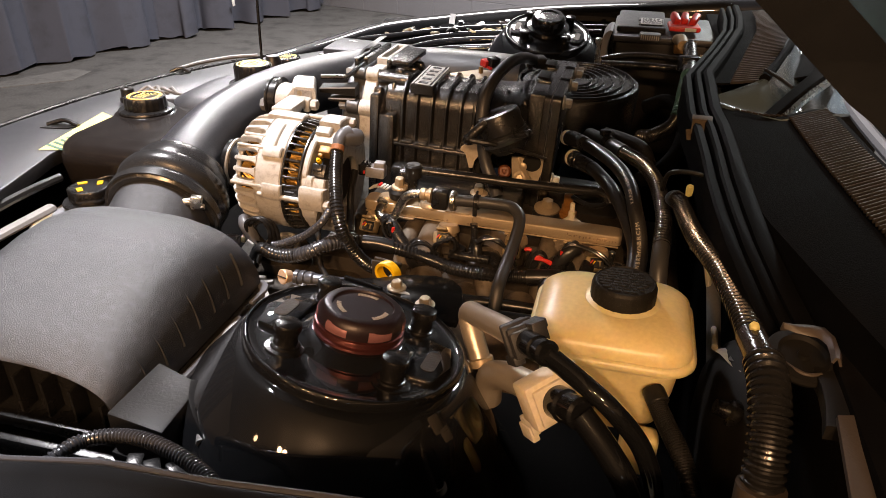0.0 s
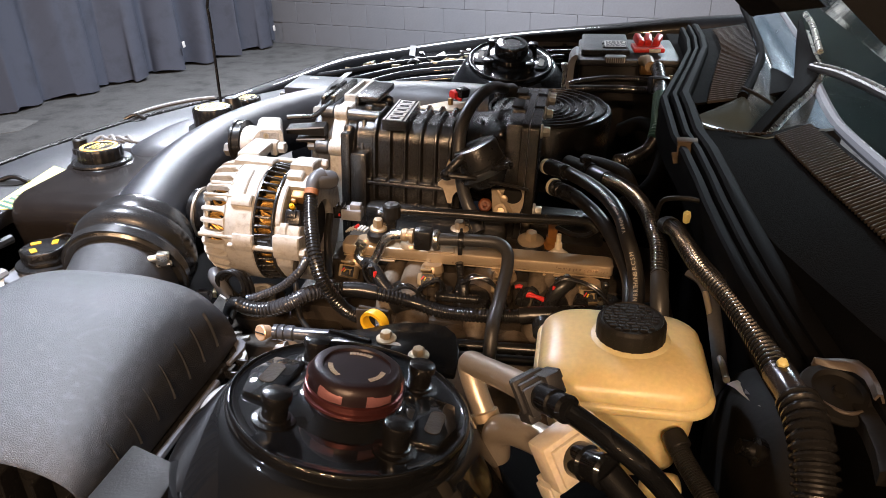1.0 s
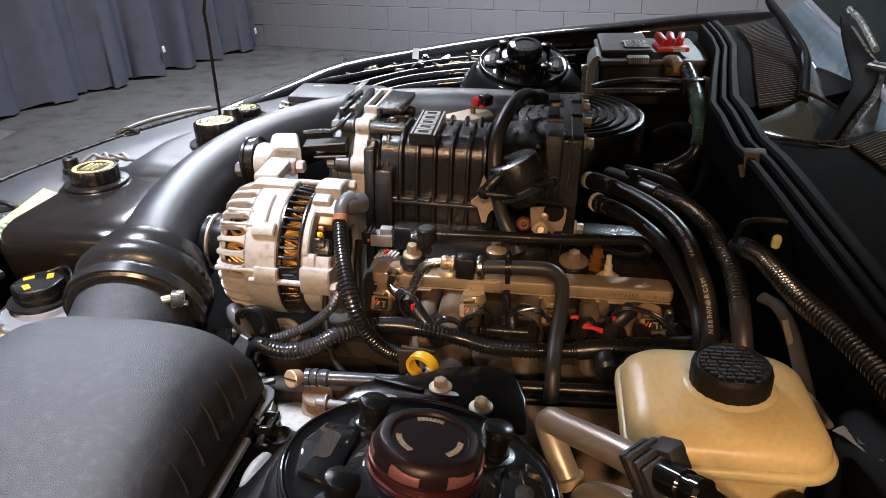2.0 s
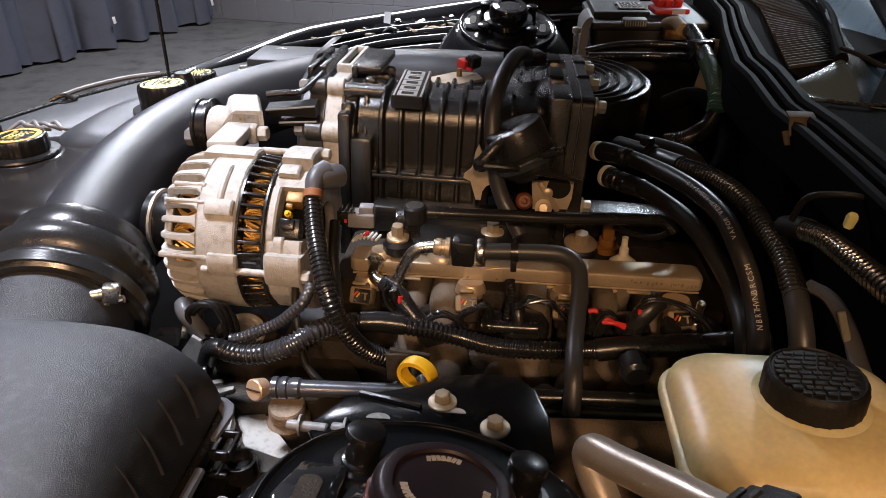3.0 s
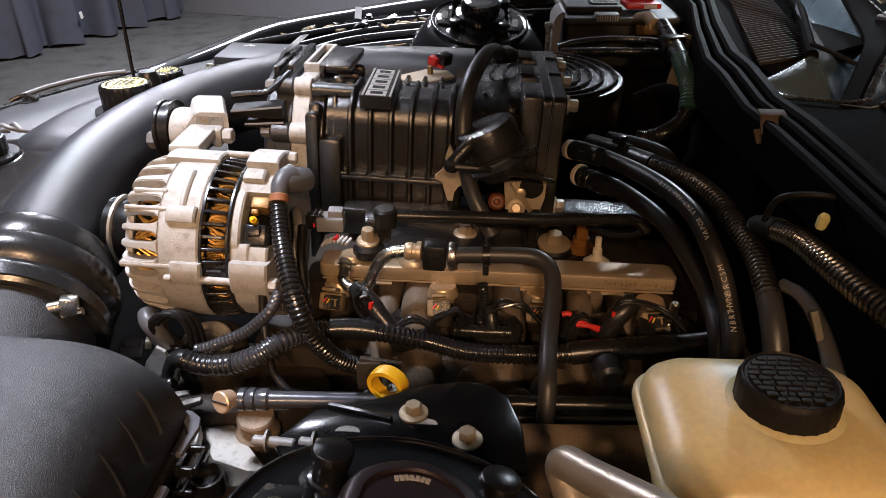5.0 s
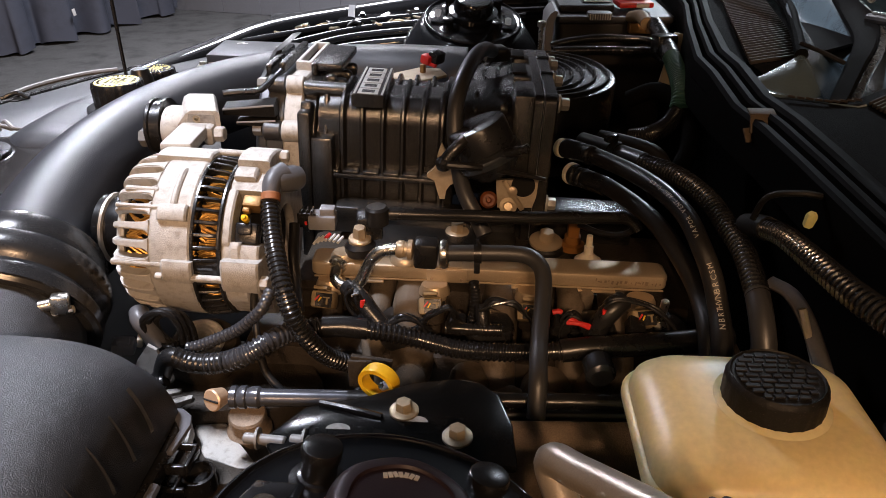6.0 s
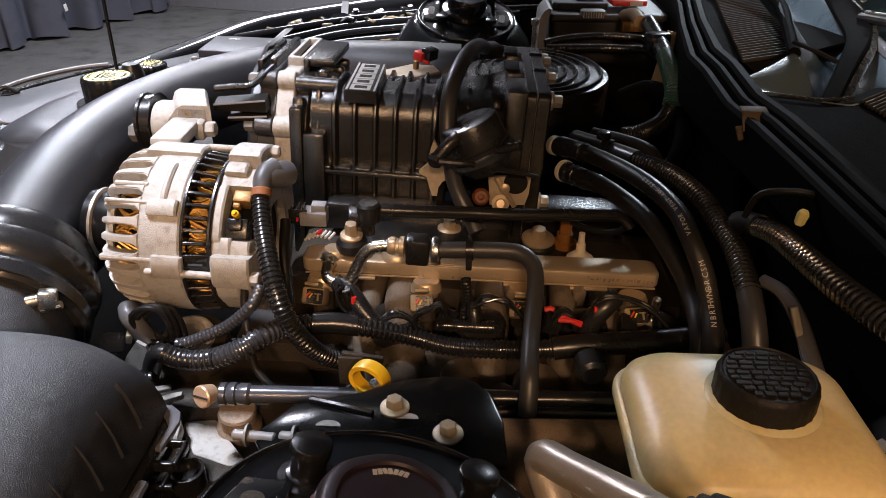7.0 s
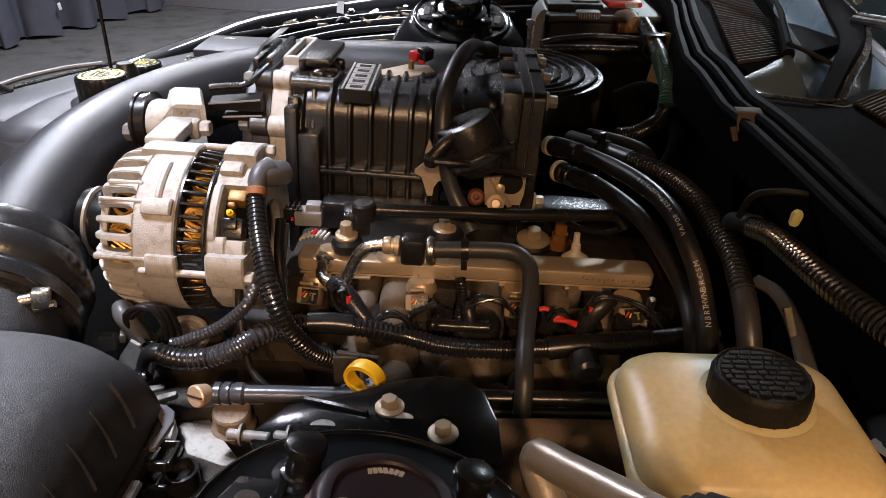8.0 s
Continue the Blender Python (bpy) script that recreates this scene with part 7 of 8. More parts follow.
lowtube = thing("lower_tube", (0.08, 0.18, 0.79), "black tube running below the heater tube", "pipe")
bm = bmesh.new()
rod(bm, (0.02, 0.19, 0.808), (0.16, 0.198, 0.806), 0.005, 14)
part("tube", bm, M_RUBBER, lowtube)

# ---- refrigerant pipes at the near corner ----
for nm, pts, r, bl, lab in (("upper", [(0.083, 0.045, 0.855), (0.07, 0.06, 0.88), (0.068, 0.062, 0.893), (0.08, 0.043, 0.903), (0.1, 0.013, 0.918), (0.116, -0.01, 0.928)], 0.009, M_BARE, "bare aluminium pipe in a black spring-lock coupling"), ("lower", [(0.092, 0.035, 0.83), (0.093, 0.03, 0.855), (0.102, 0.02, 0.868), (0.118, 0.002, 0.88), (0.138, -0.02, 0.89)], 0.011, M_BARE, "bare aluminium pipe in a cream plastic clamp")):
    t = thing("refrigerant_pipe", pts[0], lab, "pipe", group="refrigerant pipes")
    bm = bmesh.new()
    tube(bm, pts, r, 24, 0.003)
    part("pipe", bm, bl, t)
    d = (Vector(pts[-1]) - Vector(pts[-2])).normalized()
    e = Vector(pts[-1])
    if nm == "upper":
        for along, wide, high, thick in ((0.001, 0.02, 0.022, 0.0045), (0.007, 0.0235, 0.0245, 0.005), (0.0135, 0.021, 0.0225, 0.0045), (0.019, 0.0225, 0.019, 0.004)):
            bm = bmesh.new()
            box(bm, e + d * along, (thick, wide, high), (10, -28, -55), 0.0018)
            part("coupling_plate", bm, M_SATIN, t)
        for shift, size in (((0.006, 0.006, 0.005), (0.025, 0.011, 0.015)), ((0.009, 0.01, 0.0095), (0.017, 0.0055, 0.007)), ((-0.003, -0.005, -0.014), (0.015, 0.009, 0.007))):
            bm = bmesh.new()
            box(bm, e + d * 0.012 + Vector(shift), size, (10, -28, -55), 0.0015)
            part("coupling_lug", bm, M_SATIN, t)
        bm = bmesh.new()
        lathe(bm, e + d * 0.02, d, [(0, 0.009), (0.016, 0.009), (0.017, 0.0076), (0.022, 0.0076), (0.023, 0.0088), (0.028, 0.0088), (0.03, 0.0068)], 24)
        part("sleeve", bm, M_PAINT, t)
        bm = bmesh.new()
        h = e + d * 0.045
        tube(bm, [h, (0.166, -0.042, 0.922), (0.188, -0.048, 0.908), (0.21, -0.048, 0.88), (0.224, -0.045, 0.835), (0.226, -0.045, 0.77)], 0.0068, 18, 0.005)
        part("hose", bm, M_PAINT, t)
        bm = bmesh.new()
        lathe(bm, (0.082, 0.046, 0.857), (0.3, -0.3, -0.7), [(-0.004, 0.009), (-0.003, 0.0112), (0.003, 0.0112), (0.004, 0.009)], 24)
        part("bead", bm, M_RAIL, t)
    else:
        bm = bmesh.new()
        box(bm, e + d * 0.008, (0.02, 0.037, 0.035), (14, -20, -52), 0.003)
        box(bm, e + d * 0.019, (0.004, 0.03, 0.028), (14, -20, -52), 0.0015)
        box(bm, e + d * 0.002 + Vector((0.01, 0.016, 0.014)), (0.03, 0.012, 0.012), (14, -20, -52), 0.002)
        for dz in (-0.02, -0.026):
            box(bm, e + Vector((-0.004, -0.012, dz)), (0.016, 0.006, 0.012), (14, -20, -52), 0.001)
        part("clamp", bm, M_CLIP, t, "cream plastic clamp")
        bm = bmesh.new()
        lathe(bm, e + d * 0.01, d, [(0, 0.0118), (0.02, 0.0118), (0.022, 0.0102), (0.03, 0.0102), (0.031, 0.0112), (0.036, 0.0112), (0.038, 0.009)], 24)
        part("sleeve", bm, M_PAINT, t)
        bm = bmesh.new()
        tube(bm, [e + d * 0.046, (0.186, -0.062, 0.888), (0.202, -0.07, 0.868), (0.218, -0.074, 0.83), (0.224, -0.076, 0.77)], 0.009, 18, 0.005)
        part("hose", bm, M_PAINT, t)
        bm = bmesh.new()
        lathe(bm, (0.217, -0.074, 0.835), (0.2, -0.1, -0.9), [(0, 0.012), (0.0, 0.0145), (0.008, 0.0145), (0.008, 0.012)], 24)
        part("ring", bm, M_CLIP, t, "cream retaining ring")
# ---- wire looms and hoses round the engine ----


def loom(label, pts, r, ribs=0.0042, mat=None, name="wire_loom", place=None, seg=14, depth=0.12, r_end=None):
    t = thing(name, place or pts[0], label, "wire loom" if ribs else "hose", group="wire looms" if ribs else "hoses")
    bm = bmesh.new()
    tube(bm, pts, r, seg, 0.005, ribs=ribs, depth=depth, r_end=r_end)
    part("sleeve", bm, mat or (M_LOOM if ribs else M_RUBBER), t)
    return t


main = loom("black corrugated engine harness lying along the head", [(-0.11, 0.24, 0.838), (-0.092, 0.246, 0.842), (-0.056, 0.25, 0.837), (-0.022, 0.256, 0.826), (0.013, 0.252, 0.82), (0.058, 0.245, 0.824), (0.1, 0.244, 0.828)], 0.0079)
bm = bmesh.new()
tube(bm, [(0.092, 0.2445, 0.827), (0.11, 0.246, 0.829), (0.15, 0.25, 0.831), (0.19, 0.255, 0.832), (0.225, 0.262, 0.835)], 0.0092, 18, 0.005)
part("taped_run", bm, M_PLASTIC, main, "smooth taped end run")
bm = bmesh.new()
tube(bm, [(-0.096, 0.245, 0.8425), (-0.08, 0.248, 0.8415), (-0.062, 0.25, 0.8385)], 0.0086, 18, 0.004)
part("tape_wrap", bm, M_PLASTIC, main, "glossy black tape wrap")
left = loom("grey-black corrugated harness branch below the alternator", [(-0.176, 0.207, 0.8321), (-0.1613, 0.207, 0.8349), (-0.1437, 0.2085, 0.842), (-0.13, 0.218, 0.847), (-0.118, 0.232, 0.8455), (-0.1, 0.245, 0.842)], 0.0084, mat=M_GREYLOOM, depth=0.16)
bm = bmesh.new()
tube(bm, [(-0.2013, 0.207, 0.8385), (-0.1907, 0.207, 0.8337), (-0.1763, 0.207, 0.8321), (-0.1613, 0.207, 0.8348)], 0.008, 18, ribs=0.0045, depth=0.05)
part("tape_wrap", bm, M_PLASTIC, left, "glossy black tape wrap")
bm = bmesh.new()
tube(bm, [(-0.194, 0.208, 0.836), (-0.206, 0.209, 0.836), (-0.2115, 0.209, 0.828), (-0.215, 0.208, 0.818), (-0.222, 0.204, 0.812)], 0.0072, 12, 0.004)
part("taped_tail", bm, M_PLASTIC, left, "folded black tape tail")
loom("thin grey corrugated loom rising beside the alternator", [(-0.1962, 0.222, 0.8352), (-0.1872, 0.222, 0.8377), (-0.1689, 0.222, 0.8462), (-0.1553, 0.222, 0.8535), (-0.1414, 0.222, 0.865), (-0.1332, 0.224, 0.8737), (-0.129, 0.234, 0.883)], 0.0048, ribs=0.0036, mat=M_GREYLOOM)
loom("thin corrugated loom branching behind the harness", [(0.0, 0.265, 0.8316), (0.02, 0.265, 0.8308), (0.0458, 0.265, 0.8305)], 0.0055, ribs=0.003)
loom("short upright corrugated loom between the injectors", [(0.0222, 0.287, 0.862), (0.0238, 0.285, 0.847), (0.0209, 0.281, 0.8254)], 0.0045, ribs=0.003)
bplus = loom("thick corrugated alternator cable loom", [(-0.137, 0.282, 0.936), (-0.13, 0.258, 0.9182), (-0.1224, 0.238, 0.9045), (-0.1145, 0.2215, 0.8895), (-0.107, 0.214, 0.87), (-0.0975, 0.217, 0.8475), (-0.0875, 0.228, 0.826), (-0.07, 0.242, 0.808)], 0.0076, ribs=0.0038)
bm = bmesh.new()
lathe(bm, (-0.135, 0.28, 0.938), (-0.05, 0.6, 0.7), [(-0.003, 0.006), (-0.003, 0.0075), (0.002, 0.0077), (0.003, 0.007)], 20)
part("orange_band", bm, M_COPPERBAND, bplus, "orange tape band")
bm = bmesh.new()
tube(bm, [(-0.135, 0.281, 0.939), (-0.135, 0.286, 0.945), (-0.133, 0.293, 0.949), (-0.128, 0.3, 0.95)], 0.0068, 18, 0.003, r_end=0.009)
lathe(bm, (-0.138, 0.286, 0.948), (0.62, 0.75, -0.18), [(0, 0.0), (0.001, 0.0045), (0.004, 0.0075), (0.01, 0.0095), (0.018, 0.0102), (0.025, 0.0105), (0.03, 0.009), (0.033, 0.005), (0.0335, 0)], 24)
part("terminal_boot", bm, M_BOOT, bplus, "grey rubber terminal boot")

for pts, r in (([(-0.146, 0.282, 0.906), (-0.148, 0.262, 0.885), (-0.146, 0.24, 0.865), (-0.14, 0.222, 0.842), (-0.13, 0.205, 0.825), (-0.105, 0.195, 0.81), (-0.07, 0.2, 0.81), (-0.055, 0.21, 0.82)], 0.003), ([(-0.128, 0.31, 0.9), (-0.126, 0.29, 0.88), (-0.122, 0.275, 0.86), (-0.118, 0.262, 0.845)], 0.0045)):
    loom("thin black cable hanging past the alternator", pts, r, ribs=0, name="cable")
for dx, dy, dz, r in ((0, 0, 0, 0.0032), (0.004, 0.004, -0.004, 0.0028), (-0.002, -0.004, 0.0015, 0.0026)):
    loom("taped black wire bundle looping below the alternator", [(x + dx, 0.235 + dy, z + dz) for x, z in ((-0.2085, 0.829), (-0.2165, 0.827), (-0.2275, 0.8373), (-0.2313, 0.851), (-0.2208, 0.8595), (-0.209, 0.8585), (-0.203, 0.8475), (-0.2021, 0.83))], r, ribs=0, name="cable", mat=M_PLASTIC, seg=10)
plug = thing("harness_plug", (-0.25, 0.235, 0.82), "dark grey harness plug with a cream lock beside the bracket", "connector")
bm = bmesh.new()
box(bm, (-0.2535, 0.231, 0.828), (0.017, 0.013, 0.011), (0, 6, 15), 0.002)
box(bm, (-0.2515, 0.2295, 0.8345), (0.01, 0.008, 0.004), (0, 6, 15), 0.001)
part("shell", bm, M_GREYPLASTIC, plug)
bm = bmesh.new()
box(bm, (-0.241, 0.2345, 0.8315), (0.0045, 0.009, 0.008), (0, 12, 20), 0.001)
part("lock", bm, M_CLIP, plug)
boot = thing("sensor_boot", (-0.24, 0.236, 0.83), "soft grey rubber boot on a wire end", "rubber boot")
bm = bmesh.new()
tube(bm, [(-0.243, 0.246, 0.8505), (-0.2385, 0.238, 0.849), (-0.2335, 0.236, 0.8425), (-0.2294, 0.235, 0.834), (-0.225, 0.233, 0.8265)], 0.0078, 16, 0.004)
part("boot", bm, M_BOOT, boot)
loom("short ribbed rubber elbow at the front cover", [(-0.232, 0.2, 0.813), (-0.226, 0.2, 0.8155), (-0.2149, 0.2, 0.8179), (-0.208, 0.201, 0.82)], 0.0052, ribs=0.0036)

front = thing("front_cover", (-0.18, 0.2, 0.7), "dark cast engine front cover with a pale boss", "engine cover")
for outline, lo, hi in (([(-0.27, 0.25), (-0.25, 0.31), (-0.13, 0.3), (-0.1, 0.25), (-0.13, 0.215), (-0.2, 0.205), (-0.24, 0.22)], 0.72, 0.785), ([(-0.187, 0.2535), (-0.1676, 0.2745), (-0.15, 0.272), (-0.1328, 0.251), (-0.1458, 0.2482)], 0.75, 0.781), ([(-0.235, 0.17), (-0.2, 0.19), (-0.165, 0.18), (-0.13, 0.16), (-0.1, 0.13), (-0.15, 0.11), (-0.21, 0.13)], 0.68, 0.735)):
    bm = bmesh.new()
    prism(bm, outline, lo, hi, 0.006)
    part("casting", bm, M_CASTING if hi == 0.781 else M_DARKCAST, front)
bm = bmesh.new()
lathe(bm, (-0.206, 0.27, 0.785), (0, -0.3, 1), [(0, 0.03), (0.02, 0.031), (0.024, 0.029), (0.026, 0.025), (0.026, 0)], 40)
part("cap", bm, M_DARKCAST, front, "dark turned hub")
bm = bmesh.new()
lathe(bm, (-0.207, 0.262, 0.811), (0, -0.3, 1), [(0, 0.022), (0.0045, 0.0215), (0.005, 0.02), (0.0015, 0.0188), (0.0015, 0.015), (0.0045, 0.0142), (0.0045, 0.0125), (0.001, 0.0115), (0.001, 0)], 40)
part("hub_ring", bm, M_CASTING, front, "pale machined ring")
bm = bmesh.new()
lathe(bm, (-0.1545, 0.212, 0.71), (0.05, -0.12, 1), [(0, 0.0165), (0.05, 0.0165), (0.053, 0.0175), (0.064, 0.0175), (0.066, 0.016), (0.068, 0.0135), (0.07, 0.0148), (0.072, 0.0135), (0.074, 0.0148), (0.076, 0.0135), (0.078, 0.0148), (0.08, 0.0135), (0.081, 0.0)], 32)
part("sender_housing", bm, M_BLOCKCAST, front, "tan stained sender housing")
for x, y, z, sz in ((-0.225, 0.2255, 0.788, 0.012), (-0.209, 0.2165, 0.789, 0.009)):
    bm = bmesh.new()
    prism(bm, [(x - sz, y - 0.003), (x - sz * 0.2, y - 0.006), (x + sz, y + 0.001), (x + sz * 0.9, y + 0.006), (x - sz * 0.3, y + 0.002)], z - 0.02, z, 0.001)
    part("cast_edge", bm, M_CASTING, front)
bracket = thing("grey_bracket", (-0.23, 0.215, 0.8), "pale coated steel bracket catching the light", "bracket")
bm = bmesh.new()
rings(bm, [[(x, 0.2155 + dy + 0.12 * (z - 0.81), z) for x, z in ((-0.2271, 0.8385), (-0.2204, 0.8344), (-0.217, 0.822), (-0.2194, 0.8108), (-0.2242, 0.8084), (-0.2405, 0.8168), (-0.2365, 0.826))] for dy in (0.0, 0.003)])
part("plate", bm, M_CASTING, bracket)
gasket = thing("engine_mount_arm", (-0.15, 0.12, 0.7), "dark engine mount arm with pale cast pads beside the tower", "engine mount")
bm = bmesh.new()
prism(bm, [(-0.2, 0.225), (-0.19, 0.223), (-0.178, 0.209), (-0.1658, 0.197), (-0.15, 0.182), (-0.136, 0.17), (-0.14, 0.15), (-0.17, 0.145), (-0.19, 0.17), (-0.195, 0.2)], 0.72, 0.771, 0.005)
part("arm", bm, M_DARKCAST, gasket)
for outline, top in (([(-0.1964, 0.2321), (-0.179, 0.2177), (-0.1557, 0.1899), (-0.1315, 0.1636), (-0.1469, 0.1623), (-0.1763, 0.1719), (-0.1951, 0.1965)], 0.772), ([(-0.2184, 0.2061), (-0.2013, 0.2042), (-0.1881, 0.188), (-0.184, 0.168), (-0.1969, 0.1669), (-0.196, 0.1828)], 0.79)):
    bm = bmesh.new()
    prism(bm, outline, top - 0.012, top, 0.0015)
    part("pad", bm, M_CASTING, gasket, "pale cast pad")
bm = bmesh.new()
box(bm, (-0.198, 0.176, 0.7925), (0.004, 0.02, 0.003), (0, 0, -20), 0.001)
part("slot", bm, M_MATTE, gasket)

# coils and ignition leads
for k, x in enumerate((-0.045, 0.03, 0.115, 0.175)):
    coil = thing("ignition_coil", (x, 0.262, 0.8), "round black ignition coil cap with its plug", "ignition coil", group="ignition coils")
    bm = bmesh.new()
    lathe(bm, (x + 0.006, 0.288, 0.808), (0, -0.35, 1), [(0, 0.02), (0.012, 0.021), (0.016, 0.019), (0.018, 0.015), (0.017, 0)], 28)
    part("cap", bm, M_PLASTIC, coil)
    bm = bmesh.new()
    box(bm, (x - 0.022, 0.272, 0.832), (0.014, 0.016, 0.012), (15, 20, 0), 0.002)
    part("plug", bm, M_PLASTIC, coil)
for pts in ([(-0.0664, 0.266, 0.8554), (-0.067, 0.2655, 0.85), (-0.0659, 0.266, 0.8438)], [(0.0851, 0.263, 0.8508), (0.0887, 0.263, 0.8524), (0.092, 0.263, 0.851)], [(0.0971, 0.263, 0.8414), (0.105, 0.261, 0.8425), (0.1149, 0.263, 0.8387)], [(0.0981, 0.264, 0.8445), (0.108, 0.262, 0.841), (0.1164, 0.263, 0.8363)], [(0.1256, 0.263, 0.8548), (0.125, 0.262, 0.849), (0.1257, 0.263, 0.8428)]):
    loom("short bright red wire at an ignition coil", pts, 0.0021, ribs=0, mat=M_RED, name="red_wire", seg=8)
# glossy loops of wire from the injector plugs down to the harness
for j, (n, y, line) in enumerate(((3, 0.272, ((-0.0766, 0.8631), (-0.0798, 0.8539), (-0.074, 0.8387), (-0.0571, 0.8269), (-0.045, 0.824))), (3, 0.27, ((-0.0745, 0.8605), (-0.0703, 0.8589), (-0.0657, 0.8438), (-0.0504, 0.8257), (-0.042, 0.822))), (3, 0.262, ((-0.053, 0.8262), (-0.0449, 0.8342), (-0.0342, 0.844), (-0.0187, 0.8401), (-0.013, 0.83))), (4, 0.263, ((-0.0187, 0.832), (-0.016, 0.842), (-0.0083, 0.8497), (0.0044, 0.8524), (0.0076, 0.8429), (0.0033, 0.8304))), (3, 0.27, ((0.0271, 0.8469), (0.033, 0.852), (0.0397, 0.856), (0.0549, 0.8552), (0.0657, 0.8436), (0.0713, 0.8362), (0.076, 0.826))), (3, 0.268, ((0.0924, 0.8247), (0.0938, 0.8387), (0.1006, 0.8481), (0.106, 0.8438), (0.112, 0.83))), (4, 0.268, ((0.1232, 0.8561), (0.1337, 0.863), (0.1561, 0.8596), (0.1723, 0.8486), (0.1818, 0.834), (0.184, 0.824))))):
    tangle = thing("loose_wires", (line[0][0], y, line[0][1]), "glossy black wires looping below the fuel rail", "wiring", group="loose wires")
    rg = random.Random(40 + j)
    for k in range(n):
        bm = bmesh.new()
        tube(bm, [(x + rg.uniform(-0.0022, 0.0022), y + 0.0035 * (k - 1) + rg.uniform(-0.0015, 0.0015), z + rg.uniform(-0.0022, 0.0022) - 0.0012 * k) for x, z in line], rg.uniform(0.0013, 0.0021), 8, 0.003)
        part("wire", bm, M_LOOM, tangle)
# rubber boots of the coil leads
for line, r in (([(-0.083, 0.288, 0.853), (-0.07, 0.275, 0.852), (-0.06, 0.267, 0.842), (-0.05, 0.262, 0.832)], 0.0075), ([(0.141, 0.275, 0.856), (0.1325, 0.268, 0.852), (0.125, 0.266, 0.842), (0.119, 0.264, 0.826)], 0.0085), ([(0.029, 0.276, 0.846), (0.03, 0.27, 0.84), (0.031, 0.266, 0.828)], 0.006)):
    loom("black rubber coil lead boot below the fuel rail", line, r, ribs=0, name="lead_boot", mat=M_PLASTIC, seg=16)
stud = thing("rear_stud", (0.176, 0.29, 0.82), "plated threaded stud at the rear of the head", "stud")
bm = bmesh.new()
rod(bm, (0.176, 0.29, 0.815), (0.178, 0.286, 0.85), 0.0035, 10, 0.001)
lathe(bm, (0.176, 0.29, 0.822), (0, 0, 1), [(0, 0.008), (0.004, 0.009), (0.007, 0.006)], 6)
part("stud", bm, M_STEEL, stud)

# hoses towards the firewall
VAPOUR_LINE = [(0.104, 0.466, 0.914), (0.1131, 0.455, 0.9174), (0.1341, 0.42, 0.921), (0.1587, 0.38, 0.9223), (0.1769, 0.34, 0.9217), (0.188, 0.305, 0.9174), (0.1939, 0.28, 0.9067), (0.2011, 0.262, 0.8894), (0.2049, 0.245, 0.8701), (0.203, 0.22, 0.8568), (0.2, 0.2, 0.83)]
vapour = loom("smooth black vapour hose with pale lettering", VAPOUR_LINE, 0.0078, ribs=0, name="vapour_hose", seg=20)
bm = bmesh.new()
lathe(bm, (0.108, 0.456, 0.916), (0.5, -0.85, 0.15), [(0, 0.007), (0.0, 0.0095), (0.005, 0.0095), (0.006, 0.009), (0.022, 0.0096), (0.024, 0.0088), (0.04, 0.0094), (0.042, 0.008)], 24)
part("end_sleeve", bm, M_PLASTIC, vapour)
bm = bmesh.new()
lathe(bm, (0.103, 0.464, 0.914), (0.5, -0.85, 0.15), [(0, 0.006), (0.001, 0.0095), (0.007, 0.0095), (0.008, 0.007)], 24)
part("cream_collar", bm, M_CLIP, vapour, "cream plastic collar")


def hose_text(body, line, r, start, size, lift, side):
    """Raised print that follows a hose; each character is one small mesh."""
    pts = spline(line, 0.001)
    out = []
    for k, ch in enumerate(body):
        if ch == " ":
            continue
        i = min(len(pts) - 2, int((start + k * size * 0.78) / 0.001))
        t = (pts[i + 1] - pts[i - 1]).normalized()
        n = Vector(side)
        n = (n - t * n.dot(t)).normalized()
        b = n.cross(t)
        cu = bpy.data.curves.new("letter", "FONT")
        cu.body, cu.size, cu.extrude, cu.align_x, cu.align_y, cu.resolution_u = ch, size, 0.0001, "CENTER", "CENTER", 2
        tmp = bpy.data.objects.new("letter", cu)
        scene.collection.objects.link(tmp)
        me = bpy.data.meshes.new_from_object(tmp.evaluated_get(bpy.context.evaluated_depsgraph_get()))
        bpy.data.objects.remove(tmp)
        m = Matrix((t, b, n)).transposed().to_4x4()
        m.translation = pts[i] + n * (r + lift)
        me.transform(m)
        me.materials.clear()
        me.materials.append(M_FAINT)
        out.append(me)
    return out


for body, line, start, size, side in (("NBRTHVNBRCSM", VAPOUR_LINE[::-1], 0.043, 0.006, (-0.2, -0.8, 0.6)), ("VAPOR VENT ABC 5/40", VAPOUR_LINE[::-1], 0.117, 0.0052, (-0.35, -0.7, 0.65))):
    for me in hose_text(body, line, 0.0078, start, size, 0.0003, side):
        ob = new("letter", me)
        ob.parent = vapour
        ob.matrix_parent_inverse = world_place(vapour).inverted()
lower = loom("ribbed black hose below the vapour hose", [(0.112, 0.455, 0.892), (0.1359, 0.415, 0.8981), (0.154, 0.375, 0.9004), (0.1734, 0.335, 0.8957), (0.1908, 0.3, 0.8778), (0.2, 0.275, 0.8613), (0.2, 0.24, 0.8477), (0.199, 0.22, 0.82)], 0.0078, ribs=0, name="heater_hose", seg=20)
bm = bmesh.new()
lathe(bm, (0.117, 0.447, 0.892), (0.5, -0.86, 0.12), [(0, 0.007), (0.0, 0.0105), (0.006, 0.0105), (0.007, 0.0085), (0.012, 0.0098), (0.016, 0.0098), (0.017, 0.0085), (0.022, 0.0095), (0.034, 0.0095), (0.036, 0.0085), (0.05, 0.0092), (0.052, 0.008)], 24)
part("end_sleeve", bm, M_PLASTIC, lower)
bm = bmesh.new()
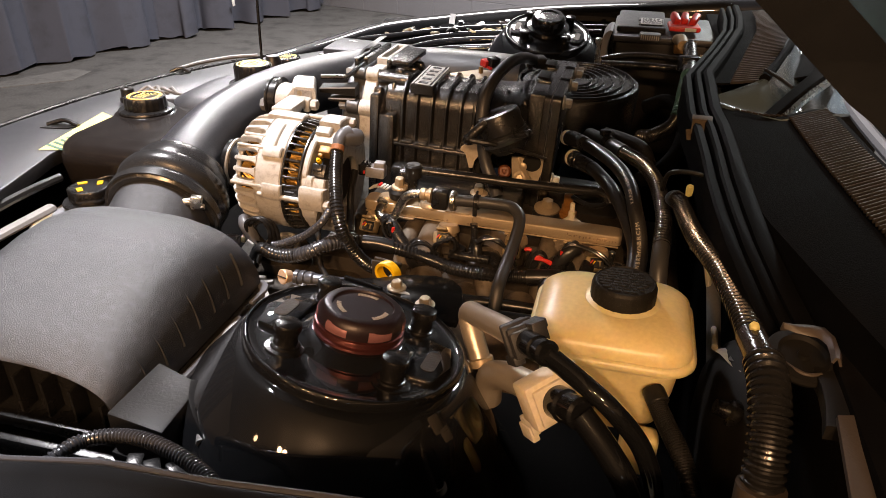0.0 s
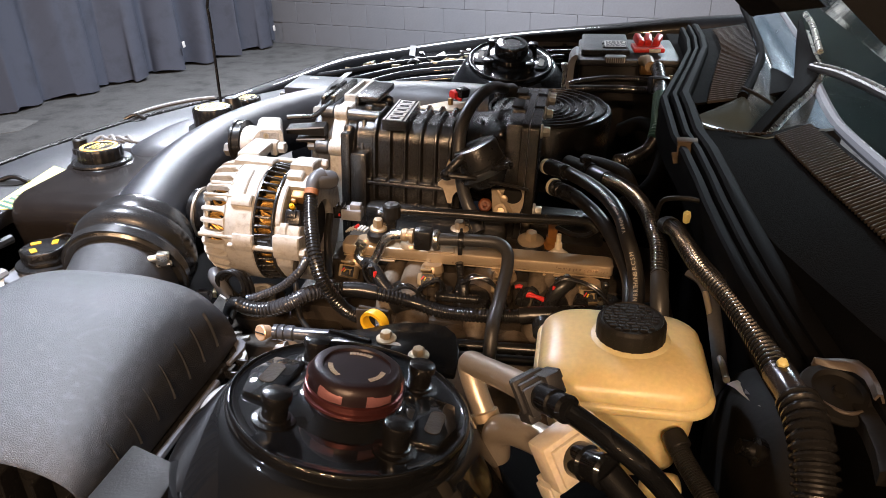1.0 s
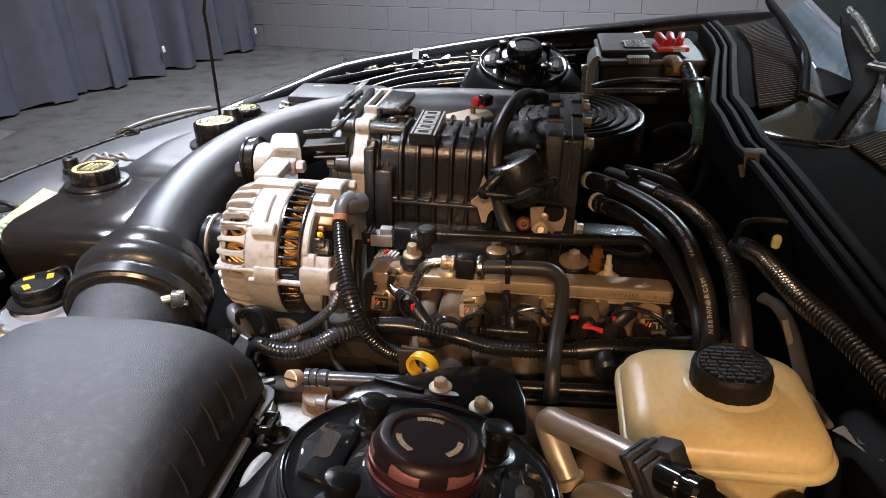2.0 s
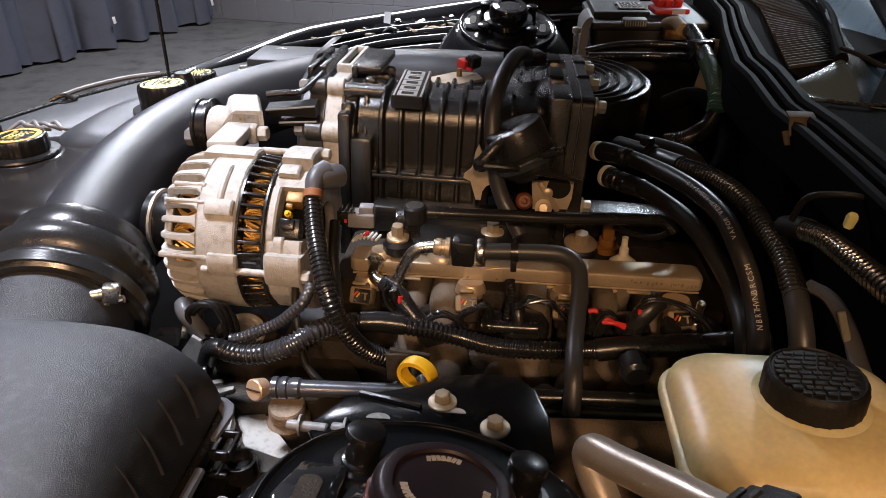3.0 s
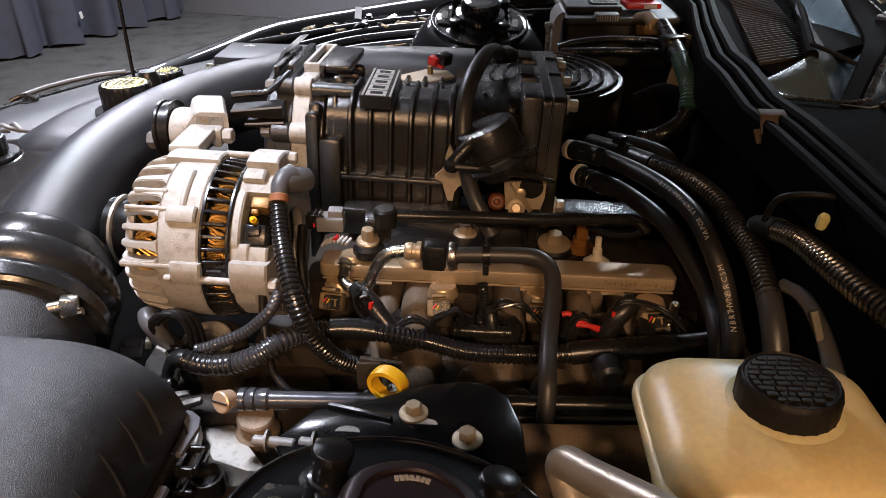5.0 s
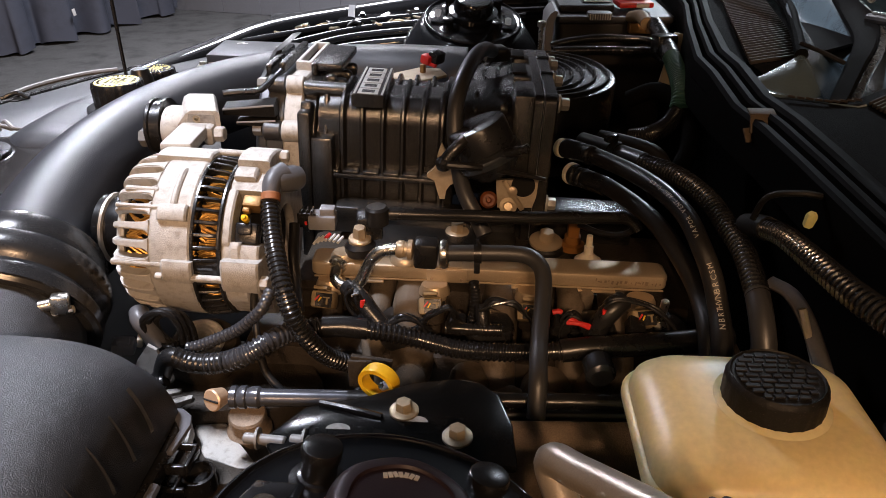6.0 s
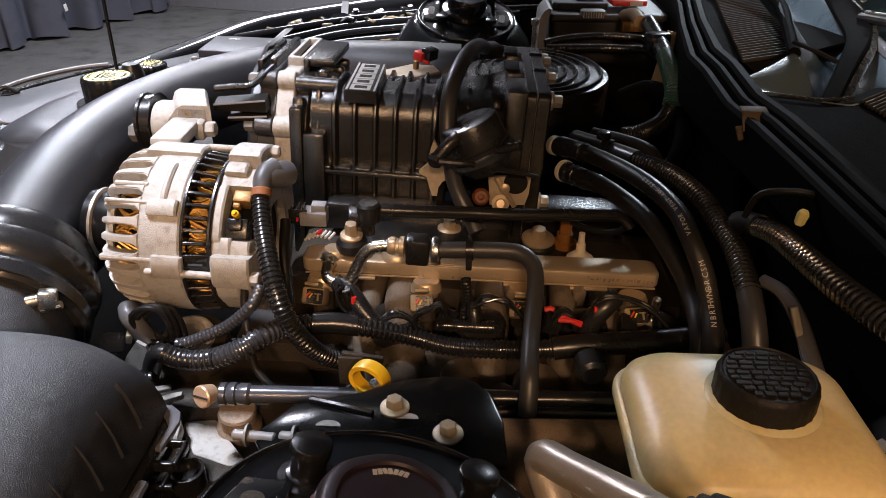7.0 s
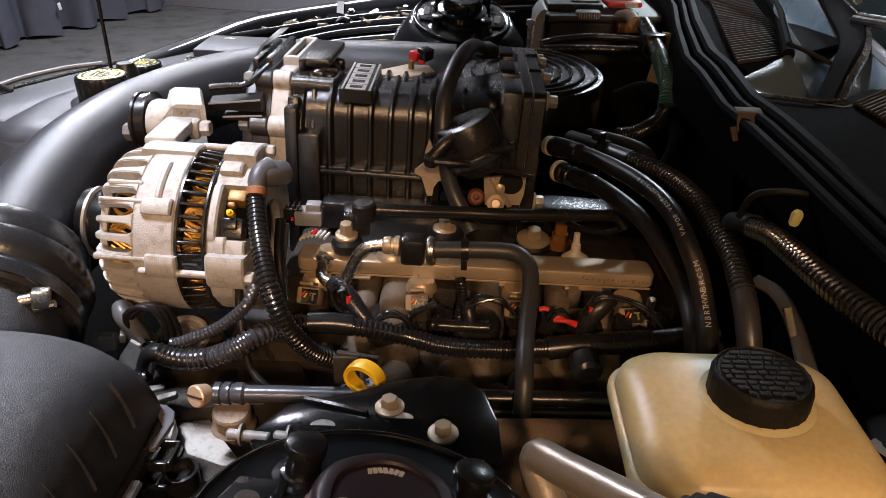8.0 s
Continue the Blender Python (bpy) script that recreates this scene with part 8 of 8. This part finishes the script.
lathe(bm, (0.1135, 0.453, 0.8915), (0.5, -0.86, 0.12), [(0, 0.007), (0.001, 0.011), (0.005, 0.011), (0.006, 0.008)], 24)
part("cream_collar", bm, M_CLIP, lower, "cream plastic collar")
corr = loom("black hose inside a corrugated sleeve bending to the firewall", [(0.165, 0.44, 0.914), (0.1767, 0.42, 0.9163), (0.1985, 0.38, 0.9197), (0.2132, 0.335, 0.918), (0.2199, 0.3, 0.9108), (0.2235, 0.265, 0.905), (0.222, 0.224, 0.895)], 0.0088, ribs=0.0042, depth=0.2, name="sleeved_hose")
bm = bmesh.new()
tube(bm, [(0.13, 0.505, 0.906), (0.147, 0.475, 0.91), (0.163, 0.445, 0.9135), (0.1767, 0.42, 0.9163)], 0.0095, 18, 0.005)
part("inlet_hose", bm, M_RUBBER, corr)
bm = bmesh.new()
tube(bm, [(0.2222, 0.228, 0.896), (0.2215, 0.21, 0.886), (0.222, 0.195, 0.868), (0.222, 0.184, 0.835)], 0.0085, 18, 0.005)
part("tail_hose", bm, M_HOSE, corr)
for p in ((0.155, 0.46, 0.912),):
    bm = bmesh.new()
    lathe(bm, p, (0.5, -0.85, 0.05), [(0, 0.009), (0.0, 0.011), (0.01, 0.011), (0.01, 0.009)], 24)
    box(bm, (p[0] - 0.004, p[1], p[2] + 0.014), (0.012, 0.01, 0.008), (0, 0, 30), 0.002)
    part("clamp", bm, M_PLASTIC, corr)
# Both hoses here take darker materials in place of the shade over them.
loom("short black rubber hose behind the sleeved hose", [(0.15, 0.52, 0.905), (0.175, 0.5, 0.906), (0.2, 0.478, 0.903), (0.21, 0.46, 0.89)], 0.0085, ribs=0, mat=M_MATTE, name="rubber_hose", seg=18)
bigh = thing("heater_return_hose", (0.22, 0.57, 0.88), "large black hose curling near the firewall, darkened as if shaded", "hose")
bm = bmesh.new()
tube(bm, [(0.2, 0.645, 0.91), (0.228, 0.63, 0.925), (0.25, 0.59, 0.92), (0.252, 0.545, 0.9), (0.235, 0.51, 0.875), (0.2, 0.5, 0.85)], 0.0105, 20, 0.005)
part("hose", bm, M_COWL, bigh)
green = thing("battery_cable", (0.26, 0.6, 0.88), "battery cable in a green ribbed sleeve", "cable")
GL = [(0.262, 0.834, 0.962), (0.262, 0.773, 0.955), (0.256, 0.69, 0.95), (0.25, 0.625, 0.944), (0.247, 0.59, 0.934), (0.243, 0.575, 0.92), (0.233, 0.57, 0.905), (0.212, 0.567, 0.893), (0.196, 0.58, 0.885)]
bm = bmesh.new()
tube(bm, GL[2:6], 0.011, 16, ribs=0.004, depth=0.1)
part("green_sleeve", bm, M_GREEN, green, "green ribbed sleeve")
bm = bmesh.new()
tube(bm, GL[5:], 0.0105, 14, ribs=0.003, depth=0.1)
part("lower_sleeve", bm, M_LOOM, green)
bm = bmesh.new()
tube(bm, GL[:3], 0.011, 14, 0.006)
box(bm, (0.258, 0.75, 0.954), (0.03, 0.02, 0.024), (0, 0, 20), 0.003)
part("taped_end", bm, M_PLASTIC, green)
bm = bmesh.new()
tube(bm, [(0.246, 0.93, 0.955), (0.25, 0.88, 0.965), (0.252, 0.84, 0.962)], 0.009, 12, 0.005)
part("tan_boot", bm, M_TAN, green, "tan terminal boot")

# firewall side loom with its clips
rloom = loom("thick corrugated harness running along the cowl edge", [(0.231, 0.271, 0.926), (0.2325, 0.235, 0.938), (0.235, 0.2, 0.942), (0.243, 0.15, 0.943), (0.2575, 0.1, 0.943), (0.2685, 0.04, 0.942), (0.272, 0.01, 0.9405)], 0.0078, ribs=0.0042, depth=0.2, name="cowl_loom", r_end=0.0098)
bm = bmesh.new()
tube(bm, [(0.2715, 0.014, 0.9405), (0.2735, -0.004, 0.942), (0.2755, -0.02, 0.9415)], 0.0102, 16, 0.004)
part("joint", bm, M_BROWN, rloom, "worn brown tape joint")
bm = bmesh.new()
tube(bm, [(0.2753, -0.016, 0.942), (0.2762, -0.03, 0.9405), (0.2768, -0.045, 0.9345), (0.277, -0.058, 0.925), (0.2765, -0.07, 0.912), (0.276, -0.078, 0.895), (0.276, -0.082, 0.875)], 0.0128, 20, ribs=0.0052, depth=0.2)
part("lower_sleeve", bm, M_LOOM, rloom)
bm = bmesh.new()
tube(bm, [(0.276, -0.078, 0.897), (0.276, -0.082, 0.88), (0.2755, -0.086, 0.85), (0.274, -0.09, 0.8)], 0.0145, 18, 0.005)
part("lower_boot", bm, M_WARMBROWN, rloom, "dusty brown rubber boot")
bm = bmesh.new()
tube(bm, [(0.231, 0.292, 0.917), (0.2312, 0.275, 0.925), (0.2317, 0.255, 0.932)], 0.0088, 14, 0.006)
part("end_boot", bm, M_MATTE, rloom)
for p, n in (((0.236, 0.209, 0.962), (0, -0.3, 1)), ((0.271, 0.01, 0.95), (-0.2, -0.5, 0.8))):
    c = thing("loom_clip", p, "pale yellow nylon loom clip", "clip", group="loom clips")
    bm = bmesh.new()
    lathe(bm, p, n, [(-0.005, 0.0032), (0.0025, 0.0037), (0.005, 0.003), (0.006, 0.0012)], 6)
    part("head", bm, M_HEX, c)
bm = bmesh.new()
tube(bm, [(0.215, 0.245, 0.945), (0.218, 0.235, 0.966), (0.235, 0.225, 0.973), (0.25, 0.225, 0.97), (0.256, 0.235, 0.96)], 0.0023, 8, 0.005)
part("strap", bm, M_MATTE, rloom)
gtube = thing("drain_tube", (0.277, 0.26, 0.84), "pale grey flattened drain tube at the firewall", "pipe")
bm = bmesh.new()
tube(bm, [(0.262, 0.3, 0.862), (0.274, 0.285, 0.86), (0.28, 0.26, 0.85), (0.282, 0.22, 0.83), (0.284, 0.17, 0.8)], 0.0075, 12, 0.006, squash=0.6)
part("tube", bm, M_GREYPLASTIC, gtube)
pin = thing("pale_strap", (0.272, 0.16, 0.83), "pale plastic strap hanging below the cowl loom", "strap")
bm = bmesh.new()
tube(bm, [(0.271, 0.256, 0.865), (0.278, 0.243, 0.84), (0.283, 0.222, 0.82), (0.28, 0.18, 0.832), (0.274, 0.135, 0.847)], 0.003, 8, 0.005)
part("strap", bm, M_CLIP, pin)

# ---- far side of the bay ----
batt = thing("battery", (0.22, 1.02, 0.75), "black car battery with a printed label and red terminal cover", "car battery")
bm = bmesh.new()
prism(bm, rounded(0.136, 0.31, 0.932, 1.14, 0.01), 0.74, 0.9445, 0.004)
part("case", bm, M_MATTE, batt)
bm = bmesh.new()
prism(bm, rounded(0.132, 0.313, 0.929, 1.145, 0.008), 0.9445, 0.9555, 0.003)
lid_plate = part("lid", bm, M_SATIN, batt, "grey-black stepped lid")
bm = bmesh.new()
prism(bm, rounded(0.138, 0.225, 0.962, 1.14, 0.006), 0.9555, 0.967, 0.003)
part("upper_lid", bm, M_SATIN, lid_plate)
for k in range(26):
    bm = bmesh.new()
    box(bm, (0.1395 + 0.0033 * k, 0.9612, 0.961), (0.0013, 0.0016, 0.0085), bevel=0.0003, seg=1)
    part("grip_rib", bm, M_SATIN, lid_plate)
bm = bmesh.new()
prism(bm, rounded(0.176, 0.222, 0.976, 1.05, 0.007), 0.967, 0.9688, 0.0006)
part("label_frame", bm, M_PLASTIC, lid_plate)
bm = bmesh.new()
prism(bm, rounded(0.18, 0.218, 0.981, 1.045, 0.005), 0.9688, 0.9696, 0)
bl = part("label", bm, M_PRINT, batt, "white printed label")
rg = random.Random(12)
for k in range(9):
    x = 0.183
    while x < 0.212:
        w = rg.uniform(0.002, 0.008)
        bm = bmesh.new()
        box(bm, (x + w / 2, 0.986 + 0.0065 * k, 0.9699), (w, 0.0028, 0.0005), bevel=0)
        part("print_bar", bm, M_GREYPLASTIC, bl)
        x += w + 0.0025
bm = bmesh.new()
prism(bm, rounded(0.18, 0.2175, 0.9275, 0.956, 0.006), 0.949, 0.9605, 0.0025)
part("vent_cover", bm, M_GREYPLASTIC, batt, "cloudy grey vent cover")
for k in range(9):
    bm = bmesh.new()
    box(bm, (0.1835 + 0.0038 * k, 0.9272, 0.955), (0.0012, 0.0015, 0.008), bevel=0.0003, seg=1)
    part("vent_rib", bm, M_PRINT, batt)
bm = bmesh.new()
box(bm, (0.257, 0.99, 0.9665), (0.055, 0.055, 0.009), (0, 0, 3), 0.003)
tcover = part("terminal_cover", bm, M_RED, batt, "red plastic terminal cover")
for k in range(3):
    bm = bmesh.new()
    box(bm, (0.241 + 0.017 * k, 1.005 + 0.004 * (k % 2), 0.978), (0.013, 0.04, 0.014), (10, 12, 12 - 12 * k), 0.004)
    part("flap", bm, M_RED, tcover)
bm = bmesh.new()
box(bm, (0.268, 0.9615, 0.9665), (0.02, 0.0012, 0.006), (0, 0, 3), 0.0003)
part("print_bar", bm, M_PRINT, tcover)
bm = bmesh.new()
box(bm, (0.2605, 0.925, 0.9405), (0.038, 0.018, 0.0165), (0, 0, 2), 0.003)
clamp_block = part("terminal_clamp", bm, M_BUS, batt, "tarnished brass terminal clamp")
bm = bmesh.new()
hexbolt(bm, (0.2725, 0.9155, 0.9405), (0, -1, 0), 0.0042, 0.006, 0.006)
part("clamp_bolt", bm, M_RAIL, clamp_block)
bm = bmesh.new()
prism(bm, rounded(0.241, 0.28, 0.916, 0.936, 0.004), 0.9488, 0.9515, 0.001)
part("clamp_cap", bm, M_GREYPLASTIC, clamp_block)
tray = thing("battery_cover_edge", (0.125, 0.94, 0.8), "pale grey plastic battery shield edge", "battery shield")
bm = bmesh.new()
rings(bm, [[(x, y, z) for x, z in ((0.1147, 0.75), (0.1147, 0.92), (0.1165, 0.953), (0.122, 0.962), (0.1287, 0.9665), (0.133, 0.965), (0.128, 0.95), (0.126, 0.92), (0.126, 0.75))] for y in (0.915, 0.93, 1.0)])
part("shield", bm, M_GREYPLASTIC, tray)
pin2 = thing("tie_rod", (0.11, 0.93, 0.8), "thin pale battery hold-down rod", "hold-down rod")
bm = bmesh.new()
rod(bm, (0.108, 0.93, 0.78), (0.11, 0.93, 0.945), 0.004, 10)
lathe(bm, (0.11, 0.93, 0.94), (0, 0, 1), [(0, 0.007), (0.008, 0.007), (0.009, 0.004)], 6)
part("rod", bm, M_STEEL, pin2)
loom("corrugated loom crossing in front of the battery", [(0.1205, 0.86, 0.926), (0.1475, 0.862, 0.9325), (0.1854, 0.864, 0.9365), (0.2206, 0.862, 0.937), (0.2615, 0.858, 0.934), (0.278, 0.84, 0.925)], 0.006, ribs=0.0034)
loom("corrugated loom below the first one at the battery", [(0.122, 0.832, 0.925), (0.1584, 0.83, 0.9265), (0.193, 0.83, 0.927), (0.2248, 0.83, 0.9265), (0.262, 0.828, 0.925), (0.28, 0.81, 0.915)], 0.0066, ribs=0.0038)
corner = thing("cowl_brace", (0.29, 0.72, 0.85), "brownish folded steel brace at the firewall corner", "bracket")
bm = bmesh.new()
rings(bm, [[(x, y + dy, z) for x, y, z in ((0.2751, 0.77, 0.9643), (0.3017, 0.75, 0.9621), (0.3112, 0.74, 0.9205), (0.3219, 0.73, 0.9004), (0.3119, 0.73, 0.86), (0.2868, 0.74, 0.86), (0.2606, 0.76, 0.9))] for dy in (0.0, 0.004)])
bmesh.ops.recalc_face_normals(bm, faces=bm.faces)
box(bm, (0.296, 0.735, 0.9275), (0.034, 0.035, 0.003), (-8, 4, 8), 0.001)
part("brace", bm, M_TANBOLT, corner)

fuse = thing("fuse_box_cover", (-0.33, 0.86, 0.86), "flat grey-black fuse box cover with a pale front edge", "fuse box")
bm = bmesh.new()
prism(bm, [(-0.395, 0.925), (-0.24, 0.905), (-0.2, 0.86), (-0.19, 0.8), (-0.39, 0.825)], 0.895, 0.918, 0.003)
part("lid", bm, M_SATIN, fuse)
bm = bmesh.new()
box(bm, (-0.34, 0.82, 0.905), (0.11, 0.004, 0.004), (0, 0, -7.2), 0.001)
box(bm, (-0.345, 0.822, 0.896), (0.11, 0.004, 0.004), (0, 0, -7.2), 0.001)
part("edge_strip", bm, M_STEEL, fuse)
for x, y in ((-0.36, 0.9), (-0.25, 0.875)):
    bm = bmesh.new()
    box(bm, (x, y, 0.9184), (0.012, 0.004, 0.0006), (0, 0, 25), 0)
    box(bm, (x + 0.008, y - 0.003, 0.9184), (0.008, 0.004, 0.0006), (0, 0, 25), 0)
    part("print_bar", bm, M_PRINT, fuse)
bm = bmesh.new()
prism(bm, [(-0.39, 0.92), (-0.2, 0.88), (-0.2, 0.8), (-0.39, 0.825)], 0.75, 0.894, 0.003)
part("box", bm, M_PLASTIC, fuse)
latch2 = thing("bonnet_latch", (-0.42, 0.89, 0.86), "plated hood latch hardware near the far headlamp", "latch")
for k in range(6):
    bm = bmesh.new()
    x, y = -0.45 + 0.012 * k, 0.93 - 0.012 * (k % 3)
    rod(bm, (x, y, 0.87), (x + 0.03, y + 0.01, 0.876 + 0.003 * (k % 2)), 0.004, 8, 0.001)
    hexbolt(bm, (x + 0.01, y, 0.875), (0, 0, 1), 0.005, 0.007, 0.008)
    part("hardware", bm, M_STEEL, latch2)
# inner far fender rails: glossy pressed ledges and tubes
apron = thing("far_apron", (-0.2, 1.2, 0.85), "glossy black pressed inner fender with rolled ledges", "inner fender")
for y, z, r, x0, x1 in ((1.245, 0.885, 0.009, -0.42, 0.1), (1.2, 0.872, 0.009, -0.4, -0.06), (1.165, 0.858, 0.011, -0.4, -0.08), (1.275, 0.9, 0.008, -0.45, 0.3)):
    bm = bmesh.new()
    tube(bm, [(x0, y - 0.13, z - 0.035), (x0 * 0.6 + x1 * 0.4, y - 0.02, z - 0.008), (x1, y, z + 0.012)], r, 12, 0.02)
    part("ledge", bm, M_PAINT, apron)
bm = bmesh.new()
skin(bm, [[(x, y + 0.12 * min(0, x + 0.1) , z + 0.04 * x) for x in [-0.42 + 0.065 * k for k in range(14)]] for y, z in ((1.315, 0.912), (1.29, 0.902), (1.27, 0.88), (1.26, 0.84), (1.23, 0.82), (1.17, 0.82), (1.15, 0.78))])
thicken(bm, 0.003)
part("sheet", bm, M_PAINT, apron, smooth=50)
hook = thing("fender_clip", (-0.249, 1.286, 0.88), "bent bright steel clip over the fender ledge", "clip")
bm = bmesh.new()
skin(bm, [[(x, 1.30 - 0.012 * j, z) for j, z in enumerate((0.9, 0.912, 0.9, 0.878, 0.868))] for x in (-0.26, -0.246)])
thicken(bm, 0.002)
part("strap", bm, M_GREYSTEEL, hook)
wires = thing("fender_wiring", (-0.25, 1.24, 0.88), "pale tangled wires and tape along the far fender", "wiring")
rg = random.Random(11)
for k in range(12):
    x = -0.43 + 0.033 * k + rg.uniform(-0.012, 0.012)
    y0, z0 = 1.195 + 0.0055 * k, 0.868 + 0.002 * k
    bm = bmesh.new()
    pts = [(x + 0.016 * j, y0 + rg.uniform(-0.014, 0.014) + 0.003 * j, z0 + rg.uniform(0, 0.012)) for j in range(rg.randint(3, 6))]
    tube(bm, pts, rg.uniform(0.0015, 0.004), 8, 0.004)
    part("wire", bm, (M_TANBOLT, M_RUBBER, M_STEEL, M_TAN)[k % 4], wires)
for k in range(6):
    bm = bmesh.new()
    box(bm, (-0.4 + 0.055 * k, 1.215 + 0.011 * k, 0.874 + 0.005 * k), (rg.uniform(0.015, 0.035), 0.014, 0.01), (rg.uniform(-20, 20), rg.uniform(-20, 20), rg.uniform(0, 60)), 0.002)
    part("tape_wrap", bm, (M_PAINT, M_STEEL, M_BROWN)[k % 3], wires)

# ---- block wall pieces ----
block = None
for row in range(7):
    for col in range(15):
        x0 = col * 0.4 - (0.2 if row % 2 else 0.0)
        if block is None:
            b = bmesh.new()
            box(b, (0, 0, 0), (0.398, 0.01, 0.198), bevel=0.0025, seg=1)
            block = finish("block", b, M_BLOCK, 0)
        repeat("block", block, wall_north, ROOM @ Matrix.Translation((x0 + 0.2, 0.0075, 0.1 + 0.2 * row)))

# tags on the drape and a worn pale patch of floor
for k, (s_along, z) in enumerate(((1.41, 0.225), (0.27, 0.19))):
    tg = thing("drape_tag", ROOM @ Vector((0.1, -s_along, z)), "small white paper tag pinned to the drape", "tag", group="drape tags")
    bm = bmesh.new()
    box(bm, (0, 0, 0), (0.004, 0.03, 0.05), (0, 0, 0), 0.001)
    bmesh.ops.transform(bm, matrix=ROOM @ pose(0.13, -s_along, z, 10, 0, 5), verts=bm.verts)
    part("paper", bm, M_PRINT, tg)
patch = solo("floor_patch", prism(bmesh.new(), [tuple((ROOM @ Vector(p))[:2]) for p in ((0.1, -3.5, 0), (0.22, -3.52, 0), (0.44, -3.13, 0), (0.34, -2.93, 0), (0.18, -2.96, 0))], 0.0, 0.004, 0), M_PATCH, "pale worn patch on the floor", "floor patch", kind="structure")
